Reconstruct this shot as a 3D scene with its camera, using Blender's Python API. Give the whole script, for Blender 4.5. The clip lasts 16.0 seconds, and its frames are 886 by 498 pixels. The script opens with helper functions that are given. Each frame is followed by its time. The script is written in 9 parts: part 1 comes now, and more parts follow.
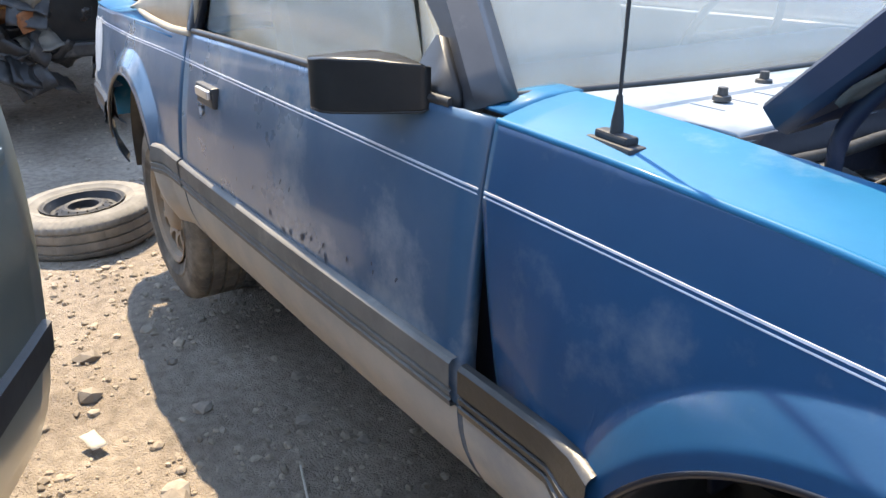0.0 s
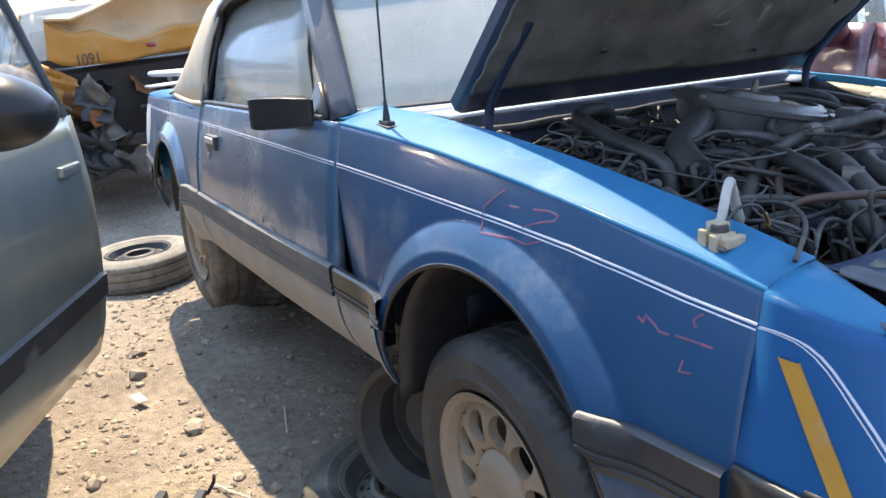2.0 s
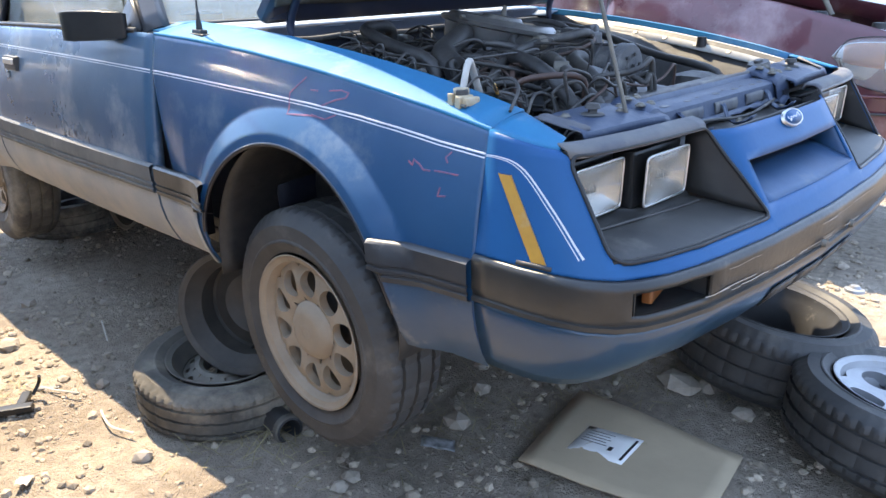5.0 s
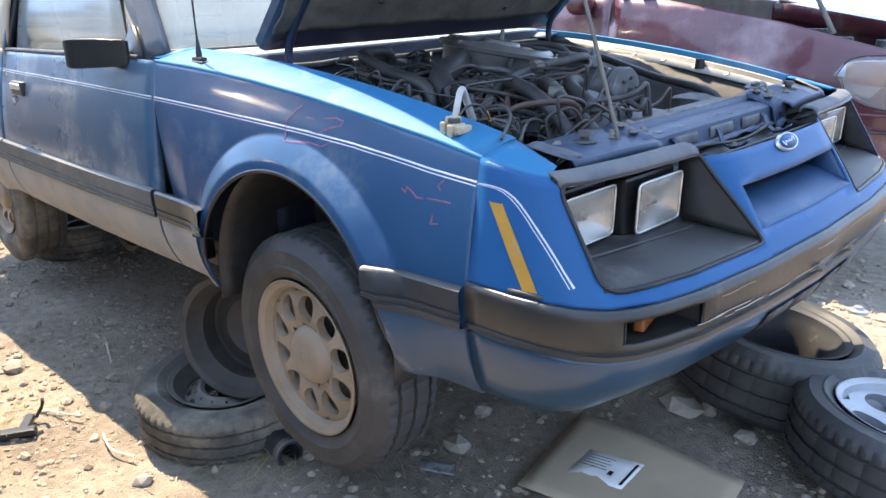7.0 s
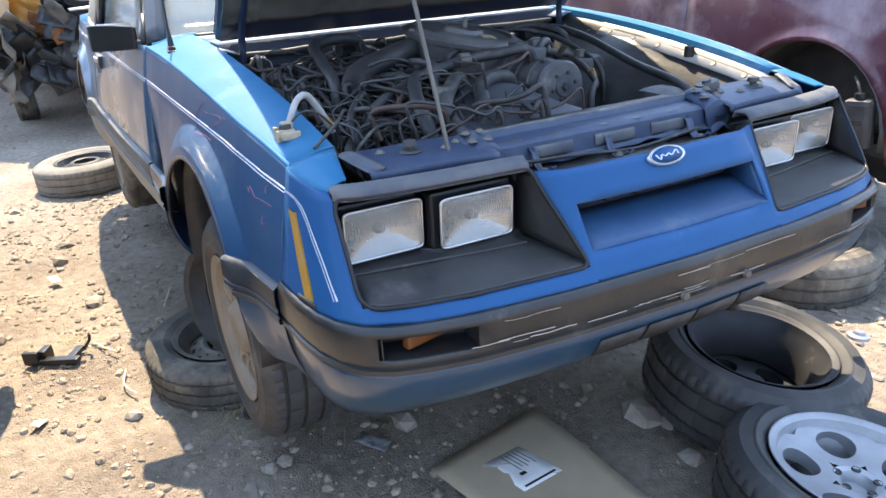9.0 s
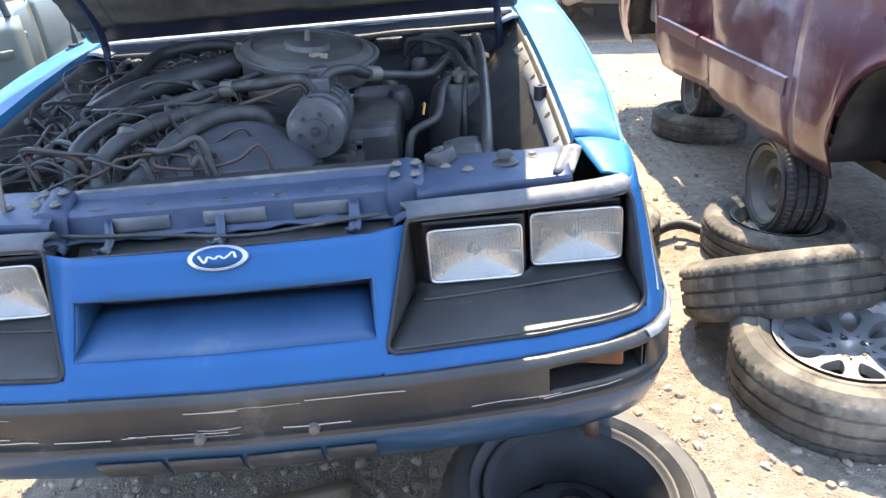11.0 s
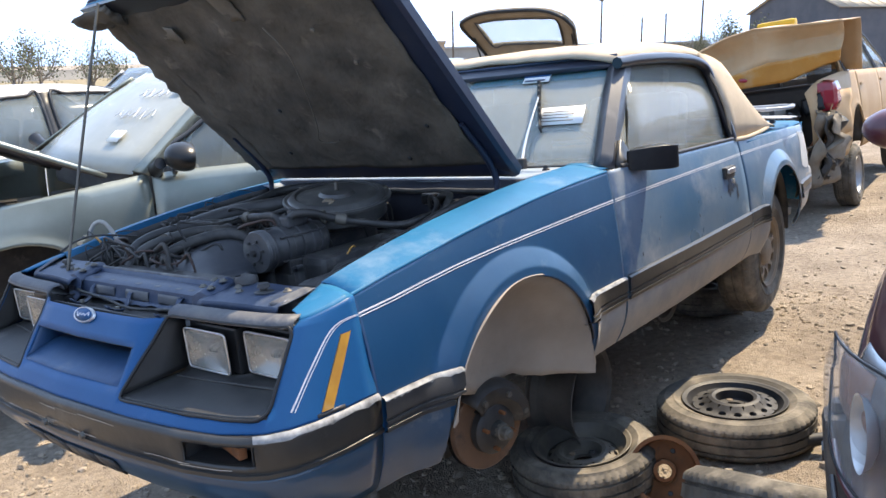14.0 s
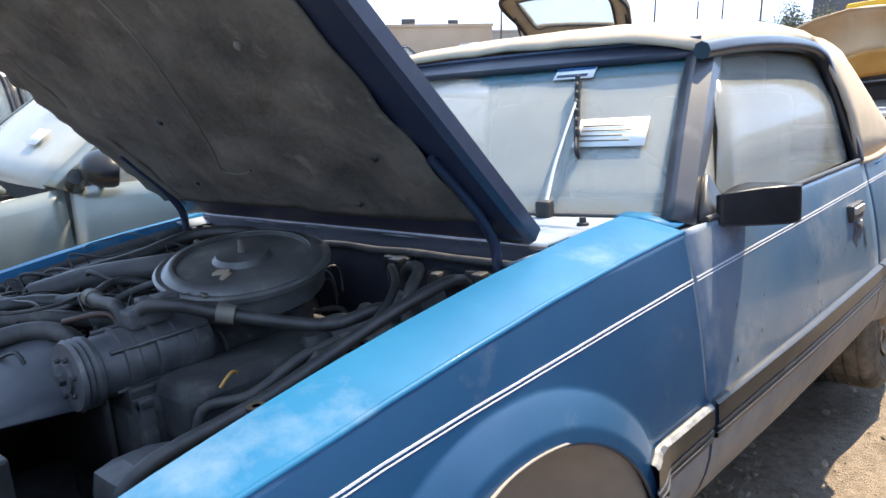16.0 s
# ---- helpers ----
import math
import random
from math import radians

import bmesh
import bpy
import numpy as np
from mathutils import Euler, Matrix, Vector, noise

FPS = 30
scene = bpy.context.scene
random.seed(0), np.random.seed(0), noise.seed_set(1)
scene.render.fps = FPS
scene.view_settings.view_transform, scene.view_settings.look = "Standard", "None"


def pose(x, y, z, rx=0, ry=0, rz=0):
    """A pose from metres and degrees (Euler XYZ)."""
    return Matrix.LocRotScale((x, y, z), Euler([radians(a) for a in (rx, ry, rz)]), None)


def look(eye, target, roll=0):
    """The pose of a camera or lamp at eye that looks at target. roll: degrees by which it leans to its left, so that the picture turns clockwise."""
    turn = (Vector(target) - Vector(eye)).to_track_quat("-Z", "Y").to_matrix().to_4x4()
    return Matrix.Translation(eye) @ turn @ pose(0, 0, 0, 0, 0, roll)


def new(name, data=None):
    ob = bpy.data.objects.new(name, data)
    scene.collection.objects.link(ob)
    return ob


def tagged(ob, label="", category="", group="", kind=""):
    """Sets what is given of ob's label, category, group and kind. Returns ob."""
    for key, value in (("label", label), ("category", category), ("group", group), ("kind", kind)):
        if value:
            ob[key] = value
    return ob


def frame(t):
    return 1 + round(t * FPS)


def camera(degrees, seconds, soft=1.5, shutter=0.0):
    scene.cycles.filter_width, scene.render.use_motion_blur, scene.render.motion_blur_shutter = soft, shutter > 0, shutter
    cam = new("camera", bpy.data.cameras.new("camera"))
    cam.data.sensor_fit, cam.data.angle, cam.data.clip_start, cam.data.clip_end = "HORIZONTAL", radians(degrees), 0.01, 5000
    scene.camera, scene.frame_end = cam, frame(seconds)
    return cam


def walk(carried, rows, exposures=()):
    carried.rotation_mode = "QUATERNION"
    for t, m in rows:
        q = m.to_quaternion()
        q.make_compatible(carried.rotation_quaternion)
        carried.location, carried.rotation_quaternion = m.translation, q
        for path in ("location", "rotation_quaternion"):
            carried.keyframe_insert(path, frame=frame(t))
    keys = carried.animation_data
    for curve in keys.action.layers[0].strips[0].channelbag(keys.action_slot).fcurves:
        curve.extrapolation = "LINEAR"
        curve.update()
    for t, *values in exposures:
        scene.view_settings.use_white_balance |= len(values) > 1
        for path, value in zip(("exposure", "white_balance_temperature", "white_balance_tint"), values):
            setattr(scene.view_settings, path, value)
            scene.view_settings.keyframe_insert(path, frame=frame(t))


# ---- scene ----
cam = camera(60.38, 16.0)
PATH = [
    (0, (0.169, -1.474, 1.273), (-1.360, -0.385, 0.582), 4.40),
    (0.5, (0.379, -1.534, 1.285), (-1.099, -0.428, 0.518), 0.04),
    (1, (0.732, -1.497, 1.244), (-0.811, -0.406, 0.591), -1.29),
    (1.5, (1.008, -1.488, 1.257), (-0.605, -0.493, 0.618), -1.00),
    (2, (1.136, -1.580, 1.245), (-0.532, -0.589, 0.758), 0.58),
    (2.5, (1.298, -1.791, 1.220), (-0.407, -0.856, 0.755), -0.08),
    (3, (1.405, -1.835, 1.197), (-0.178, -0.701, 0.740), 1.69),
    (3.5, (1.449, -1.806, 1.171), (0.072, -0.452, 0.648), 2.42),
    (4, (1.465, -1.819, 1.153), (0.128, -0.452, 0.567), 2.14),
    (6.5, (1.472, -1.810, 1.166), (0.142, -0.420, 0.619), 3.26),
    (7, (1.492, -1.793, 1.180), (0.131, -0.431, 0.642), 2.05),
    (7.5, (1.617, -1.731, 1.196), (0.162, -0.449, 0.706), -0.36),
    (8, (1.810, -1.617, 1.207), (0.297, -0.395, 0.740), 5.55),
    (8.2, (1.841, -1.564, 1.217), (0.305, -0.385, 0.719), 5.14),
    (10.3, (2.034, -0.283, 1.464), (0.274, 0.103, 0.597), 1.01),
    (10.5, (2.003, -0.133, 1.451), (0.206, 0.172, 0.626), 3.39),
    (11, (1.926, 0.265, 1.495), (0.106, 0.311, 0.667), 0.22),
    (11.5, (1.873, 0.696, 1.521), (0.003, 0.443, 0.859), -3.92),
    (12, (1.715, 1.061, 1.504), (-0.162, 0.798, 0.865), 3.15),
    (12.5, (1.688, 1.390, 1.563), (-0.124, 0.808, 0.950), -0.19),
    (13, (1.716, 1.713, 1.612), (0.027, 0.794, 1.062), -0.72),
    (13.5, (1.720, 1.812, 1.604), (0.119, 0.728, 1.091), -0.40),
    (14, (1.725, 1.802, 1.605), (0.194, 0.612, 1.113), -1.25),
    (14.5, (1.622, 1.711, 1.607), (0.111, 0.491, 1.130), -0.62),
    (15, (1.414, 1.554, 1.584), (-0.075, 0.312, 1.095), -0.24),
    (15.5, (1.161, 1.468, 1.591), (-0.286, 0.186, 1.078), -0.41),
    (16, (0.818, 1.297, 1.598), (-0.631, 0.024, 1.067), -0.76),
]
walk(cam, [(t, look(eye, target, roll)) for t, eye, target, roll in PATH],
     exposures=[(t, e + 0.43, 8700.0, 10.0) for t, e in ((0, 2.05), (0.5, 2.38), (1.0, 2.1), (1.5, 2.15), (2.5, 1.98), (3.5, 2.38), (4.2, 2.45), (6.5, 2.45), (7.2, 2.38), (8.2, 2.18), (10.3, 2.66), (11.0, 2.70), (11.5, 2.35), (12.0, 1.98), (12.5, 1.86), (13.5, 1.72), (14.5, 1.65), (15.5, 1.85), (16.0, 1.92))])

# ---- world, sun, exposure ----
world = bpy.data.worlds.new("world")
scene.world = world
world.use_nodes = True
wn = world.node_tree.nodes
sky = wn.new("ShaderNodeTexSky")
sky.sky_type, sky.sun_disc = "NISHITA", False
SUN_DIR = Vector((-0.65, 0.058, 1.01)).normalized()
sky.sun_elevation = math.asin(SUN_DIR.z)
sky.sun_rotation = math.atan2(SUN_DIR.x, SUN_DIR.y)
sky.air_density, sky.dust_density, sky.ozone_density = 0.8, 0.0, 1.0
# the sky's colours are taken a little higher up than they are seen, for a haze-free horizon
sky_at = wn.new("ShaderNodeTexCoord")
lift = wn.new("ShaderNodeVectorMath")
lift.operation = "MULTIPLY_ADD"
lift.inputs[1].default_value, lift.inputs[2].default_value = (1.0, 1.0, 0.50), (0.0, 0.0, 0.80)
unit = wn.new("ShaderNodeVectorMath")
unit.operation = "NORMALIZE"
world.node_tree.links.new(sky_at.outputs["Generated"], lift.inputs[0])
world.node_tree.links.new(lift.outputs[0], unit.inputs[0])
world.node_tree.links.new(unit.outputs[0], sky.inputs["Vector"])
world.node_tree.links.new(sky.outputs[0], wn["Background"].inputs[0])
wn["Background"].inputs[1].default_value = 0.22
sun = new("sun", bpy.data.lights.new("sun", "SUN"))
sun.data.energy, sun.data.angle, sun.data.color = 2.0, radians(0.55), (1.0, 0.95, 0.87)
sun.matrix_world = look(SUN_DIR * 40, (0, 0, 0))


# ---- materials ----
def material(name, color, rough=0.5, metal=0.0, color2=None, scale=8.0, detail=6.0, bump=0.0, bump_scale=60.0,
             spot=None, spot_scale=3.0, spot_amount=0.5, coat=0.0, trans=0.0, alpha=1.0, emit=None, rough2=None, island=0.0, obrandom=0.0, spec=0.5):
    m = bpy.data.materials.new(name)
    m.use_nodes = True
    nt = m.node_tree
    b = nt.nodes["Principled BSDF"]
    b.inputs["Roughness"].default_value, b.inputs["Metallic"].default_value = rough, metal
    b.inputs["Specular IOR Level"].default_value = spec
    b.inputs["Coat Weight"].default_value = coat
    b.inputs["Coat Roughness"].default_value = 0.08
    b.inputs["Transmission Weight"].default_value = trans
    b.inputs["Alpha"].default_value = alpha
    tc = nt.nodes.new("ShaderNodeTexCoord")

    def noise_tex(s, d=detail, r=0.6):
        n = nt.nodes.new("ShaderNodeTexNoise")
        n.inputs["Scale"].default_value, n.inputs["Detail"].default_value, n.inputs["Roughness"].default_value = s, d, r
        nt.links.new(tc.outputs["Object"], n.inputs["Vector"])
        return n.outputs["Fac"]

    def ramp(fac, a, z):
        r = nt.nodes.new("ShaderNodeMapRange")
        r.inputs["From Min"].default_value, r.inputs["From Max"].default_value = a, z
        nt.links.new(fac, r.inputs["Value"])
        return r.outputs["Result"]

    def mix(fac, a, z):
        x = nt.nodes.new("ShaderNodeMix")
        x.data_type = "RGBA"
        for sock, v in ((x.inputs[0], fac), (x.inputs[6], a), (x.inputs[7], z)):
            if isinstance(v, (tuple, list)):
                sock.default_value = (*v, 1)
            elif isinstance(v, float):
                sock.default_value = v
            else:
                nt.links.new(v, sock)
        return x.outputs[2]

    out = color
    if color2:
        out = mix(ramp(noise_tex(scale), 0.35, 0.65), color, color2)
    if spot:
        out = mix(ramp(noise_tex(spot_scale, 8.0, 0.65), 0.75 - 0.4 * spot_amount, 0.95 - 0.4 * spot_amount), out, spot)
    if obrandom or island:
        if obrandom:
            info = nt.nodes.new("ShaderNodeObjectInfo").outputs["Random"]
        else:
            info = nt.nodes.new("ShaderNodeNewGeometry").outputs["Random Per Island"]
        k = obrandom or island
        h = nt.nodes.new("ShaderNodeHueSaturation")
        nt.links.new(ramp(info, 0.0, 1.0), h.inputs["Value"])
        rr = h.inputs["Value"].links[0].from_node
        rr.inputs["To Min"].default_value, rr.inputs["To Max"].default_value = 1 - k, 1 + k
        if isinstance(out, tuple):
            h.inputs["Color"].default_value = (*out, 1)
        else:
            nt.links.new(out, h.inputs["Color"])
        out = h.outputs["Color"]
    if isinstance(out, tuple):
        b.inputs["Base Color"].default_value = (*out, 1)
    else:
        nt.links.new(out, b.inputs["Base Color"])
    if rough2 is not None:
        r = nt.nodes.new("ShaderNodeMapRange")
        nt.links.new(noise_tex(scale * 0.7), r.inputs["Value"])
        r.inputs["From Min"].default_value, r.inputs["From Max"].default_value = 0.3, 0.7
        r.inputs["To Min"].default_value, r.inputs["To Max"].default_value = rough, rough2
        nt.links.new(r.outputs["Result"], b.inputs["Roughness"])
    if bump:
        bn = nt.nodes.new("ShaderNodeBump")
        bn.inputs["Strength"].default_value, bn.inputs["Distance"].default_value = 1.0, bump
        nt.links.new(noise_tex(bump_scale, 8.0), bn.inputs["Height"])
        nt.links.new(bn.outputs["Normal"], b.inputs["Normal"])
    if emit:
        b.inputs["Emission Color"].default_value, b.inputs["Emission Strength"].default_value = (*emit[:3], 1), emit[3]
    return m


DUST = (0.42, 0.34, 0.25)
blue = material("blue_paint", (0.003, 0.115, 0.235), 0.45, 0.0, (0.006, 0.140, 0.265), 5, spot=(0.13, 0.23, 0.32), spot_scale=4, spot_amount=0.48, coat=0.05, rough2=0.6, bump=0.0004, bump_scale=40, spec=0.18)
# Fender sides: the tops' paint mixed darker to carry shade, plus dust spots.
blue_side = material("dust_filmed_shaded_blue", (0.003, 0.052, 0.125), 0.30, 0.05, (0.006, 0.062, 0.140), 4, spot=(0.12, 0.155, 0.195), spot_scale=4.5, spot_amount=0.45, coat=0.18, rough2=0.48, bump=0.0004, bump_scale=30)
# Driver's side: grime, plus a paler base that stands in for sun.
blue_grimy = material("grime_streaked_sunlit_blue", (0.035, 0.115, 0.205), 0.26, 0.05, (0.12, 0.18, 0.235), 2.2, spot=(0.33, 0.345, 0.355), spot_scale=2.4, spot_amount=0.62, coat=0.4, rough2=0.5, bump=0.0004, bump_scale=30)
# Passenger's side: shade-darkened copy, with dust and sheen in the pale spots.
blue_hazy = material("dust_hazed_shaded_blue", (0.020, 0.080, 0.150), 0.22, 0.05, (0.050, 0.105, 0.165), 3, spot=(0.30, 0.31, 0.32), spot_scale=2.6, spot_amount=0.55, coat=0.4, rough2=0.45, bump=0.0004, bump_scale=30)
blue_dusty = material("dusty_lower_paint", (0.26, 0.265, 0.265), 0.6, 0.05, (0.40, 0.37, 0.325), 3.5, spot=(0.44, 0.39, 0.33), spot_scale=5, spot_amount=0.7, bump=0.0005)
# Nose blue kept below the tops' tone, standing in for its shade.
blue_clean = material("clear_blue_paint", (0.003, 0.068, 0.185), 0.40, 0.0, (0.004, 0.080, 0.205), 4, spot=(0.05, 0.12, 0.24), spot_scale=6, spot_amount=0.3, coat=0.04, bump=0.0003, spec=0.18)
blue_dull = material("dull_blue_paint", (0.022, 0.040, 0.078), 0.48, 0.1, (0.040, 0.060, 0.098), 12, spot=(0.16, 0.158, 0.155), spot_scale=9, spot_amount=0.35, bump=0.001)
black_trim = material("black_rubber_trim", (0.022, 0.022, 0.024), 0.45, 0, (0.045, 0.043, 0.041), 9, spot=(0.17, 0.15, 0.13), spot_scale=6, spot_amount=0.4, bump=0.0006)
trim_dusty = material("dusty_bumper_rubber", (0.017, 0.017, 0.017), 0.33, 0, (0.038, 0.035, 0.031), 5, spot=(0.14, 0.125, 0.105), spot_scale=7, spot_amount=0.33, bump=0.0006)
strip_dust = material("dust_coated_rubber_strip", (0.085, 0.08, 0.075), 0.6, 0, (0.16, 0.148, 0.13), 5, spot=(0.27, 0.245, 0.21), spot_scale=7, spot_amount=0.5, bump=0.0008)
blue_film = material("dust_filmed_lower_blue", (0.018, 0.055, 0.10), 0.4, 0.1, (0.055, 0.085, 0.12), 3.5, spot=(0.25, 0.24, 0.22), spot_scale=5, spot_amount=0.5, coat=0.2)
black_paint = material("black_paint", (0.012, 0.013, 0.018), 0.35, 0, (0.02, 0.02, 0.025), 6, coat=0.2)
plastic_black = material("black_plastic", (0.014, 0.014, 0.015), 0.32, 0, (0.022, 0.022, 0.022), 14, spot=(0.07, 0.065, 0.06), spot_scale=8, spot_amount=0.25, bump=0.0003, spec=0.3)
white_line = material("white_pinstripe", (0.58, 0.60, 0.64), 0.6, 0, (0.48, 0.50, 0.53), 20)
rubber = material("black_tyre_rubber", (0.030, 0.030, 0.031), 0.6, 0, (0.055, 0.053, 0.05), 9, spot=(0.13, 0.12, 0.105), spot_scale=7, spot_amount=0.4, bump=0.0008)
rubber_dusty = material("dusty_tyre_rubber", (0.05, 0.046, 0.04), 0.85, 0, (0.12, 0.105, 0.085), 9, spot=(0.27, 0.23, 0.18), spot_scale=5, spot_amount=0.6, bump=0.001)
dust_wheel = material("dust_caked_wheel", (0.32, 0.245, 0.175), 0.7, 0.1, (0.24, 0.18, 0.125), 6, spot=(0.13, 0.11, 0.09), spot_scale=14, spot_amount=0.3, bump=0.0006)
alloy = material("silver_alloy", (0.36, 0.37, 0.385), 0.40, 0.5, (0.28, 0.285, 0.295), 8, spot=(0.3, 0.27, 0.22), spot_scale=7, spot_amount=0.35)
steel_black = material("black_steel_wheel", (0.015, 0.015, 0.017), 0.6, 0.0, (0.03, 0.03, 0.032), 10, spot=(0.2, 0.18, 0.15), spot_scale=11, spot_amount=0.3)
steel_grey = material("grey_dusty_steel", (0.10, 0.095, 0.085), 0.6, 0.4, (0.18, 0.16, 0.13), 7, spot=(0.07, 0.05, 0.04), spot_scale=9, spot_amount=0.4, bump=0.0006)
rust = material("rust", (0.17, 0.06, 0.022), 0.85, 0.1, (0.27, 0.105, 0.04), 12, spot=(0.09, 0.05, 0.035), spot_scale=18, spot_amount=0.5, bump=0.001)
rust_dark = material("brown_brake_rust", (0.13, 0.075, 0.05), 0.6, 0.3, (0.18, 0.10, 0.06), 9, spot=(0.06, 0.045, 0.04), spot_scale=14, spot_amount=0.5, bump=0.0006)
red_marker = material("red_wax_marker", (0.24, 0.08, 0.12), 0.7, 0, (0.10, 0.07, 0.14), 60)
scraped = material("scraped_pale_edge", (0.36, 0.36, 0.35), 0.55, 0.1, (0.14, 0.14, 0.14), 30, spot=(0.04, 0.04, 0.04), spot_scale=18, spot_amount=0.5)
chrome = material("worn_chrome", (0.6, 0.6, 0.6), 0.25, 1.0, rough2=0.5)
lens_clear = material("headlamp_glass", (0.17, 0.155, 0.13), 0.12, 0, (0.26, 0.245, 0.21), 14, spot=(0.36, 0.34, 0.30), spot_scale=7, spot_amount=0.35, coat=0.7, bump=0.002, bump_scale=8)
lens_flute = material("fluted_headlamp_glass", (0.42, 0.40, 0.36), 0.08, 0, (0.30, 0.285, 0.25), 9, alpha=0.40, coat=0.6, bump=0.001, bump_scale=20)
reflector_mat = material("dulled_reflector", (0.66, 0.65, 0.62), 0.14, 1.0, (0.50, 0.49, 0.46), 7, rough2=0.3)
turn_amber = material("dull_turn_lens", (0.26, 0.085, 0.018), 0.35, 0, (0.18, 0.06, 0.02), 14, coat=0.3)
bucket_mat = material("dusty_grey_black_plastic", (0.022, 0.021, 0.021), 0.5, 0, (0.042, 0.040, 0.037), 8, spot=(0.11, 0.10, 0.09), spot_scale=9, spot_amount=0.36, bump=0.0004)
sign_yellow = material("yellow_sign_plastic", (0.70, 0.42, 0.02), 0.5, 0, (0.6, 0.35, 0.03), 5)
amber = material("amber_lens", (0.46, 0.23, 0.04), 0.3, 0, (0.38, 0.18, 0.035), 20, spot=(0.40, 0.31, 0.19), spot_scale=9, spot_amount=0.45, coat=0.3)
red_lens = material("red_lens", (0.32, 0.015, 0.03), 0.2, 0, (0.22, 0.01, 0.02), 9, coat=0.5)
canvas = material("tan_canvas", (0.50, 0.40, 0.29), 0.9, 0, (0.42, 0.33, 0.24), 7, spot=(0.33, 0.27, 0.2), spot_scale=4, spot_amount=0.4, bump=0.0012, bump_scale=200)
engine_grey = material("grimy_grey_metal", (0.045, 0.045, 0.048), 0.5, 0.3, (0.095, 0.091, 0.087), 14, spot=(0.20, 0.18, 0.155), spot_scale=12, spot_amount=0.4, bump=0.001)
engine_dark = material("grimy_dark_plastic", (0.018, 0.018, 0.019), 0.5, 0.0, (0.04, 0.038, 0.036), 16, spot=(0.12, 0.105, 0.09), spot_scale=10, spot_amount=0.4, bump=0.001)
hose_mat = material("dusty_rubber_hose", (0.020, 0.020, 0.021), 0.6, 0, (0.055, 0.051, 0.046), 20, spot=(0.15, 0.132, 0.112), spot_scale=15, spot_amount=0.42, bump=0.0008)
liner_mat = material("hood_insulation", (0.040, 0.039, 0.034), 0.95, 0, (0.12, 0.11, 0.092), 5, spot=(0.25, 0.22, 0.185), spot_scale=8, spot_amount=0.36, bump=0.007, bump_scale=22)
shroud_mat = material("dusty_grey_plastic", (0.035, 0.039, 0.048), 0.5, 0, (0.065, 0.068, 0.075), 8, spot=(0.17, 0.165, 0.155), spot_scale=6, spot_amount=0.4)
paper = material("white_paper", (0.78, 0.77, 0.74), 0.7)
glass = material("dusty_glass", (0.44, 0.455, 0.42), 0.10, 0, (0.52, 0.53, 0.48), 3, trans=0.0, alpha=0.40, coat=0.3)
glass_filmed = material("dust_filmed_glass", (0.36, 0.37, 0.33), 0.25, 0, (0.42, 0.425, 0.38), 3, spot=(0.50, 0.49, 0.43), spot_scale=5, spot_amount=0.4, alpha=0.82, coat=0.2)
glass_clear = material("tinted_car_glass", (0.30, 0.34, 0.33), 0.08, 0, trans=0.0, alpha=0.30, coat=0.4)
cardboard = material("cardboard", (0.46, 0.355, 0.24), 0.85, 0, (0.40, 0.31, 0.21), 4, spot=(0.30, 0.23, 0.16), spot_scale=7, spot_amount=0.3, bump=0.0006)


# ---- building helpers ----
def mesh_from(name, verts, faces, smooth=True, crease=38):
    me = bpy.data.meshes.new(name)
    me.from_pydata([tuple(v) for v in verts], [], faces)
    bm = bmesh.new()
    bm.from_mesh(me)
    bmesh.ops.recalc_face_normals(bm, faces=bm.faces)
    bm.to_mesh(me)
    bm.free()
    if smooth:
        for p in me.polygons:
            p.use_smooth = True
        me.set_sharp_from_angle(angle=radians(crease))
    return me


def part(name, me, mat, parent=None, label="", m=None, thick=0.0, bevel=0.0, offset=-1.0):
    """Links one mesh as one object under a thing or a part."""
    if isinstance(me, bmesh.types.BMesh):
        bm, me = me, bpy.data.meshes.new(name)
        bm.to_mesh(me)
        bm.free()
    ob = new(name, me)
    if len(me.materials) == 0:
        me.materials.append(mat)
    if parent:
        ob.parent = parent
    if m is not None:
        ob.matrix_basis = m
    if thick:
        s = ob.modifiers.new("thickness", "SOLIDIFY")
        s.thickness, s.offset = thick, offset
    if bevel:
        b = ob.modifiers.new("bevel", "BEVEL")
        b.width, b.segments, b.limit_method, b.angle_limit = bevel, 2, "ANGLE", radians(40)
    if label:
        ob["label"] = label
    return ob


def thing(name, m, label, category, group="", kind=""):
    return tagged(new_at(name, m), label, category, group, kind)


def new_at(name, m):
    ob = new(name)
    ob.empty_display_size = 0.1
    ob.matrix_basis = m
    return ob


def box(sx, sy, sz, at=(0, 0, 0), m=None, bevel=0.0):
    bm = bmesh.new()
    bmesh.ops.create_cube(bm, size=1.0)
    for v in bm.verts:
        v.co = Vector((v.co.x * sx, v.co.y * sy, v.co.z * sz))
    if bevel:
        bmesh.ops.bevel(bm, geom=bm.edges[:], offset=bevel, segments=2, affect="EDGES", profile=0.6)
    for v in bm.verts:
        v.co = (m @ v.co if m is not None else v.co) + Vector(at)
    return bm


def join(*bms):
    out = bmesh.new()
    tmp = bpy.data.meshes.new("tmp")
    for b in bms:
        b.to_mesh(tmp)
        out.from_mesh(tmp)
        b.free()
    bpy.data.meshes.remove(tmp)
    return out


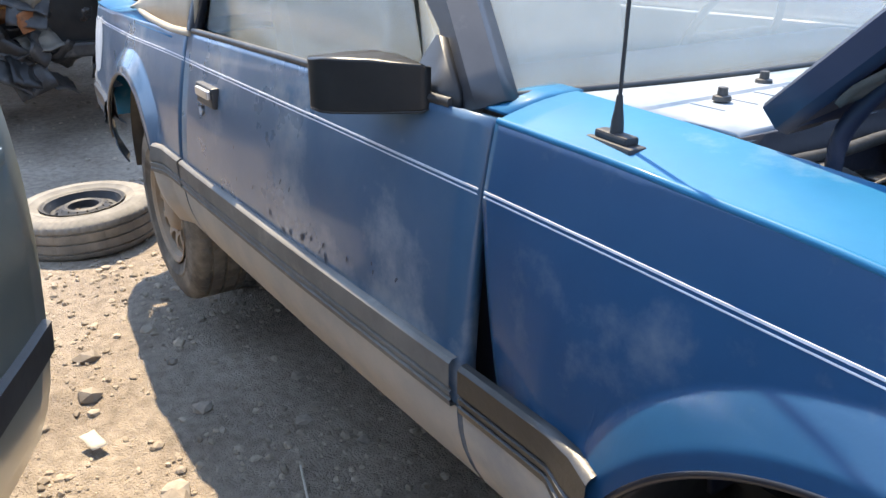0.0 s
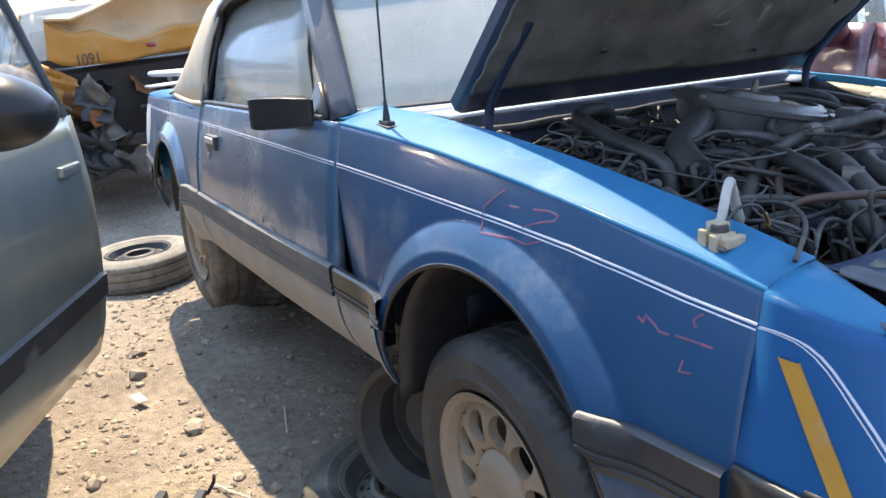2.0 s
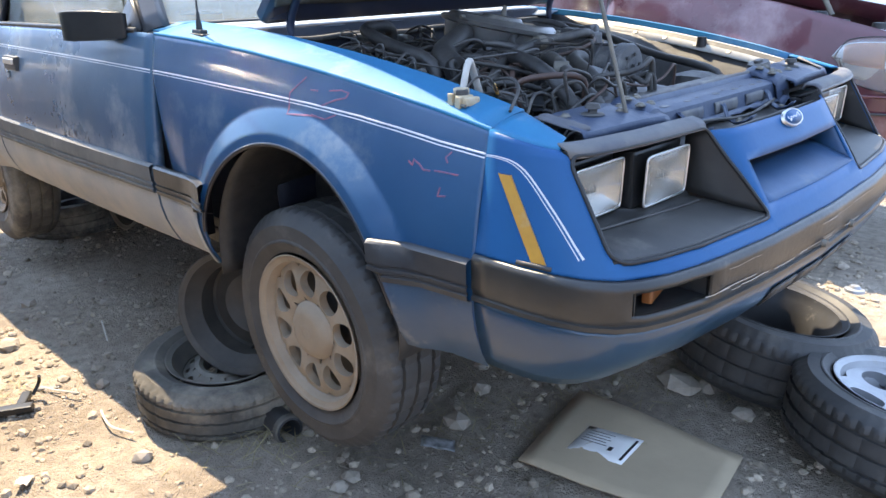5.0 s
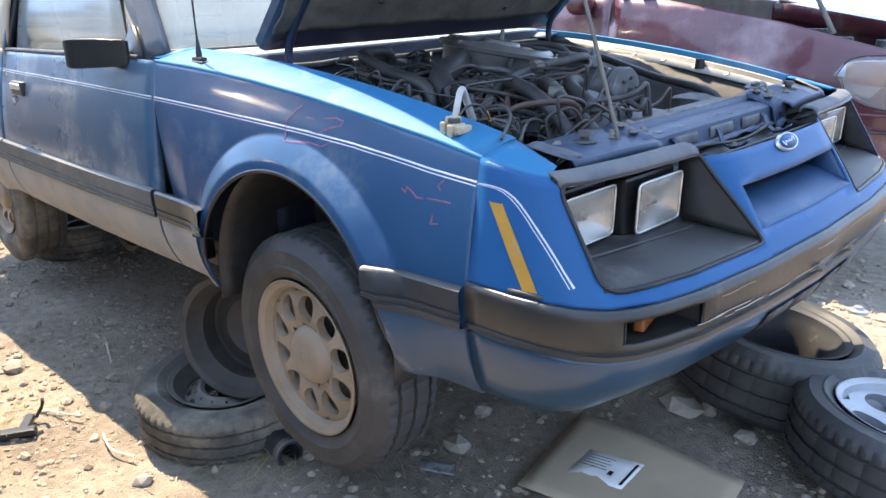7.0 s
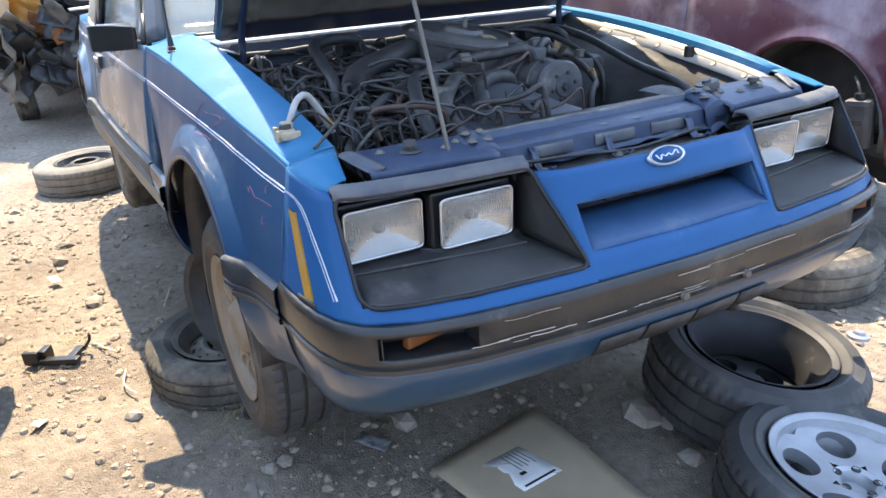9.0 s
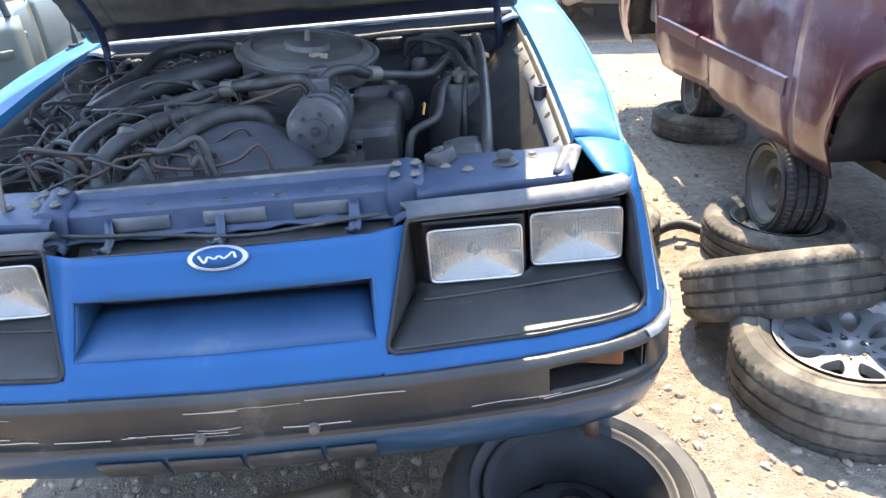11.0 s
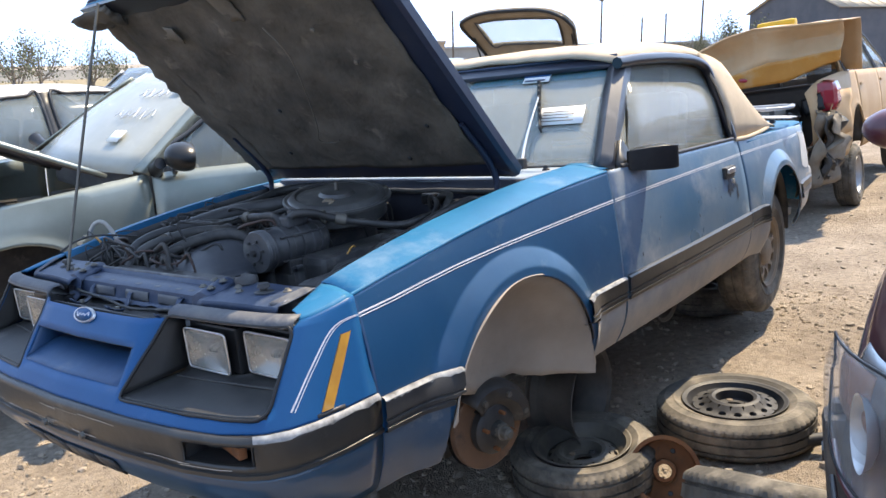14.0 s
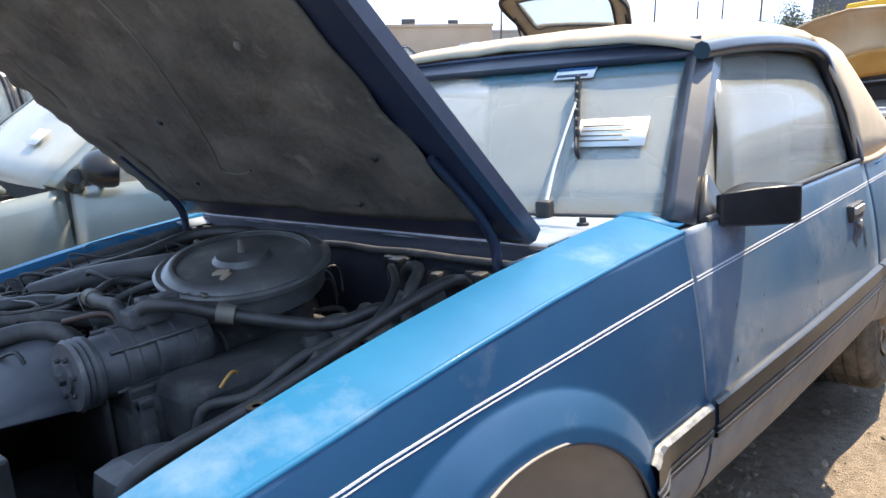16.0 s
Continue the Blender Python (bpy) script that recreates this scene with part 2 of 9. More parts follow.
def lathe(profile, n=40, axis="z", closed=False):
    """A mesh turned round an axis from (radius, height) pairs."""
    verts, faces = [], []
    k = len(profile)
    for i in range(n):
        a = 2 * math.pi * i / n
        for r, h in profile:
            p = (r * math.cos(a), r * math.sin(a), h)
            verts.append(p if axis == "z" else (p[0], p[2], p[1]) if axis == "y" else (p[2], p[0], p[1]))
    for i in range(n):
        for j in range(k if closed else k - 1):
            a, b = i * k + j, i * k + (j + 1) % k
            c, d = ((i + 1) % n) * k + (j + 1) % k, ((i + 1) % n) * k + j
            faces.append((a, b, c, d))
    return mesh_from("lathe", verts, faces)


def tube(points, r, n=8, closed_ends=True, name="tube"):
    """A round bar or hose along points, smoothed by a Catmull-Rom curve; r may be one radius or one per point."""
    n = max(n, 8) if (r if isinstance(r, (int, float)) else max(r)) > 0.005 else n
    pts = [Vector(p) for p in points]
    rs = [r] * len(pts) if isinstance(r, (int, float)) else list(r)
    fine, fr = [], []
    for i in range(len(pts) - 1):
        p0, p1, p2, p3 = pts[max(i - 1, 0)], pts[i], pts[i + 1], pts[min(i + 2, len(pts) - 1)]
        steps = 5 if len(pts) > 2 else 1
        for s in range(steps):
            t = s / steps
            fine.append(0.5 * ((2 * p1) + (p2 - p0) * t + (2 * p0 - 5 * p1 + 4 * p2 - p3) * t * t + (3 * p1 - p0 - 3 * p2 + p3) * t ** 3))
            fr.append(rs[i] * (1 - t) + rs[i + 1] * t)
    fine.append(pts[-1])
    fr.append(rs[-1])
    verts, faces = [], []
    up = Vector((0, 0, 1))
    for i, p in enumerate(fine):
        d = (fine[min(i + 1, len(fine) - 1)] - fine[max(i - 1, 0)]).normalized()
        side = d.cross(up)
        if side.length < 0.05:
            side = d.cross(Vector((1, 0, 0)))
        side.normalize()
        top = side.cross(d).normalized()
        for k in range(n):
            a = 2 * math.pi * k / n
            verts.append(p + fr[i] * (math.cos(a) * side + math.sin(a) * top))
    for i in range(len(fine) - 1):
        for k in range(n):
            a, b = i * n + k, i * n + (k + 1) % n
            faces.append((a, b, b + n, a + n))
    if closed_ends:
        faces.append(tuple(range(n)))
        faces.append(tuple((len(fine) - 1) * n + k for k in range(n)))
    return mesh_from(name, verts, faces, True, 62)


def dense(points, n=6, closed=True):
    """Points along straight edges, so that a tube keeps its corners."""
    pts = [Vector(p) for p in points]
    out = []
    for a, b in zip(pts, pts[1:] + ([pts[0]] if closed else [])):
        out += [a + (b - a) * k / n for k in range(n)]
    return out + [pts[0] if closed else pts[-1]]


def grid_mesh(rows, keep=None, name="sheet"):
    """A sheet from rows of points of one length each. keep(i, j) tells which quads stay."""
    h, w = len(rows), len(rows[0])
    verts = [p for r in rows for p in r]
    faces = []
    for i in range(h - 1):
        for j in range(w - 1):
            if keep is None or keep(i, j):
                faces.append((i * w + j, i * w + j + 1, (i + 1) * w + j + 1, (i + 1) * w + j))
    used = sorted({k for f in faces for k in f})
    at = {k: n for n, k in enumerate(used)}
    return mesh_from(name, [verts[k] for k in used], [tuple(at[k] for k in f) for f in faces])


def lerp_table(table, x):
    """Piecewise-linear value at x from a table of (x, value) sorted by x."""
    if x <= table[0][0]:
        return table[0][1]
    for (a, u), (b, v) in zip(table, table[1:]):
        if x <= b:
            return u + (v - u) * (x - a) / (b - a)
    return table[-1][1]


def frange(a, b, n):
    return [a + (b - a) * i / n for i in range(n + 1)]


# ---- ground ----
def ground_z(x, y):
    near = 0.01 + 0.125 * 1.6 * math.tanh(y / 1.6) + 0.01 * max(min(x, 2), -2)
    return near


def ground_bump(x, y):
    v = Vector((x, y, 0))
    return 0.018 * noise.noise(v * 1.3) + 0.010 * noise.noise(v * 4.1) + 0.005 * noise.noise(v * 11)


def build_ground():
    def axis(lo, hi):
        def half(end):
            out, v = [], 0.0
            while v < end:
                out.append(v)
                v += 0.03 if v < 2.4 else 0.09 if v < 5 else 0.5 if v < 12 else 3 if v < 40 else 60
            return out + [end]
        return [-v for v in reversed(half(-lo)[1:])] + half(hi)
    xs, ys = axis(-900, 400), axis(-900, 900)
    rows = []
    for x in xs:
        row = []
        for y in ys:
            b = ground_bump(x, y) if abs(x) < 14 and abs(y) < 14 else 0
            row.append((x, y, ground_z(x, y) + b))
        rows.append(row)
    me = grid_mesh(rows, name="ground")
    ob = new("ground", me)
    m = bpy.data.materials.new("dirt")
    m.use_nodes = True
    nt = m.node_tree
    b = nt.nodes["Principled BSDF"]
    b.inputs["Roughness"].default_value = 0.95
    tc = nt.nodes.new("ShaderNodeTexCoord")

    def tex(scale, detail=8, kind="ShaderNodeTexNoise"):
        n = nt.nodes.new(kind)
        n.inputs["Scale"].default_value = scale
        if kind == "ShaderNodeTexNoise":
            n.inputs["Detail"].default_value = detail
        nt.links.new(tc.outputs["Object"], n.inputs["Vector"])
        return n
    cr = nt.nodes.new("ShaderNodeValToRGB")
    cr.color_ramp.elements[0].position, cr.color_ramp.elements[0].color = 0.32, (0.245, 0.198, 0.156, 1)
    cr.color_ramp.elements[1].position, cr.color_ramp.elements[1].color = 0.68, (0.365, 0.304, 0.243, 1)
    nt.links.new(tex(2.2).outputs["Fac"], cr.inputs["Fac"])
    cr2 = nt.nodes.new("ShaderNodeValToRGB")
    cr2.color_ramp.elements[0].position, cr2.color_ramp.elements[0].color = 0.30, (0.62, 0.60, 0.58, 1)
    cr2.color_ramp.elements[1].position, cr2.color_ramp.elements[1].color = 0.62, (1.08, 1.06, 1.04, 1)
    nt.links.new(tex(26, 9).outputs["Fac"], cr2.inputs["Fac"])
    mx = nt.nodes.new("ShaderNodeMix")
    mx.data_type, mx.blend_type = "RGBA", "MULTIPLY"
    mx.inputs[0].default_value = 0.8
    nt.links.new(cr.outputs["Color"], mx.inputs[6])
    nt.links.new(cr2.outputs["Color"], mx.inputs[7])
    nt.links.new(mx.outputs[2], b.inputs["Base Color"])
    bn = nt.nodes.new("ShaderNodeBump")
    bn.inputs["Strength"].default_value, bn.inputs["Distance"].default_value = 1.0, 0.016
    add = nt.nodes.new("ShaderNodeMath")
    add.operation = "ADD"
    nt.links.new(tex(22).outputs["Fac"], add.inputs[0])
    nt.links.new(tex(140).outputs["Fac"], add.inputs[1])
    nt.links.new(add.outputs[0], bn.inputs["Height"])
    nt.links.new(bn.outputs["Normal"], b.inputs["Normal"])
    me.materials.append(m)
    return tagged(ob, "dry tan dirt ground with gravel and dust", "ground", kind="structure")


ground = build_ground()

# ---- the blue convertible: its own frame has x ahead, y to its left ----
CAR = pose(0, 0, 0.245, 4.9, 0, 0)
car = thing("convertible_car", CAR, "blue convertible with tan soft top and open hood on wheel stands", "car")

WIDTH = [(-3.52, 0.70), (-3.45, 0.75), (-3.3, 0.795), (-3.0, 0.82), (-2.55, 0.84), (-1.8, 0.836), (-1.2, 0.825), (-0.6, 0.803), (0.0, 0.79), (0.31, 0.777), (0.56, 0.752)]
TOPZ = [(-3.5, 0.845), (-3.0, 0.862), (-2.1, 0.880), (-1.9, 0.892), (-0.67, 0.910), (-0.42, 0.902), (-0.17, 0.887), (0.05, 0.866), (0.2, 0.848), (0.33, 0.829), (0.45, 0.809), (0.565, 0.786)]
TOPIN = [(-3.5, 0.05), (-2.1, 0.062), (-0.67, 0.047), (0.565, 0.047)]
ARCHES = ((-0.005, 0.32, 0.37), (-2.53, 0.335, 0.36))
BOTTOM = [(-3.5, 0.42), (-3.2, 0.34), (-2.9, 0.30), (-0.3, 0.30), (0.36, 0.30), (0.56, 0.31)]


def side_y(x, z, sgn):
    w, top, tin = lerp_table(WIDTH, x), lerp_table(TOPZ, x), lerp_table(TOPIN, x)
    if z > 0.54:
        t = (z - 0.54) / (top - 0.54)
        y = w - tin * (0.35 * t + 0.65 * t * t)
    elif z > 0.46:
        y = w
    else:
        t = (0.46 - z) / 0.16
        y = w - 0.05 * t * t
    for cx, cz, r in ARCHES:
        d = math.hypot(x - cx, z - cz)
        if z > cz - 0.08 and d > r - 0.01:
            k = max(0.0, (d - r) / 0.082)
            if k < 1:
                y += 0.026 * min(1.0, 1.5 * (1 - k)) ** 0.9
    return sgn * y


def arch_floor(x):
    z = lerp_table(BOTTOM, x)
    for cx, cz, r in ARCHES:
        if abs(x - cx) < r:
            z = max(z, cz + math.sqrt(r * r - (x - cx) ** 2))
    return z


def side_panel(x0, x1, n, sgn, rows=44, dent=None, gap=0.0):
    xs = frange(x0, x1, n)
    for cx, cz, r in ARCHES:
        for e in (cx - r, cx + r):
            if min(x0, x1) < e < max(x0, x1):
                xs += [e - 0.001, e + 0.001]
    xs = sorted(xs)
    out = []
    for x in xs:
        lo, hi = arch_floor(x), lerp_table(TOPZ, x)
        col = []
        for i in range(rows + 1):
            z = lo + (hi - lo) * i / rows
            y = side_y(x, z, sgn)
            p = Vector((x, y, z))
            if dent:
                p += dent(x, z)
            col.append(p)
        out.append(col)
    return grid_mesh(out)


def fender_dent(x, z):
    # the right fender's rear edge is pushed out of line low down
    k = max(0.0, 1 - (x + 0.63) / 0.16) * max(0.0, min(1.0, (0.80 - z) / 0.35))
    return Vector((0.055 * k, 0.035 * k, 0))


DOOR_F, DOOR_R = -0.642, -1.95


def skin(x, z, sgn, out=0.0):
    """A point of the car's side, out metres proud of it."""
    return Vector((x, side_y(x, z, sgn) + sgn * out, z))


def side_ribbon(path, sgn, width, out):
    """A thin raised band along (x, z) points of the side."""
    rows = []
    for i, (x, z) in enumerate(path):
        a, b = path[max(i - 1, 0)], path[min(i + 1, len(path) - 1)]
        d = Vector((b[0] - a[0], b[1] - a[1])).normalized()
        nx, nz = -d.y, d.x
        rows.append([skin(x + nx * s * width / 2, z + nz * s * width / 2, sgn, o) for s, o in ((-1, -0.001), (-0.96, out), (0.96, out), (1, -0.001))])
    return grid_mesh(rows)


STRIPE = [(0.563, 0.7435), (0.46, 0.754), (0.35, 0.769), (0.23, 0.781), (0.05, 0.792), (-0.1, 0.797), (-0.4, 0.806), (-0.62, 0.811), (-1.15, 0.819), (-1.95, 0.822), (-3.4, 0.81)]


def stripe_path(a, b, n):
    t = sorted(STRIPE)
    return [(x, lerp_table(t, x)) for x in frange(a, b, n)]


def moulding(a, b, sgn, n=10):
    """The black rubbing strip, with its two grooves, between two stations."""
    prof = ((0.461, 0.0), (0.463, 0.013), (0.474, 0.015), (0.476, 0.011), (0.481, 0.011), (0.483, 0.015), (0.490, 0.015), (0.492, 0.011), (0.497, 0.011), (0.499, 0.016), (0.540, 0.016), (0.546, 0.010), (0.547, 0.0))
    rows = [[skin(x, z, sgn, o) for z, o in prof] for x in frange(a, b, n)]
    return grid_mesh(rows)


def arch_liner(cx, cz, r, sgn, y0, y1, rough=0.0, start=-8):
    rows = []
    for k in frange(start, 188, 26):
        a = radians(k)
        row = []
        for t in frange(0, 1, 6):
            rr = r + 0.004 + 0.012 * noise.noise(Vector((k * 0.03, t * 2.2, cx))) * rough
            row.append((cx + rr * math.cos(a), sgn * (y1 + (y0 - y1) * t), cz + rr * math.sin(a)))
        rows.append(row)
    return grid_mesh(rows)


liner_dust = material("dust_caked_liner", (0.35, 0.29, 0.235), 0.8, 0, (0.27, 0.225, 0.185), 5, spot=(0.13, 0.11, 0.095), spot_scale=7, spot_amount=0.35, bump=0.0008)
for sgn in (1, -1):
    right = sgn < 0
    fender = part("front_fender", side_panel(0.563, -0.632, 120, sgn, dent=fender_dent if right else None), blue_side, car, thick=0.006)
    rows = []
    for x in frange(0.563, -0.632, 24):
        z, y = lerp_table(TOPZ, x), abs(side_y(x, lerp_table(TOPZ, x), 1))
        yi = 0.612
        rows.append([(x, sgn * (y - (y - yi) * t), z + 0.024 * math.sin(t * math.pi * 0.5)) for t in (0, 0.06, 0.2, 0.4, 0.6, 0.8, 0.96, 1.0)] + [(x, sgn * (yi - 0.003), z + 0.012), (x, sgn * (yi - 0.010), z - 0.010)])
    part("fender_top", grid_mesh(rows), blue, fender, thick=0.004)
    part("rubbing_strip", moulding(0.556, 0.318, sgn, 6), black_trim, fender, "scraped black rubbing strip", thick=0.0)
    part("rubbing_strip", moulding(-0.335, -0.628, sgn, 6), trim_dusty, fender)
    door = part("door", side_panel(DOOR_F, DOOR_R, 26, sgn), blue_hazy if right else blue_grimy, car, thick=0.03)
    part("rubbing_strip", moulding(DOOR_F - 0.008, DOOR_R + 0.004, sgn, 16), strip_dust if right else trim_dusty, door)
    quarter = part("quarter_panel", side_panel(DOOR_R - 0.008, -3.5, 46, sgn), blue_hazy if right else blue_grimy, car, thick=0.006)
    part("rubbing_strip", moulding(DOOR_R - 0.01, -2.175, sgn, 4), strip_dust if right else trim_dusty, quarter)
    part("rubbing_strip", moulding(-2.90, -3.48, sgn, 6), trim_dusty, quarter)
    for owner, a, b in ((fender, 0.561, -0.630), (door, DOOR_F - 0.002, DOOR_R + 0.002), (quarter, DOOR_R - 0.01, -3.4)):
        for dz, w in ((0.0, 0.0032), (-0.0072, 0.0018)):
            p = [(x, z + dz) for x, z in stripe_path(a, b, 22)]
            part("pinstripe", side_ribbon(p, sgn, w, 0.0012), white_line, owner, "white pinstripe")
    # lower body in road dust
    for owner, a, b in ((fender, -0.38, -0.630), (door, DOOR_F - 0.002, DOOR_R + 0.002), (quarter, DOOR_R - 0.01, -2.2)):
        rows = [[skin(x, z, sgn, 0.004) for z in (0.302, 0.34, 0.38, 0.42, 0.45, 0.461)] for x in frange(a, b, 14)]
        part("lower_panel", grid_mesh(rows), blue_dusty, owner, "dust-covered lower panel", thick=0.0)
    rows = [[skin(x, z, sgn, 0.005) for z in (0.302, 0.34, 0.40, 0.44, 0.461)] for x in frange(0.561, 0.368, 6)]
    part("lower_panel", grid_mesh(rows), blue_film, fender)
    # wheel arches, with rolled lips
    for cx, cz, r in ARCHES:
        lip = [skin(cx + (r + 0.002) * math.cos(radians(k)), cz + (r + 0.002) * math.sin(radians(k)), sgn, -0.004) for k in range(0 if cx < -1 else 10, 172, 6)]
        part("arch_lip", tube(lip, 0.006 if right else 0.004, 6), black_paint, fender if cx > -1 else quarter)
        front_left = cx > -1 and not right
        holder = fender if cx > -1 else quarter
        if front_left:
            # a smooth dusty bowl, cut off ragged below
            bowl = []
            for k in frange(-1, 1, 40):
                x = cx + (r + 0.006) * k
                top = cz + math.sqrt(max(0.0, (r + 0.006) ** 2 - (x - cx) ** 2))
                low = cz + 0.012 + 0.075 * max(0.0, min(1.0, (x - cx - 0.02) / 0.25)) + 0.012 * noise.noise(Vector((x * 11, 2, cx))) - 0.045 * max(0.0, min(1.0, (cx - 0.16 - x) / 0.12))
                col = []
                for t in frange(1, 0, 12):
                    z = low + (max(top, low + 0.004) - low) * t
                    d = min(1.0, math.hypot(x - cx, z - cz) / r)
                    col.append((x, sgn * (0.806 - 0.185 * (1 - d ** 6) + 0.006 * noise.noise(Vector((x * 8, z * 8, 1)))), z))
                bowl.append(col)
            part("arch_liner", grid_mesh(bowl), liner_dust, holder, "pale dust-caked wheel arch liner", thick=0.004)
        else:
            part("arch_liner", arch_liner(cx, cz, r, sgn, 0.48, 0.775, 0.4, -8), engine_dark, holder, "grimy wheel arch liner", thick=0.004)
            wall = []
            for k in frange(0, 1, 24):
                x = cx - r + 2 * r * k
                top = cz + math.sqrt(max(0.0, (r + 0.004) ** 2 - (x - cx) ** 2))
                low = cz - 0.12
                wall.append([(x, sgn * (0.475 + 0.012 * noise.noise(Vector((x * 7, t * 3, 1)))), low + (max(top, low + 0.005) - low) * t) for t in frange(1, 0, 8)])
            part("arch_wall", grid_mesh(wall), engine_dark, holder, thick=0.004)
    # Black pillar backs the door gap; its colour stands in for shade there.
    part("hinge_pillar", box(0.20, 0.03, 0.48, at=(-0.62, sgn * 0.722, 0.58)), black_paint, fender)
    # handle in its cup
    hz = 0.762
    cup = part("door_handle", box(0.125, 0.022, 0.052, at=(-1.73, sgn * (abs(side_y(-1.73, hz, 1)) + 0.004), hz), bevel=0.006), black_trim, door, "black flap handle")
    part("flap", box(0.095, 0.012, 0.022, at=(-1.725, sgn * (abs(side_y(-1.73, hz, 1)) + 0.018), hz + 0.008), bevel=0.004), chrome, cup)
    part("lock_cylinder", lathe([(0.0, 0.008), (0.012, 0.008), (0.013, 0.0)], 16, "y"), chrome, cup, m=pose(-1.77, side_y(-1.77, 0.718, sgn) + (0 if sgn > 0 else -0.008), 0.718))
    # belt trim and side glass
    part("belt_trim", tube([(x, side_y(x, lerp_table(TOPZ, x), sgn) - sgn * 0.004, lerp_table(TOPZ, x) + 0.004) for x in frange(-0.74, -1.94, 8)], 0.008, 6), black_trim, door)
    rows = []
    for t in frange(0, 1, 8):
        x = -0.82 - 1.06 * t
        top_x = -1.06 - 0.82 * t
        rows.append([(x, sgn * 0.748, 0.90), ((x + top_x) / 2, sgn * 0.705, 1.08), (top_x, sgn * 0.632, 1.256 + 0.008 * math.sin(math.pi * t) - 0.030 * t * t)])
    part("side_window", grid_mesh(rows), glass, door, "dusty side window", thick=0.004)
    part("vent_window", grid_mesh([[(-0.74, sgn * 0.749, 0.905), (-0.745, sgn * 0.749, 0.905)], [(-0.82, sgn * 0.748, 0.902), (-1.055, sgn * 0.634, 1.258)]]), glass, door, thick=0.004)
    # door mirror
    plan = [(-0.788, 0.760, 0.030), (-0.796, 0.775, 0.034), (-0.850, 0.835, 0.039), (-0.888, 0.878, 0.040), (-0.903, 0.891, 0.039), (-0.922, 0.895, 0.037), (-0.936, 0.891, 0.039)]
    shell = [[(x, sgn * y, 0.927 + h * v) for v in (-1.0, -0.93, -0.55, 0.0, 0.55, 0.93, 1.0)] for x, y, h in plan] + [[(-0.938, sgn * 0.772, 0.927 + 0.038 * v) for v in (-1.0, -0.93, -0.55, 0.0, 0.55, 0.93, 1.0)]]
    ends = [[(x, sgn * (0.768 + (y - 0.768) * k), 0.927 + s_ * h * (1 + 0.04 * math.sin(math.pi * k))) for k in frange(0, 1, 4)] for s_ in (-1, 1) for x, y, h in plan]
    mirror = part("door_mirror", grid_mesh(shell), plastic_black, door, "black plastic mirror swept back", thick=0.003)
    for k in (0, 1):
        part("mirror_cover", grid_mesh(ends[k * len(plan):(k + 1) * len(plan)]), plastic_black, mirror, thick=0.003)
    part("mirror_glass", box(0.004, 0.104, 0.052, at=(-0.939, sgn * 0.828, 0.927), bevel=0.0015), chrome, mirror)
    part("mirror_foot", box(0.075, 0.030, 0.022, at=(-0.845, sgn * 0.768, 0.900), bevel=0.008), plastic_black, mirror)
    part("mirror_sail", grid_mesh([[(-0.725, sgn * 0.757, 0.905), (-0.735, sgn * 0.752, 0.93), (-0.80, sgn * 0.735, 1.0)], [(-0.87, sgn * 0.76, 0.905), (-0.86, sgn * 0.754, 0.93), (-0.815, sgn * 0.733, 1.0)]]), plastic_black, door, thick=0.02)

# ---- nose ----
FRONT = [(0.0, 0.938), (0.3, 0.928), (0.5, 0.908), (0.60, 0.885), (0.65, 0.866), (0.69, 0.838), (0.72, 0.795), (0.738, 0.74), (0.748, 0.67), (0.752, 0.5635)]
CORNER = [0.70, 0.71, 0.72, 0.729, 0.738, 0.743, 0.748, 0.7505, 0.752]


def nose_point(y, z, out=0.0):
    """A point of the nose above the bumper: y is the plan line's own, before it leans in."""
    x = lerp_table(FRONT, abs(y))
    k = max(0.0, min(1.0, (x - 0.5635) / 0.36))
    lean = 0.62 + 0.15 * max(0.0, min(1.0, (abs(y) - 0.235) / 0.05))
    tuck = 0.235 * max(0.0, min(1.0, (abs(y) - 0.66) / 0.08))
    fx = x - (0.004 + lean * (z - 0.56)) * k
    low = (z - 0.755) * 0.72 * max(0.0, min(1.0, (fx - 0.575) / 0.125)) if z > 0.755 else 0.0
    return Vector((fx + out * k, y * (1 - (z - 0.56) * tuck) + (out * (1 - k) if y > 0 else -out * (1 - k)), z - low))


def bezel_in(z):
    return 0.258 + 0.045 * (z - 0.596) / 0.17


def bezel_out(z):
    return 0.686 + 0.008 * (z - 0.58) / 0.17


ROWZ = [0.560, 0.566, 0.575, 0.586, 0.612, 0.632, 0.652, 0.672, 0.690, 0.705, 0.72, 0.735, 0.75, 0.755, 0.775, 0.786]


def nose_cols(z):
    a, b = bezel_in(z), bezel_out(z)
    half = [0.0, 0.06, 0.12, 0.18, 0.240, 0.250, a, a + 0.07, a + 0.14, a + 0.21, a + 0.28, a + 0.35, b] + CORNER
    return [-v for v in reversed(half[1:])] + half


def nose_keep(i, j):
    n = 12 + len(CORNER)
    c = j - n if j >= n else n - 1 - j
    z0, z1 = ROWZ[i], ROWZ[i + 1]
    if 6 <= c < 12 and z0 >= 0.585 and z1 <= 0.756:
        return False
    if c < 6 and z0 > 0.749:
        return False
    if c < 4 and z0 >= 0.611 and z1 <= 0.691:
        return False
    if 6 <= c < 12 and z0 > 0.754:
        return False
    return True


def lamp_edge(a, r, x, n=14):
    """A point of a rounded rectangle, the outline of a headlamp, shrunk by r."""
    ca, sa = math.cos(a), math.sin(a)
    k = (abs(ca) ** n + abs(sa) ** n) ** (-1 / n)
    return Vector((x, 0.079 * r * k * ca, 0.049 * r * k * sa))


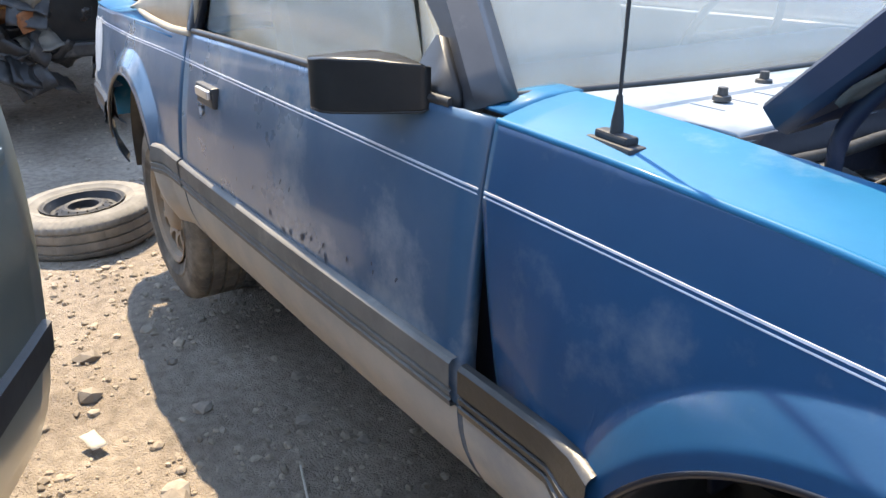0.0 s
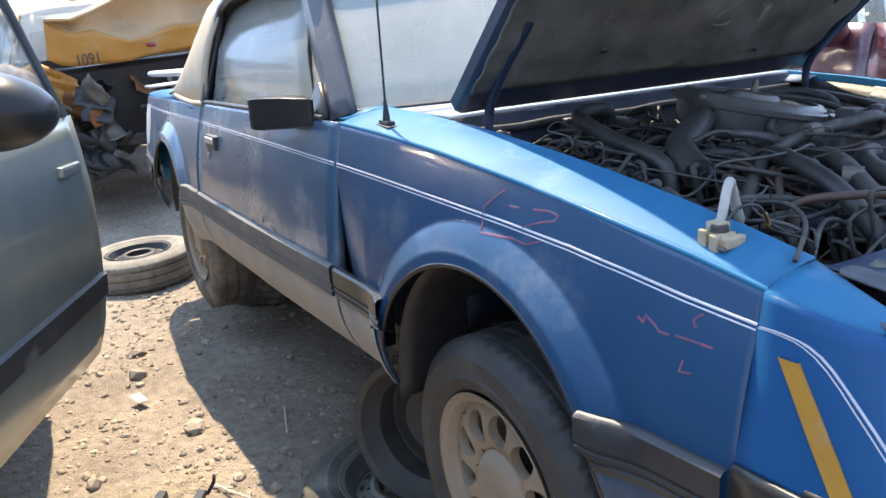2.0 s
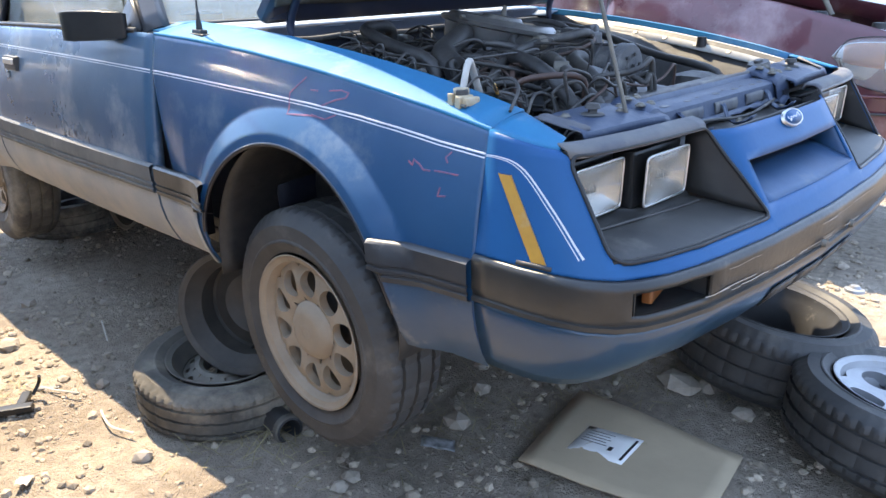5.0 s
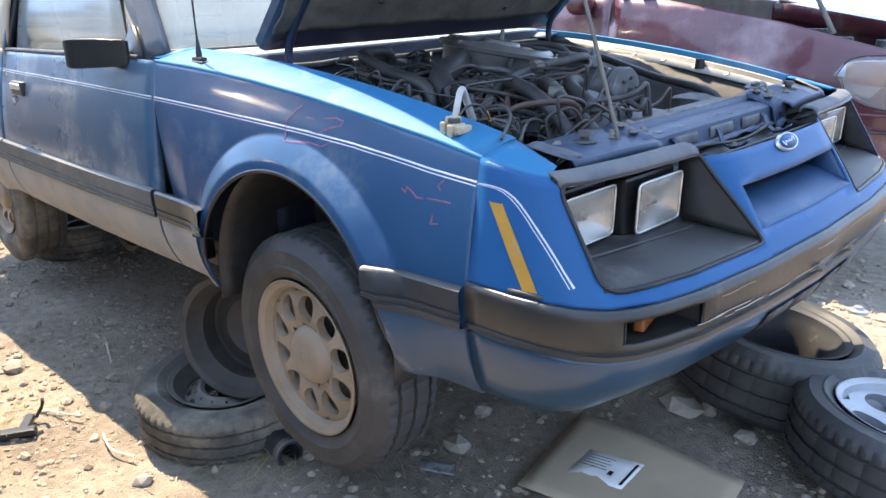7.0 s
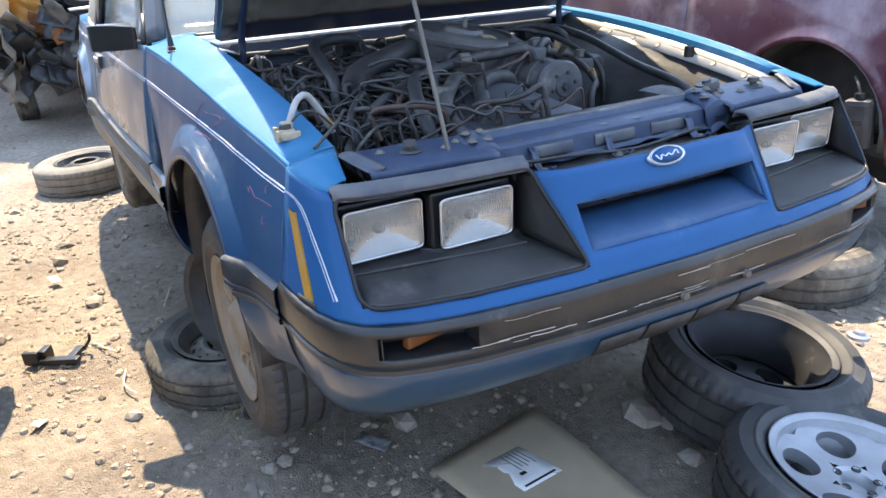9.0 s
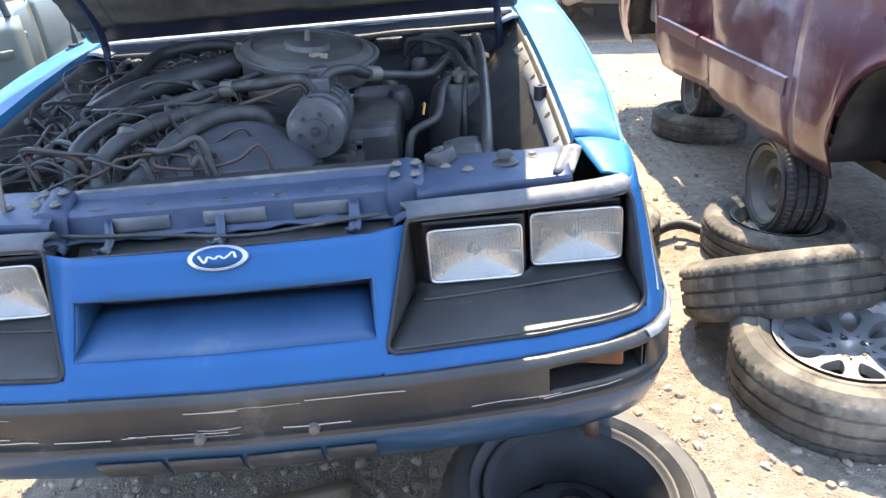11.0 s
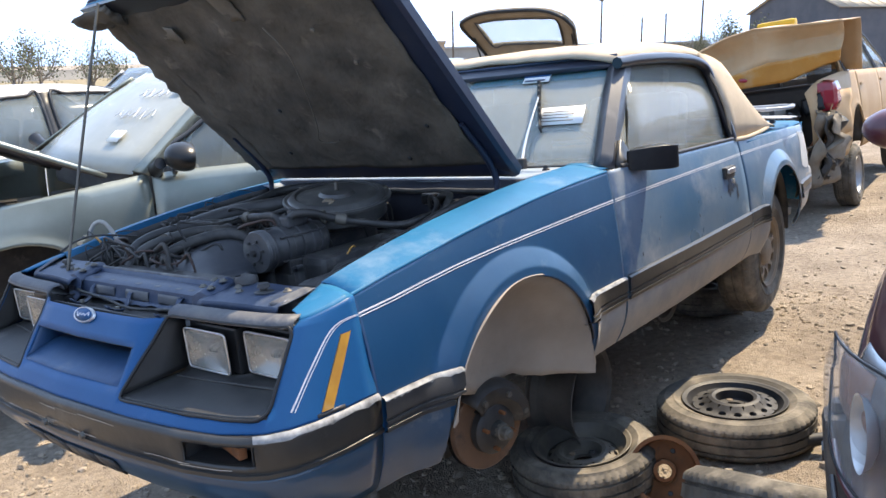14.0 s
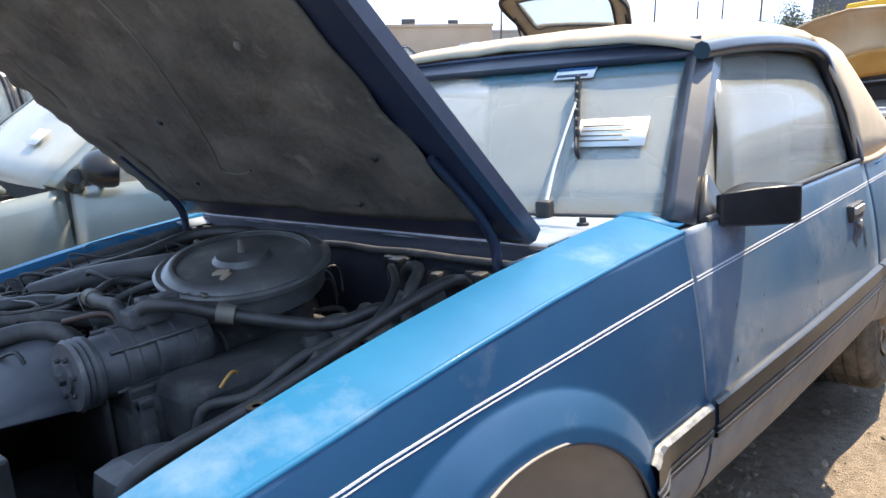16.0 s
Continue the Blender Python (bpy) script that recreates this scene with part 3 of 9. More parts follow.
def lamp_bowl():
    return grid_mesh([[lamp_edge(a, r, 0.018 - 0.019 * (1 - r ** 2), 2.2 + 11.8 * r ** 8) for a in frange(0, 2 * math.pi, 72)] for r in (1.0, 0.95, 0.85, 0.7, 0.5, 0.3, 0.02)])


lid_mat = material("dust_coated_blue_flange", (0.055, 0.06, 0.075), 0.65, 0, (0.12, 0.115, 0.11), 9, spot=(0.24, 0.225, 0.20), spot_scale=7, spot_amount=0.5, bump=0.0008)
nose = part("nose_panel", grid_mesh([[nose_point(y, z) for y in nose_cols(z)] for z in ROWZ], nose_keep), blue_clean, car, "blue nose panel, deepened as in shade", thick=0.006)
for sgn in (1, -1):
    # cap that joins the nose to the fender's upper face
    rows = []
    for y in [bezel_out(0.786)] + CORNER:
        p = nose_point(sgn * y, 0.786)
        u = max(0.0, min(1.0, (p.x - 0.5635) / 0.14))
        q = Vector((0.5635 + 0.122 * u, sgn * (0.612 + 0.026 * u), 0.8065 - 0.031 * u))
        rows.append([p + (q - p) * t + Vector((0, 0, 0.006 * math.sin(math.pi * t))) for t in frange(0, 1, 6)])
    part("nose_cap", grid_mesh(rows), blue, nose, thick=0.005)
    # lamp bucket: its rim follows the curve of the nose
    def rim_point(u, z):
        y = bezel_in(z) + (bezel_out(z) - bezel_in(z)) * u
        return nose_point(sgn * y, z, -0.001)
    US_ = frange(0, 1, 14)
    floor_rows, roof_rows_, lid_rows = [], [], []
    for u in US_:
        y = 0.305 + 0.372 * u
        back_x = 0.735 - 0.045 * max(0.0, min(1.0, (y - 0.48) / 0.04))
        f = rim_point(u, 0.586)
        floor_rows.append([f + Vector((0.001, 0, -0.004)), f + Vector((-0.006, 0, 0.006)), Vector((0.80 - 0.025 * u, sgn * (y + (abs(f.y) - y) * 0.4), 0.606)), Vector((back_x + 0.022, sgn * y, 0.613)), Vector((back_x + 0.012, sgn * y, 0.622)), Vector((back_x - 0.02, sgn * y, 0.624))])
        r_ = rim_point(u, 0.755)
        roof_rows_.append([r_ + Vector((0.001, 0, 0.004)), r_ + Vector((-0.008, 0, -0.007)), Vector((back_x - 0.02, sgn * y, 0.735))])
        lid_rows.append([r_ + Vector((0.004, 0, -0.003)), r_ + Vector((-0.001, 0, 0.010)), r_ + Vector((-0.012, 0, 0.017)), r_ + Vector((-0.034, -sgn * 0.010, 0.019)), r_ + Vector((-0.040, -sgn * 0.012, 0.004))])
    bucket = part("lamp_bucket", grid_mesh(floor_rows), bucket_mat, nose, "dusty black headlamp surround", thick=0.004)
    part("bucket_roof", grid_mesh(roof_rows_), bucket_mat, bucket, thick=0.003)
    for u, y in ((0.0, 0.305), (1.0, 0.677)):
        side_rows = []
        for z in frange(0.586, 0.755, 8):
            p = rim_point(u, z)
            side_rows.append([p + (Vector((0.700 if u else 0.735, sgn * y, 0.622 + 0.113 * (z - 0.586) / 0.169)) - p) * t_ for t_ in (0, 0.05, 0.5, 1)])
        part("bucket_side", grid_mesh(side_rows), bucket_mat, bucket, thick=0.003)
    part("bucket_back", grid_mesh([[(0.655, sgn * y, z) for z in frange(0.60, 0.75, 3)] for y in frange(0.29, 0.69, 4)]), engine_dark, bucket, thick=0.004)
    edge_line = [rim_point(u, 0.586) for u in frange(0.03, 0.95, 12)] + [rim_point(0.99, 0.596)] + [rim_point(1, z) for z in frange(0.61, 0.735, 5)] + [rim_point(0.985, 0.748)] + [rim_point(u, 0.755) for u in frange(0.95, 0.03, 12)] + [rim_point(0.0, z) for z in frange(0.748, 0.595, 6)]
    part("bucket_edge", tube(edge_line + [edge_line[0]], 0.0042, 6), plastic_black, bucket)
    part("bucket_lid", grid_mesh(lid_rows), lid_mat, bucket, "dusty upper flange", thick=0.005)
    part("shelf_rib", tube([(0.783, sgn * 0.315, 0.6105), (0.775, sgn * 0.40, 0.611), (0.758, sgn * 0.52, 0.612), (0.735, sgn * 0.665, 0.612)], 0.0035, 6), bucket_mat, bucket)
    for y0, y1, x0 in ((0.318, 0.497, 0.741), (0.506, 0.672, 0.703)):
        part("lamp_housing", box(0.07, y1 - y0, 0.112, at=(x0 - 0.042, sgn * (y0 + y1) / 2, 0.677), bevel=0.006), plastic_black, bucket, "black lamp housing")
    for y, x in ((0.409, 0.738), (0.587, 0.700)):
        lamp = part("headlamp", lamp_bowl(), reflector_mat, bucket, "worn bright headlamp reflector", m=pose(x, sgn * y, 0.677, 0, 2, 0), thick=0.002)
        part("lamp_rim", tube([lamp_edge(a, 1.0, 0.019) for a in frange(0, 2 * math.pi, 72)], 0.0026, 6), chrome, lamp, "thin bright rim")
        part("bulb", lathe([(0.0, 0.012), (0.006, 0.011), (0.009, 0.006), (0.009, -0.006)], 12, "x"), lens_clear, lamp, m=pose(0.0, 0, 0))
        lens = part("lens", grid_mesh([[lamp_edge(a, r, 0.019 + 0.005 * (1 - r ** 4)) for a in frange(0, 2 * math.pi, 72)] for r in (1.0, 0.92, 0.7, 0.4, 0.02)]), lens_flute, lamp, "fluted clear lens")
        for k in range(24):
            part("lens_rib", box(0.0009, 0.0022, 0.030 + 0.012 * (k % 2), at=(0.0238 - 0.003 * (abs(k - 11.5) / 11.5) ** 4, -0.066 + 0.00574 * k, 0.022 - 0.006 * (k % 2)), bevel=0.0004), lens_flute, lens)
    # side marker
    def nose_side(x, z, out):
        lo, hi = 0.60, 0.752
        for _ in range(30):
            mid = (lo + hi) / 2
            if nose_point(mid, z).x > x:
                lo = mid
            else:
                hi = mid
        return nose_point(sgn * lo, z, out)
    mk = [[nose_side(0.612 + 0.092 * t + dx, 0.716 - 0.142 * t, o) for dx, o in ((-0.015, -0.002), (-0.014, 0.006), (0.012 + 0.003 * t, 0.006), (0.013 + 0.003 * t, -0.002))] for t in frange(0, 1, 8)]
    part("side_marker", grid_mesh(mk), amber, nose, "dusty amber side marker")
    mk = [[nose_side(0.66 + 0.07 * t, 0.568 + d, 0.004) for d in (-0.004, 0.004)] for t in frange(0, 1, 4)]
    part("marker_frame", grid_mesh(mk), black_trim, nose, thick=0.002)
    curve = [(0.566, 0.7435), (0.585, 0.7438), (0.60, 0.743), (0.618, 0.741), (0.632, 0.737), (0.647, 0.729), (0.662, 0.7175), (0.68, 0.701), (0.70, 0.681), (0.72, 0.660), (0.74, 0.638), (0.76, 0.615), (0.78, 0.592)]
    for d, w in ((0.0, 0.0013), (0.0062, 0.0007)):
        rows = [[nose_side(x - d + s * w, z - d * 0.4 + s * w * 0.8, 0.0015) for s in (-1, 1)] for x, z in curve]
        part("pinstripe", grid_mesh(rows), white_line, nose)

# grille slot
# Both blues are darker than the nose: the slot's shadow sits in their colour.
scoop_mat = material("dusty_shaded_scoop_blue", (0.005, 0.045, 0.115), 0.5, 0, (0.014, 0.070, 0.155), 6, spot=(0.10, 0.115, 0.14), spot_scale=6, spot_amount=0.42, bump=0.0004)
slot_mat = material("dusty_shaded_recess_blue", (0.018, 0.032, 0.06), 0.6, 0, (0.035, 0.05, 0.075), 9, spot=(0.10, 0.10, 0.10), spot_scale=8, spot_amount=0.3)
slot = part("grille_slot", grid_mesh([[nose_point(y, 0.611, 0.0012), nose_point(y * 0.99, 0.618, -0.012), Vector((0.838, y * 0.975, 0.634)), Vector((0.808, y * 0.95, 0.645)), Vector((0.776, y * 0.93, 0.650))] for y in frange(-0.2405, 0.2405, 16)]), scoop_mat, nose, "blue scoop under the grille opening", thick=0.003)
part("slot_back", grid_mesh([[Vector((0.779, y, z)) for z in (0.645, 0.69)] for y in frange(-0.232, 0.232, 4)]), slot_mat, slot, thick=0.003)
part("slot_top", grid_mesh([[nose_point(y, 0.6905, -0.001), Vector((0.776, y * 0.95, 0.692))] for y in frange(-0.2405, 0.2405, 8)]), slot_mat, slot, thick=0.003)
for sgn in (1, -1):
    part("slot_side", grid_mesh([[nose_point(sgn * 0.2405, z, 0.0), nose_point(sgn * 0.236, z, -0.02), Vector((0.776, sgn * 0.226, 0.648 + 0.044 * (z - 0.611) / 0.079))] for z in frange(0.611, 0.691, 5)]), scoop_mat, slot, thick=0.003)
for y in (-0.12, -0.04, 0.05, 0.13):
    part("grille_bar", box(0.02, 0.012, 0.03, at=(0.785, y, 0.672), bevel=0.003), plastic_black, slot)
oval = lathe([(0.0, 0.006), (0.8, 0.006), (0.86, 0.004), (0.9, 0.006), (0.97, 0.006), (1.0, 0.0)], 32)
badge = part("badge", oval, chrome, nose, "bright oval badge", m=pose(0.0, 0.0, 0.0))
badge.matrix_basis = Matrix.Translation(nose_point(0, 0.738, 0.001)) @ pose(0, 0, 0, 0, 56, 0) @ Matrix.Diagonal((0.021, 0.050, 1, 1))
inner = part("badge_field", lathe([(0.0, 0.0075), (0.80, 0.0075), (0.81, 0.006)], 32), blue_clean, badge)
script = part("badge_script", tube([(-0.2, -0.60, 0.009), (0.35, -0.42, 0.009), (-0.1, -0.30, 0.009), (0.1, -0.1, 0.009), (-0.12, 0.05, 0.009), (0.1, 0.2, 0.009), (-0.1, 0.35, 0.009), (-0.35, 0.5, 0.009), (0.1, 0.58, 0.009)], 0.05, 5), white_line, badge)
for v in script.data.vertices:
    v.co.z = 0.0072 + 0.02 * (v.co.z - 0.009)


# bumper cover and valance
def ring(z, back, shrink=0.0):
    ys = [0, .06, .12, .18, .24, .30, .36, .42, .46, .5, .53, .56, .59, .62, .65, .67, .69, .705, .72, .73, .738, .743, .748, .7505, .752]
    half = [(lerp_table(FRONT, y), y) for y in ys]
    pts = [(x, -y) for x, y in reversed(half[1:])] + half
    out = []
    for x, y in pts:
        k = max(0.0, min(1.0, (x - 0.5635) / 0.37))
        out.append(Vector((x - back * k, y * (1 - shrink / 0.75), z)))
    return out


BUMP = [(0.561, 0.006, -0.002), (0.557, -0.004, -0.006), (0.549, -0.010, -0.010), (0.541, -0.010, -0.010), (0.493, -0.010, -0.010), (0.483, -0.005, -0.006), (0.479, -0.005, -0.006), (0.477, -0.011, -0.010), (0.468, -0.011, -0.010), (0.464, 0.006, 0.0)]


def bump_keep(i, j):
    n = 24
    c = j - n if j >= n else n - 1 - j
    return not (9 <= c < 15 and 3 <= i < 4)


bumper = part("bumper_cover", grid_mesh([ring(*r) for r in BUMP], bump_keep), trim_dusty, car, "scuffed black rubber bumper cover", thick=0.012)
for sgn in (1, -1):
    outer = [ring(0.541, -0.008)[24 + sgn * k] for k in (9, 15)] + [ring(0.493, -0.008)[24 + sgn * k] for k in (15, 9)]
    back = [p - Vector((0.07, sgn * 0.004, 0)) for p in outer]
    part("lamp_recess", mesh_from("recess", outer + back, [(0, 1, 5, 4), (1, 2, 6, 5), (2, 3, 7, 6), (3, 0, 4, 7), (4, 5, 6, 7)], False), engine_dark, bumper, thick=0.003)
    lens_w = 0.10 if sgn < 0 else 0.13
    part("turn_lamp", box(0.02, lens_w, 0.03, at=(0.842, sgn * 0.575, 0.517), m=pose(0, 0, 0, 0, 0, -sgn * 14), bevel=0.005), turn_amber if sgn < 0 else rust, bumper, "amber turn lamp")
for y in (-0.05, 0.13):
    part("bumper_bolt", lathe([(0.0, 0.010), (0.008, 0.009), (0.010, 0.0)], 12), steel_grey, bumper, m=pose(lerp_table(FRONT, y) + 0.010, y, 0.486, 0, 90, 0))
valance_mat = material("dust_filmed_apron", (0.008, 0.042, 0.085), 0.28, 0.1, (0.022, 0.058, 0.095), 3, spot=(0.16, 0.16, 0.15), spot_scale=4, spot_amount=0.36, coat=0.4)
valance = part("valance", grid_mesh([ring(z, b, s) for z, b, s in ((0.466, 0.004, -0.002), (0.455, 0.0, -0.003), (0.43, 0.008, 0.0), (0.40, 0.022, 0.006), (0.37, 0.05, 0.014), (0.34, 0.09, 0.024), (0.315, 0.125, 0.034))]), valance_mat, car, "dusty blue lower apron", thick=0.006)
for y0, y1 in ((-0.24, -0.13), (-0.12, 0.0), (0.01, 0.13), (0.14, 0.22)):
    rows = []
    for y in frange(y0, y1, 3):
        x = lerp_table(FRONT, abs(y))
        rows.append([(x - 0.004, y, 0.434), (x - 0.016, y, 0.410), (x - 0.034, y, 0.386)])
    part("air_slot", grid_mesh(rows), engine_dark, valance, thick=0.004, offset=1.0)

# wax-marker scrawls on the passenger's front fender
MARKS = (((.06, .845), (.006, .807), (.008, .762), (.057, .764), (.106, .766)), ((.077, .819), (.103, .819)), ((.138, .822), (.176, .826), (.200, .822), (.192, .812), (.157, .804), (.117, .789)),
         ((.085, .767), (.131, .762), (.167, .775)), ((.385, .709), (.396, .702), (.398, .714), (.415, .705), (.424, .697), (.442, .697)), ((.487, .739), (.474, .727), (.48, .717)),
         ((.451, .699), (.477, .699), (.509, .698)), ((.469, .67), (.465, .652), (.485, .655)))
for strokes in MARKS:
    strokes = [(x, min(z, lerp_table(TOPZ, x) - 0.006)) for x, z in strokes]
    fine = [(a[0] + (b[0] - a[0]) * t, a[1] + (b[1] - a[1]) * t) for a, b in zip(strokes, strokes[1:]) for t in (0, 0.25, 0.5, 0.75)] + [strokes[-1]]
    part("marker_stroke", side_ribbon(fine, -1, 0.0034, 0.0013), red_marker, fender, "red wax-marker scrawl")
# dark scuffs rubbed into the doors
scuff_mat = material("dark_scuff", (0.012, 0.020, 0.034), 0.5, 0, (0.03, 0.045, 0.065), 30, spot=(0.12, 0.14, 0.16), spot_scale=40, spot_amount=0.4)
rsc = random.Random(5)
for sgn in (1, -1):
    owner = [ob for ob in car.children if ob.name.split(".")[0] == "door" and (ob.data.vertices[0].co.y > 0) == (sgn > 0)][0]
    spots = [(-1.77 + rsc.gauss(0, 0.035), 0.70 + rsc.gauss(0, 0.030), rsc.uniform(0.006, 0.022)) for _ in range(16)] if sgn > 0 else [(-1.12 + rsc.gauss(0, 0.05), 0.575 + rsc.gauss(0, 0.02), rsc.uniform(0.003, 0.007)) for _ in range(12)]
    spots += [(rsc.uniform(-1.6, -0.75), rsc.uniform(0.56, 0.72), rsc.uniform(0.003, 0.006)) for _ in range(9)]
    for x, z, s in spots:
        lean = rsc.uniform(-0.6, 0.6)
        rim = [(s * rsc.uniform(0.5, 1.0) * math.cos(a), 2.0 * s * rsc.uniform(0.5, 1.0) * math.sin(a)) for a in frange(0, 2 * math.pi * 0.875, 7)]
        me = mesh_from("scuff", [skin(x, z, sgn, 0.0016)] + [skin(x + u + lean * v, z + v, sgn, 0.0014) for u, v in rim], [(0, k, k % 8 + 1) if sgn > 0 else (0, k % 8 + 1, k) for k in range(1, 9)])
        part("scuff", me, scuff_mat, owner)
# paint scraped off the driver's corner's upper edges, paled further for their highlight
left_fender = [ob for ob in car.children if ob.name.startswith("front_fender")][0]


def ragged(i, n, seed):
    return 0.5 + 0.5 * noise.noise(Vector((i * 0.9, seed, 0.3)))


part("scraped_edge", grid_mesh([[skin(x, z0, 1, o) for z0, o in ((0.548, 0.004), (0.5475, 0.0115), (0.541, 0.0172), (0.541 - 0.010 * ragged(i * 1.7, 24, 2.0) ** 2, 0.0172))] for i, x in enumerate(frange(0.556, 0.318, 24))]), scraped, left_fender, "scraped upper edge, paled for its highlight")
part("scraped_edge", grid_mesh([[skin(x, z0, 1, o) for z0, o in ((0.548, 0.004), (0.5475, 0.0115), (0.541, 0.0172), (0.541 - 0.008 * ragged(i * 1.7, 24, 5.0) ** 2, 0.0172))] for i, x in enumerate(frange(-0.33, -0.626, 24))]), scraped, left_fender, "scraped upper edge, paled for its highlight")
for lo_k, hi_k, sd in ((39, 48, 1.0),):
    rows = []
    for k in range(lo_k, hi_k + 1):
        for q in (0, 0.5):
            if k == hi_k and q:
                continue
            def at(z, back, k=k, q=q):
                r_ = ring(z, back, back)
                return r_[k] * (1 - q) + r_[min(k + 1, 48)] * q
            depth = 0.012 * ragged(3 * k + 3 * q, 24, sd) ** 2
            rows.append([at(0.5615, -0.004), at(0.5585, -0.0072), at(0.552, -0.0115), at(0.5505 - depth, -0.0118)])
    part("scraped_edge", grid_mesh(rows), scraped, bumper, "scraped paint, paled for its highlight")

# long scratches along the front of the bumper
rscr = random.Random(12)
scratch_mat = material("pale_scratch", (0.36, 0.33, 0.29), 0.7)
for k in range(18):
    y0, z0, ln = rscr.uniform(-0.55, 0.5), rscr.choice((0.536, 0.534, 0.492, 0.489, 0.495, 0.50, 0.487)) + rscr.uniform(-0.003, 0.003), rscr.uniform(0.02, 0.16)
    w = rscr.uniform(0.0004, 0.0012)
    rows = []
    for u in frange(0, 1, 5):
        y = y0 + ln * u
        zc = z0 + 0.003 * noise.noise(Vector((y * 20, k, 0)))
        rows.append([(lerp_table(FRONT, abs(y)) + 0.0116, y, zc - w), (lerp_table(FRONT, abs(y)) + 0.0116, y, zc + w)])
    part("scratch", grid_mesh(rows), scratch_mat, bumper)

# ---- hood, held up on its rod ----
# Hood rim shares the hinges' dark blue, which stands in for its shade.
hinge_rim_mat = material("dark_hinge_shaded_rim_blue", (0.010, 0.018, 0.042), 0.45, 0.1, (0.018, 0.027, 0.052), 12, spot=(0.06, 0.06, 0.065), spot_scale=9, spot_amount=0.35)
HOOD = pose(-0.345, 0, 0.930, 0, -45.5, 0)   # its own x runs from the hinge to the front edge, z out of the skin
hood = part("hood", grid_mesh([[(x, y, 0.016 + 0.018 * math.cos(y * 2.2) - 0.05 * max(0, (x - 0.86) / 0.12) ** 2) for y in frange(-0.603, 0.603, 16)] for x in frange(0.03, 0.97, 14)]), blue, car, "open blue hood", m=HOOD, thick=0.012)
rim = []
for sgn in (1, -1):
    part("hood_rim", grid_mesh([[(x, sgn * 0.604, 0.021), (x, sgn * 0.611, 0.016), (x, sgn * 0.612, -0.012), (x, sgn * 0.600, -0.022), (x, sgn * (0.525 + 0.02 * math.sin(x * 9)), -0.020), (x, sgn * 0.515, -0.004)] for x in frange(0.03, 0.97, 12)]), hinge_rim_mat, hood, "blue inner rim, darkened as in shade", thick=0.003)
part("hood_rim", grid_mesh([[(0.03, y, 0.018), (0.024, y, -0.015), (0.045, y, -0.022), (0.105, y, -0.018), (0.11, y, -0.002)] for y in frange(-0.60, 0.60, 10)]), hinge_rim_mat, hood, thick=0.003)
part("hood_rim", grid_mesh([[(0.97, y, -0.03), (0.975, y, -0.055), (0.94, y, -0.05), (0.89, y, -0.025), (0.885, y, -0.002)] for y in frange(-0.60, 0.60, 10)]), black_paint, hood, thick=0.004)
pad_pale = material("pale_torn_padding", (0.10, 0.092, 0.078), 0.95, 0, (0.17, 0.155, 0.13), 9, bump=0.003, bump_scale=30)
rng = random.Random(5)
rows = []
for x in frange(0.095, 0.90, 40):
    row = []
    for y in frange(-0.53, 0.53, 48):
        n = noise.noise(Vector((x * 5, y * 5, 1))) * 0.012 + noise.noise(Vector((x * 13, y * 13, 4))) * 0.008 - 0.010 * abs(noise.noise(Vector((x * 3.1 + 7, y * 2.3, 2))))
        row.append((x, y + 0.01 * noise.noise(Vector((x * 12, y, 9))), -0.022 + n - 0.012 * max(0, x - 0.6)))
    rows.append(row)
part("insulation_pad", grid_mesh(rows), liner_mat, hood, "torn black insulation pad", thick=0.006)
part("inner_panel", grid_mesh([[(x, y, 0.004) for y in frange(-0.55, 0.55, 4)] for x in frange(0.05, 0.92, 4)]), engine_dark, hood, thick=0.002)
for x, y, a, w in ((0.80, -0.32, 100, 0.10), (0.86, 0.02, 8, 0.13)):
    rows = [[Vector((u * w, v * w * 0.6, -0.004 - 0.16 * w * (u + 0.5) ** 2 + 0.006 * noise.noise(Vector((u * 4, v * 4, x))))) for v in frange(-0.5, 0.5, 5)] for u in frange(-0.5, 0.5, 6)]
    part("torn_flap", grid_mesh(rows), pad_pale, hood, "hanging strip of torn padding", m=pose(x, y, -0.022, 0, 0, a), thick=0.004)
for x, y in ((0.585, 0.345), (0.2, -0.3), (0.15, 0.25), (0.42, -0.15), (0.3, 0.42), (0.72, 0.28)):
    part("pad_clip", lathe([(0.0, -0.006), (0.007, -0.005), (0.009, 0.0)], 10), plastic_black if (x < 0.55) else pad_pale, hood, m=pose(x, y, -0.034))
# ragged fringe of padding along the passenger's edge, with a hanging corner
rows = []
for u in frange(0, 1, 70):
    x = 0.10 + 0.85 * u
    rag = 0.5 + 0.5 * noise.noise(Vector((u * 24, 2, 1)))
    rows.append([(x, -0.50 - 0.100 * v - 0.012 * rag * v, -0.026 - 0.002 * v - 0.012 * rag * v * v + 0.006 * noise.noise(Vector((u * 20, v * 3, 5)))) for v in frange(0, 1, 6)])
part("pad_fringe", grid_mesh(rows), liner_mat, hood, "ragged edge of torn padding", thick=0.008)
rows = [[(0.89 + 0.08 * u + 0.012 * noise.noise(Vector((u * 3, v * 4, 1))), -0.615 + 0.17 * v + 0.02 * noise.noise(Vector((u * 5, v * 3, 8))), -0.036 - 0.050 * math.sin(math.pi * 0.5 * u) * (1 - 0.6 * v) + 0.012 * noise.noise(Vector((u * 4, v * 6, 3)))) for v in frange(0, 1, 10)] for u in frange(0, 1, 10)]
part("hanging_corner", grid_mesh(rows), liner_mat, hood, "hanging corner of torn padding", thick=0.016)
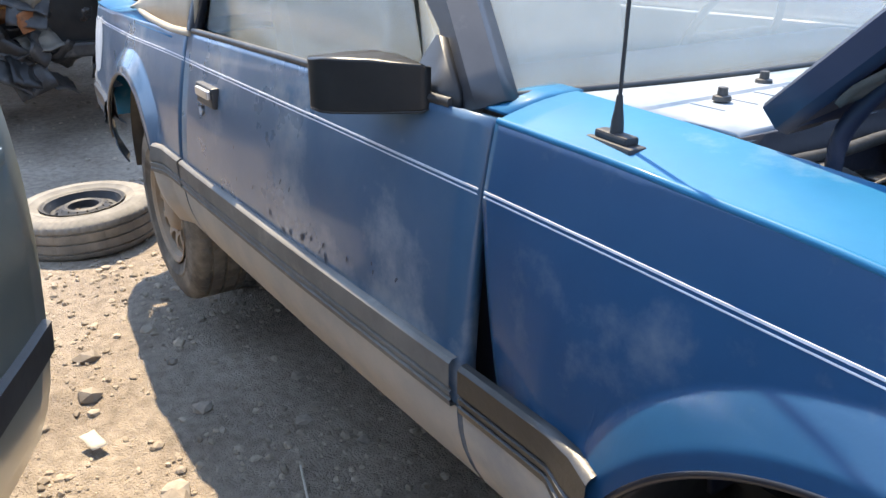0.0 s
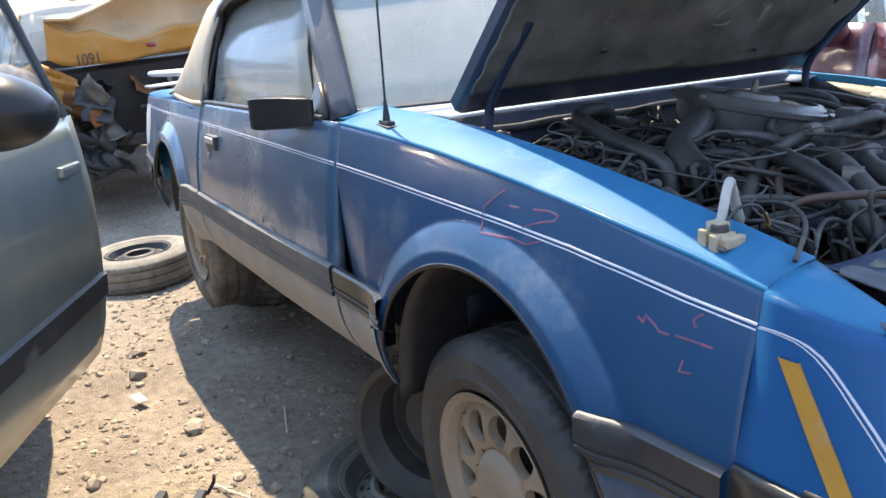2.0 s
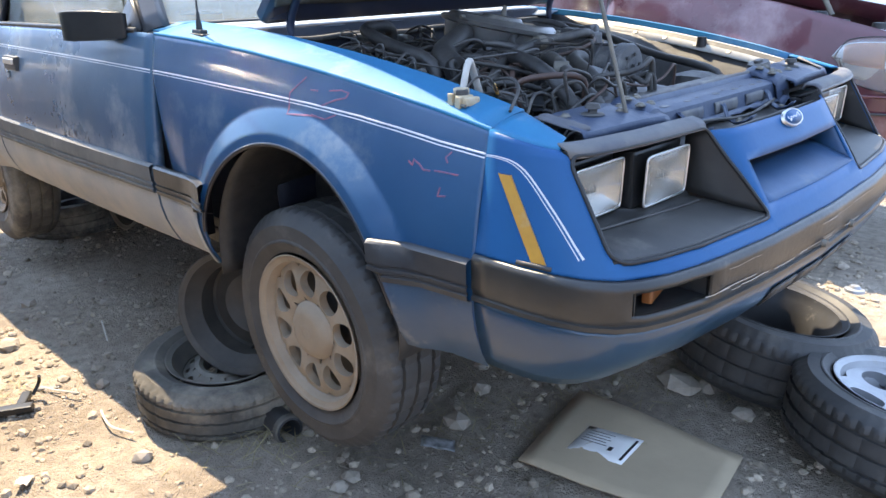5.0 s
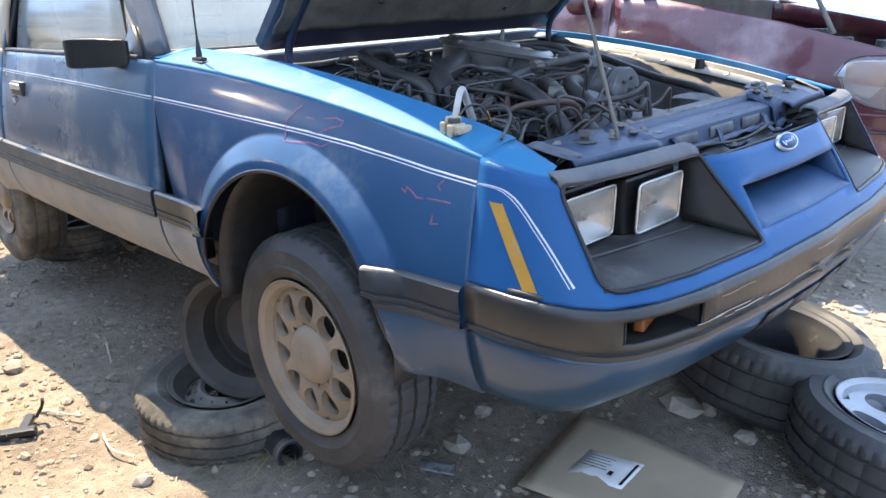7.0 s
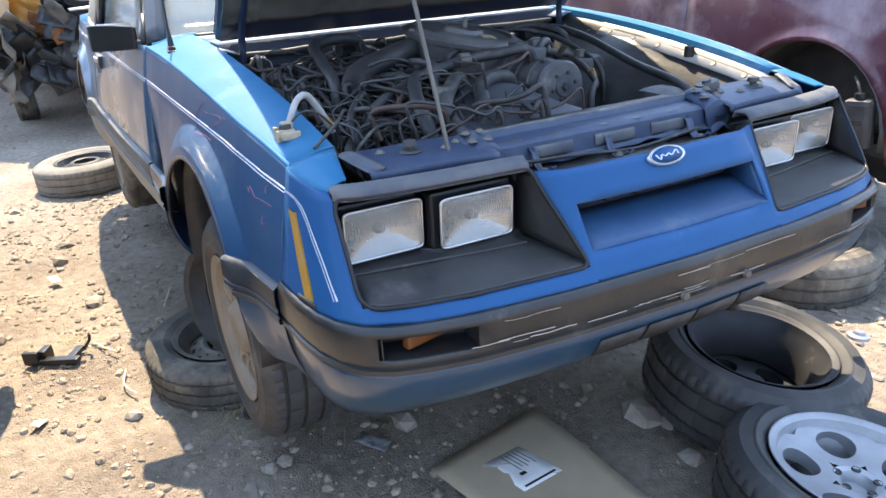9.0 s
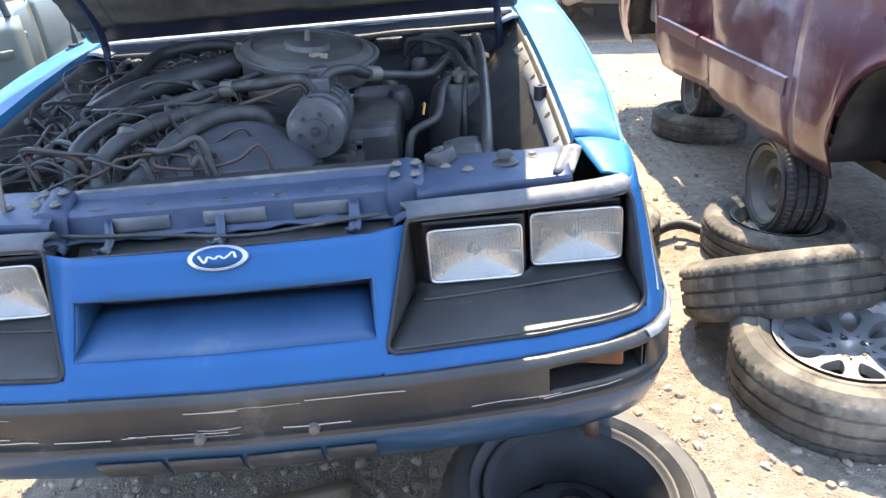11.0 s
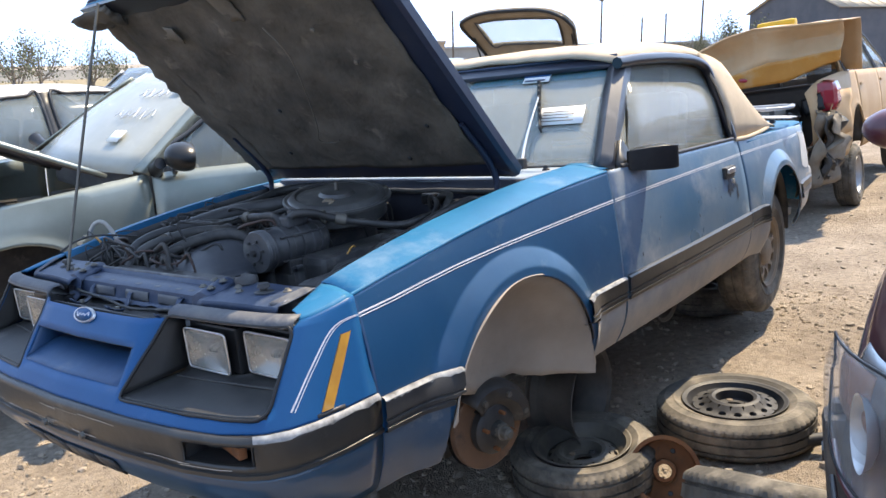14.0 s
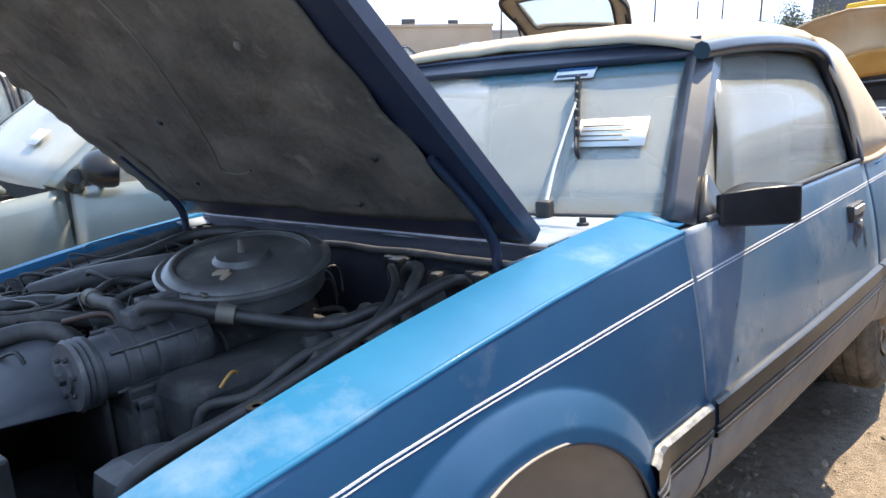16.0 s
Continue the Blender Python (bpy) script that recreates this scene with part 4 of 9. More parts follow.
part("loose_wire", tube([(0.76, 0.10, -0.035), (0.66, 0.13, -0.05), (0.5, 0.07, -0.055), (0.36, 0.0, -0.06), (0.29, -0.05, -0.06), (0.27, 0.0, -0.055), (0.275, 0.03, -0.05)], 0.0022, 5), pad_pale, hood, "thin pale wire")
for sgn in (1, -1):
    hinge = part("hood_hinge", tube([(-0.30, sgn * 0.555, 0.80), (-0.275, sgn * 0.553, 0.88), (-0.270, sgn * 0.55, 0.945), (-0.22, sgn * 0.548, 1.02), (-0.12, sgn * 0.545, 1.12)], [0.010, 0.010, 0.011, 0.011, 0.008], 6), hinge_rim_mat, car, "dark hinge arm")
    part("hinge_foot", box(0.10, 0.03, 0.08, at=(-0.29, sgn * 0.565, 0.79), bevel=0.006), blue_dull, hinge)
part("prop_rod", tube([(0.655, -0.415, 0.775), (0.655, -0.412, 0.80), (0.40, -0.44, 1.585)], 0.0045, 8), steel_grey, car, "thin grey prop rod")

# ---- engine bay ----
bay = part("engine_bay", box(1.0, 1.08, 0.02, at=(0.1, 0, 0.42)), engine_dark, car)
for sgn in (1, -1):
    rows = []
    for x in frange(0.60, -0.36, 20):
        top = lerp_table(TOPZ, x)
        tower = 0.05 * math.exp(-((x - 0.02) / 0.13) ** 2)
        rows.append([(x, sgn * 0.606, top + 0.004), (x, sgn * 0.598, top - 0.016), (x, sgn * (0.572 - tower), top - 0.050), (x, sgn * (0.50 - 2 * tower), top - 0.12), (x, sgn * (0.47 - 2 * tower), 0.58), (x, sgn * 0.46, 0.42)])
    part("inner_apron", grid_mesh(rows), engine_dark, bay, "grimy inner fender", thick=0.005)
    for k in range(7):
        x = 0.5 - 0.13 * k
        part("apron_bolt", lathe([(0.0, 0.008), (0.007, 0.007), (0.008, 0.0), (0.012, 0.0)], 8), steel_grey, bay, m=pose(x, sgn * 0.586, lerp_table(TOPZ, x) - 0.030, sgn * 38))
    tower = part("strut_tower", lathe([(0.03, 0.865), (0.06, 0.868), (0.075, 0.855), (0.09, 0.80), (0.10, 0.60)], 24), engine_dark, bay, m=pose(0.0, sgn * 0.43, -0.06))
    part("tower_nut", lathe([(0.0, 0.890), (0.016, 0.888), (0.018, 0.866)], 8), steel_grey, tower)
# Firewall navy taken near black: the bay's shade in colour, plus grime spots.
firewall_mat = material("shaded_navy_firewall", (0.008, 0.011, 0.022), 0.6, 0, (0.018, 0.021, 0.032), 9, spot=(0.07, 0.068, 0.065), spot_scale=9, spot_amount=0.35, bump=0.001)
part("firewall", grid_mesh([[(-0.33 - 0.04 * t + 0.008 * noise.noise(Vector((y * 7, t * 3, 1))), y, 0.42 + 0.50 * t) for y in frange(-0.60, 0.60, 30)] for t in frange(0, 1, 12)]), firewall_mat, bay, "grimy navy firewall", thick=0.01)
for k, (y, z, w) in enumerate(((-0.50, 0.86, 0.05), (-0.40, 0.83, 0.10), (-0.27, 0.87, 0.07), (-0.17, 0.84, 0.09), (0.24, 0.86, 0.08), (0.36, 0.84, 0.06), (0.47, 0.85, 0.07))):
    part("firewall_fitting", join(box(0.030, w, 0.040, at=(-0.325, y, z), bevel=0.008), box(0.045, w * 0.4, 0.020, at=(-0.310, y + 0.2 * w, z + 0.012), bevel=0.006)), (engine_dark, plastic_black, engine_grey)[k % 3], bay)
part("heater_pipe", tube([(-0.345, -0.16, 0.86), (-0.25, -0.17, 0.868), (-0.20, -0.185, 0.862)], 0.016, 12), engine_grey, bay)
part("harness", tube([(-0.335, y, 0.885 + 0.012 * noise.noise(Vector((y * 5, 2, 2)))) for y in frange(-0.56, 0.56, 20)], 0.009, 7), hose_mat, bay, "black wiring harness along the firewall")
# cowl between firewall and glass
# Cowl colour holds both its dust and the strong sun on it.
cowl_mat = material("sun_paled_dusty_cowl", (0.13, 0.19, 0.25), 0.7, 0, (0.25, 0.28, 0.31), 6, spot=(0.42, 0.41, 0.39), spot_scale=5, spot_amount=0.42, bump=0.0005)
part("cowl", grid_mesh([[(-0.36, y, 0.915), (-0.37, y, 0.925), (-0.45, y, 0.926), (-0.452, y, 0.922), (-0.52, y, 0.922), (-0.525, y, 0.926), (-0.60 - 0.09 * (y / 0.7) ** 2, y, 0.924)] for y in frange(-0.60, 0.60, 16)]), cowl_mat, car, "dust-coated cowl panel, paled as if sunlit", thick=0.006)
for sgn in (1, -1):
    part("cowl_corner", grid_mesh([[(x, sgn * 0.60, lerp_table(TOPZ, x) + 0.024), (x, sgn * 0.66, lerp_table(TOPZ, x) + 0.022), (x, sgn * 0.735, lerp_table(TOPZ, x) + 0.006)] for x in frange(-0.632, -0.70, 3)]), blue, car, thick=0.005)
for sgn in (1, -1):
    part("cowl_end", grid_mesh([[(x, sgn * 0.56, 0.90), (x, sgn * 0.592, 0.912), (x, sgn * 0.625, 0.914)] for x in frange(-0.28, -0.64, 6)]), cowl_mat, car, thick=0.005)
for y in frange(-0.5, 0.5, 14):
    part("cowl_slat", box(0.065, 0.012, 0.012, at=(-0.486, y, 0.918), bevel=0.002), cowl_mat, car)
for x, y in ((-0.545, -0.30), (-0.50, -0.46), (-0.55, 0.57)):
    nub = part("wiper_pivot", lathe([(0.0, 0.03), (0.010, 0.03), (0.011, 0.012), (0.018, 0.010), (0.019, 0.0)], 12), engine_grey if y < 0.5 else steel_black, car, m=pose(x, y, 0.925) @ Matrix.Diagonal((0.7, 0.7, 0.6, 1)))

# radiator support: a rolled rear rail, a trough with slots, a stamped front face
PROF = ((0.583, 0.70), (0.586, 0.782), (0.591, 0.791), (0.600, 0.793), (0.607, 0.789), (0.611, 0.781), (0.640, 0.779), (0.662, 0.777), (0.670, 0.771), (0.673, 0.752), (0.676, 0.736), (0.690, 0.730))
rows = []
for y in frange(-0.345, 0.325, 60):
    w = 0.0025 * noise.noise(Vector((y * 9, 1, 5)))
    rows.append([(x + (0.006 * noise.noise(Vector((y * 22, 3, 2))) if k > 9 else 0.0), y, z + w + (0.010 * noise.noise(Vector((y * 17, 8, 2))) if k == 11 else 0.0)) for k, (x, z) in enumerate(PROF)])
sup = part("radiator_support", grid_mesh(rows), blue_dull, bay, "dull blue stamped radiator support with slots", thick=0.004)
part("rolled_edge", tube([(0.598, y, 0.7915 + 0.0025 * noise.noise(Vector((y * 9, 1, 5)))) for y in frange(-0.33, 0.31, 14)], 0.0055, 8), lid_mat, sup, "dusty rolled rear edge")
for y, x, w in ((-0.25, 0.652, 0.014), (-0.157, 0.655, 0.011), (-0.10, 0.648, 0.005), (-0.022, 0.655, 0.012), (0.03, 0.645, 0.005), (0.073, 0.655, 0.012), (0.12, 0.648, 0.005), (0.168, 0.655, 0.011), (0.22, 0.652, 0.010)):
    zz = 0.7785 - 0.07 * (x - 0.64)
    slot_hole = part("slot_rim", lathe([(0.55, 0.0), (0.80, 0.0012), (1.0, 0.0012), (1.15, 0.0)], 18), lid_mat, sup, m=pose(x, y, zz) @ Matrix.Diagonal((w * 0.62, w, 1, 1)))
    part("slot_hole", lathe([(0.0, 0.0009), (0.78, 0.0009)], 18), black_paint, slot_hole)
for y0, y1 in ((-0.22, -0.12), (-0.06, 0.05), (0.10, 0.20)):
    part("pressed_panel", grid_mesh([[(0.6745 + 0.003 * math.sin(math.pi * v) + 0.002 * v, y0 + (y1 - y0) * u, 0.764 - 0.028 * v) for v in frange(0, 1, 4)] for u in frange(0, 1, 4)]), lid_mat, sup, thick=0.003)
# stamped latch brackets that straddle the rail
for y, w in ((-0.335, 0.070), (0.300, 0.072)):
    rows = []
    for x, z, k in ((0.575, 0.776, 0.7), (0.584, 0.794, 0.8), (0.598, 0.801, 0.95), (0.622, 0.800, 1.0), (0.640, 0.792, 1.0), (0.664, 0.789, 1.05), (0.679, 0.782, 1.1), (0.684, 0.760, 1.05), (0.687, 0.735, 0.9), (0.702, 0.727, 0.8)):
        rows.append([(x, y + w * k * (u - 0.5), z + 0.006 * math.cos((u - 0.5) * 6.5) - (0.008 if abs(u - 0.5) > 0.45 else 0)) for u in frange(0, 1, 10)])
    br = part("latch_bracket", grid_mesh(rows), blue_dull, sup, "stamped latch bracket", thick=0.004)
    for dx, dy in ((0.0, -0.016), (0.0, 0.018), (0.034, -0.020), (0.036, 0.016)):
        part("bracket_bolt", lathe([(0.0, 0.007), (0.006, 0.007), (0.0075, 0.004), (0.011, 0.002), (0.011, 0.0)], 8), steel_grey, br, m=pose(0.622 + dx, y + dy, 0.802 - 0.26 * dx))
    part("bracket_slot", box(0.012, 0.026, 0.003, at=(0.690, y, 0.748), m=pose(0, 0, 0, 0, 82, 0)), black_paint, br)
# wide end plates out to the fender corners
for sgn in (1, -1):
    rows = []
    for t in frange(0, 1, 14):
        y = 0.318 + 0.270 * t
        lift = 0.004 * math.sin(5 * t) + 0.010 * t
        rows.append([(0.570 - 0.02 * t, sgn * y, 0.755), (0.574 - 0.02 * t, sgn * y, 0.782 + lift), (0.582 - 0.02 * t, sgn * y, 0.787 + lift), (0.622 - 0.02 * t, sgn * y, 0.784 + lift), (0.672 - 0.02 * t, sgn * y, 0.780 + lift), (0.700 - 0.02 * t, sgn * y, 0.774 + lift * 0.5), (0.708 - 0.02 * t, sgn * y, 0.762)])
    end_p = part("support_end", grid_mesh(rows), blue_dull, sup, "dusty dull blue end plate", thick=0.004)
    part("hood_bumper", lathe([(0.0, 0.022), (0.013, 0.021), (0.016, 0.012), (0.009, 0.010), (0.009, 0.004), (0.022, 0.002), (0.024, 0.0)], 16), rubber, end_p, m=pose(0.625, sgn * 0.478, 0.790))
    for dx, dy in ((0.0, 0.37), (0.028, 0.41), (-0.02, 0.53)):
        part("plate_bolt", lathe([(0.0, 0.006), (0.006, 0.006), (0.008, 0.002), (0.012, 0.0)], 8), steel_grey, end_p, m=pose(0.618 + dx, sgn * dy, 0.790))
    part("corner_flap", grid_mesh([[(0.600 + 0.075 * u + 0.004 * math.sin(7 * v), sgn * (0.585 - 0.03 * u + 0.035 * v), 0.803 - 0.022 * u + 0.003 * math.sin(4 * v + 2 * u)) for v in frange(0, 1, 5)] for u in frange(0, 1, 6)]), lid_mat, sup, "bent dusty corner flap" if sgn > 0 else "", thick=0.003)
# bent hangers between the support and the nose, over a shelf darkened for gap shade
part("support_shelf", grid_mesh([[(0.676, y, 0.722), (0.700, y, 0.706), (0.745, y, 0.700), (0.765, y, 0.716), (0.772, y, 0.735)] for y in frange(-0.285, 0.285, 16)]), engine_dark, sup, thick=0.004)
rb = random.Random(31)
for y in (-0.225, -0.03, 0.205):
    w = rb.uniform(0.014, 0.026)
    hang = part("hanger", grid_mesh([[(x, y + w * (u - 0.5) + rb.uniform(-0.002, 0.002), z + 0.003 * math.cos(u * 6)) for u in frange(0, 1, 4)] for x, z in ((0.672, 0.760), (0.684, 0.752), (0.694, 0.728), (0.712, 0.718), (0.738, 0.724), (0.752, 0.738))]), blue_dull, sup, thick=0.003)
    part("hanger_bolt", lathe([(0.0, 0.008), (0.006, 0.008), (0.008, 0.002), (0.010, 0.0)], 8), steel_grey, hang, m=pose(0.722, y, 0.722))
part("latch_cable", tube([(0.665, 0.30, 0.73), (0.70, 0.18, 0.735), (0.715, 0.02, 0.728), (0.70, -0.14, 0.737), (0.69, -0.28, 0.742), (0.67, -0.36, 0.75)], 0.004, 6), hose_mat, sup)
rad = part("radiator", box(0.05, 0.62, 0.40, at=(0.535, -0.02, 0.58), bevel=0.006), engine_dark, bay)
part("radiator_cap", lathe([(0.0, 0.018), (0.012, 0.018), (0.013, 0.010), (0.030, 0.010), (0.033, 0.0), (0.03, -0.02)], 18), engine_grey, rad, m=pose(0.585, 0.362, 0.802, 14, -8, 0) @ Matrix.Diagonal((0.9, 0.9, 0.8, 1)))
rows = [[(0.29 + 0.23 * t, -0.30 + 0.40 * s, 0.735 + 0.10 * (1 - t) ** 0.8 * math.sin(math.pi * s) ** 0.7 + 0.03 * t) for s in frange(0, 1, 16)] for t in frange(0, 1, 8)]
part("fan_shroud", grid_mesh(rows), shroud_mat, rad, "grey plastic fan shroud", thick=0.006)
part("shroud_side", grid_mesh([[(0.29, -0.30 + 0.40 * s, 0.735 + 0.10 * math.sin(math.pi * s) ** 0.7), (0.29, -0.30 + 0.40 * s, 0.55)] for s in frange(0, 1, 16)]), engine_dark, rad, thick=0.005)
engine = part("engine", box(0.52, 0.36, 0.30, at=(0.02, 0.0, 0.60), bevel=0.03), engine_grey, bay, "grimy engine block")
for s_ in (1, -1):
    part("valve_cover", box(0.46, 0.14, 0.12, at=(0.0, s_ * 0.20, 0.71), bevel=0.025), engine_grey, engine)
part("intake_manifold", box(0.30, 0.18, 0.12, at=(-0.05, 0, 0.80), bevel=0.02), engine_grey, engine)
air_mat = material("dusty_satin_black", (0.06, 0.06, 0.062), 0.28, 0.2, (0.16, 0.155, 0.145), 6, spot=(0.36, 0.335, 0.29), spot_scale=6, spot_amount=0.45)
ac = part("air_cleaner", lathe([(0.12, -0.075), (0.165, -0.07), (0.182, -0.055), (0.185, -0.012), (0.200, -0.009), (0.203, 0.002), (0.196, 0.006), (0.184, 0.004), (0.170, 0.016), (0.158, 0.017), (0.152, 0.009), (0.070, 0.013), (0.060, 0.024), (0.0, 0.027)], 64), air_mat, engine, "dusty black round air cleaner", m=pose(-0.060, 0.045, 0.905, -8, 7, 0) @ Matrix.Diagonal((0.90, 0.90, 1, 1)))
part("wing_nut", lathe([(0.0, 0.055), (0.006, 0.054), (0.010, 0.026)], 8), steel_grey, ac)
part("lid_ring", lathe([(0.150, 0.012), (0.156, 0.016), (0.163, 0.012)], 48), engine_grey, ac)
for k in range(3):
    part("lid_clip", box(0.012, 0.02, 0.045, at=(0.19 * math.cos(k * 2.1 + 0.5), 0.19 * math.sin(k * 2.1 + 0.5), -0.01), bevel=0.003), steel_grey, ac)
part("paint_patch", grid_mesh([[(0.07 + 0.05 * t + 0.01 * math.sin(9 * s), 0.015 + 0.05 * s, 0.0175 - 0.012 * t) for s in frange(0, 1, 4)] for t in frange(0, 1, 5)]), dust_wheel, ac, "bare tan patch on the lid", thick=0.001)
part("snorkel", tube([(-0.04, -0.14, 0.89), (0.03, -0.26, 0.875), (0.10, -0.36, 0.86), (0.20, -0.42, 0.84)], [0.03, 0.031, 0.032, 0.03], 10), engine_dark, engine, "black intake snorkel")
comp_mat = material("dusty_grey_casting", (0.052, 0.054, 0.060), 0.5, 0.2, (0.090, 0.088, 0.088), 14, spot=(0.25, 0.235, 0.21), spot_scale=9, spot_amount=0.45, bump=0.001)
comp = part("compressor", lathe([(0.0, 0.10), (0.060, 0.10), (0.066, 0.085), (0.068, 0.03), (0.064, 0.026), (0.064, -0.05), (0.070, -0.054), (0.070, -0.10), (0.062, -0.13), (0.0, -0.135)], 32, "x"), comp_mat, engine, "dusty grey compressor", m=pose(0.215, 0.104, 0.803) @ Matrix.Diagonal((0.90, 0.86, 0.86, 1)))
part("pulley", lathe([(0.0, 0.030), (0.030, 0.030), (0.032, 0.024), (0.070, 0.022), (0.075, 0.014), (0.068, 0.008), (0.074, 0.002), (0.068, -0.004), (0.074, -0.010), (0.072, -0.02)], 36, "x"), comp_mat, comp, m=pose(0.125, 0, 0))
part("pulley_bolt", lathe([(0.0, 0.012), (0.012, 0.011), (0.013, 0.0)], 6, "x"), engine_dark, comp, m=pose(0.155, 0, 0))
for x in (-0.09, -0.01, 0.055):
    part("body_rib", lathe([(0.066, -0.006), (0.073, -0.004), (0.073, 0.004), (0.066, 0.006)], 28, "x"), comp_mat, comp, m=pose(x, 0, 0))
part("mount", box(0.10, 0.08, 0.12, at=(0.02, 0.03, -0.10), bevel=0.01), engine_dark, comp)
part("fitting", box(0.09, 0.06, 0.04, at=(-0.02, 0.0, 0.082), bevel=0.008), comp_mat, comp)
for k in range(6):
    a = k * math.pi / 3 + 0.2
    part("clutch_bolt", lathe([(0.0, 0.006), (0.005, 0.006), (0.006, 0.0)], 6, "x"), engine_dark, comp, m=pose(0.150, 0.042 * math.cos(a), 0.042 * math.sin(a)))
for k in range(5):
    a = k * 2 * math.pi / 5 + 0.6
    part("through_bolt", tube([(-0.12, 0.071 * math.cos(a), 0.071 * math.sin(a)), (0.085, 0.071 * math.cos(a), 0.071 * math.sin(a))], 0.005, 6), comp_mat, comp)
part("hose_block", join(box(0.05, 0.045, 0.035, at=(-0.07, -0.01, 0.095), bevel=0.006), box(0.028, 0.028, 0.03, at=(-0.015, 0.012, 0.108), bevel=0.006)), comp_mat, comp)
part("bracket", join(box(0.03, 0.10, 0.02, at=(0.05, 0.05, -0.075), bevel=0.004), box(0.03, 0.02, 0.10, at=(0.05, 0.09, -0.11), bevel=0.004)), comp_mat, comp)
hoses = [
    ([(0.215, 0.12, 0.885), (0.18, 0.17, 0.895), (0.12, 0.20, 0.87), (0.05, 0.27, 0.845), (-0.03, 0.35, 0.825), (-0.13, 0.40, 0.835)], 0.015),
    ([(0.23, 0.08, 0.885), (0.22, -0.02, 0.885), (0.20, -0.12, 0.875), (0.22, -0.26, 0.85), (0.30, -0.42, 0.80)], 0.016),
    ([(0.53, -0.30, 0.76), (0.45, -0.30, 0.82), (0.34, -0.22, 0.85), (0.24, -0.14, 0.84), (0.16, -0.10, 0.80)], 0.021),
    ([(0.52, -0.36, 0.74), (0.44, -0.36, 0.83), (0.30, -0.30, 0.86), (0.18, -0.22, 0.84)], 0.020),
    ([(0.45, -0.20, 0.80), (0.33, -0.13, 0.84), (0.28, -0.02, 0.83)], 0.022),
    ([(-0.05, 0.40, 0.80), (0.06, 0.38, 0.80), (0.16, 0.36, 0.76), (0.22, 0.30, 0.74)], 0.010),
    ([(-0.24, 0.30, 0.88), (-0.15, 0.40, 0.87), (-0.04, 0.44, 0.83), (0.10, 0.43, 0.78)], 0.008),
    ([(-0.28, 0.30, 0.86), (-0.22, 0.40, 0.89), (-0.12, 0.46, 0.86)], 0.014),
    ([(0.42, 0.46, 0.76), (0.20, 0.475, 0.80), (-0.06, 0.485, 0.86), (-0.25, 0.48, 0.87)], 0.012),
    ([(-0.28, -0.20, 0.90), (-0.2, -0.36, 0.91), (-0.05, -0.40, 0.88), (0.14, -0.44, 0.85)], 0.020),
]
for i, (pts, r) in enumerate(hoses):
    r *= 0.82 if r > 0.012 else 1.0
    pts = [Vector(p) for p in pts]
    pts = [pts[0] + (pts[0] - pts[1]).normalized() * 0.02 + Vector((0, 0, -0.09))] + pts + [pts[-1] + (pts[-1] - pts[-2]).normalized() * 0.02 + Vector((0, 0, -0.09))]
    part("hose", tube(pts, r, 10), engine_dark if i == 8 else hose_mat if i % 3 else engine_dark, engine)
for p, d in (((0.105, 0.215, 0.865), (0.08, -0.08, 0.03)), ((0.20, -0.10, 0.877), (0.01, 0.1, 0.0)), ((0.40, -0.27, 0.84), (0.1, 0.06, 0.0))):
    part("hose_clamp", tube([Vector(p) - 0.18 * Vector(d), Vector(p) + 0.10 * Vector(d)], 0.0185, 12), steel_grey, engine)
rng = random.Random(11)
wire_brown = material("dirty_brown_wire", (0.07, 0.036, 0.028), 0.6, 0, (0.05, 0.032, 0.026), 30)
for k in range(230):
    x, y = rng.uniform(-0.28, 0.50), -rng.uniform(0.10, 0.54)
    z = 0.83 + 0.06 * (-x) + rng.uniform(-0.06, 0.04)
    if y > 0.30 and x > 0.1:
        z -= 0.08
    pts = [Vector((x, y, z))]
    a = rng.uniform(0, 6.28)
    for s in range(rng.randint(2, 4)):
        a += rng.uniform(-1.0, 1.0)
        pts.append(pts[-1] + Vector((0.08 * math.cos(a), 0.08 * math.sin(a), rng.uniform(-0.035, 0.03))))
    pts = [pts[0] + Vector((0.01, 0.01, -0.06))] + pts + [pts[-1] + Vector((-0.01, 0.015, -0.06))]
    pts = [Vector((min(max(p.x, -0.3), 0.52), min(max(p.y, -0.555), 0.54), min(p.z, 0.93))) for p in pts]
    part("wire" if k % 3 else "hose", tube(pts, rng.choice((0.0018, 0.002, 0.003, 0.0035, 0.004, 0.005, 0.007, 0.009)), 6), rng.choice((hose_mat, hose_mat, hose_mat, engine_dark, engine_grey, wire_brown)), engine)
for k in range(80):
    x, y = rng.uniform(-0.28, 0.50), rng.uniform(-0.54, 0.50)
    if abs(y) < 0.20 and x < 0.1 or (y > -0.05 and x > 0.1):
        continue
    z = 0.74 + 0.06 * (-x) + rng.uniform(-0.05, 0.06)
    s = rng.uniform(0.03, 0.085)
    shape = box(s, s * rng.uniform(0.5, 1.2), s * rng.uniform(0.5, 1.4), bevel=0.006) if k % 2 else None
    me = shape if shape else lathe([(0.0, s * 0.8), (s * 0.3, s * 0.8), (s * 0.42, s * 0.6), (s * 0.45, 0), (s * 0.3, -s * 0.3)], 14)
    part(rng.choice(("bracket", "sensor", "fitting")), me, rng.choice((engine_grey, engine_dark, engine_dark, steel_grey)), engine, m=pose(x, y, z, rng.uniform(-40, 40), rng.uniform(-40, 40), rng.uniform(0, 180)))
part("relay_label", box(0.07, 0.035, 0.004, at=(0.0, 0.0, 0.0), m=pose(0.03, -0.141, 0.85, 50, 0, 55)), shroud_mat, engine)
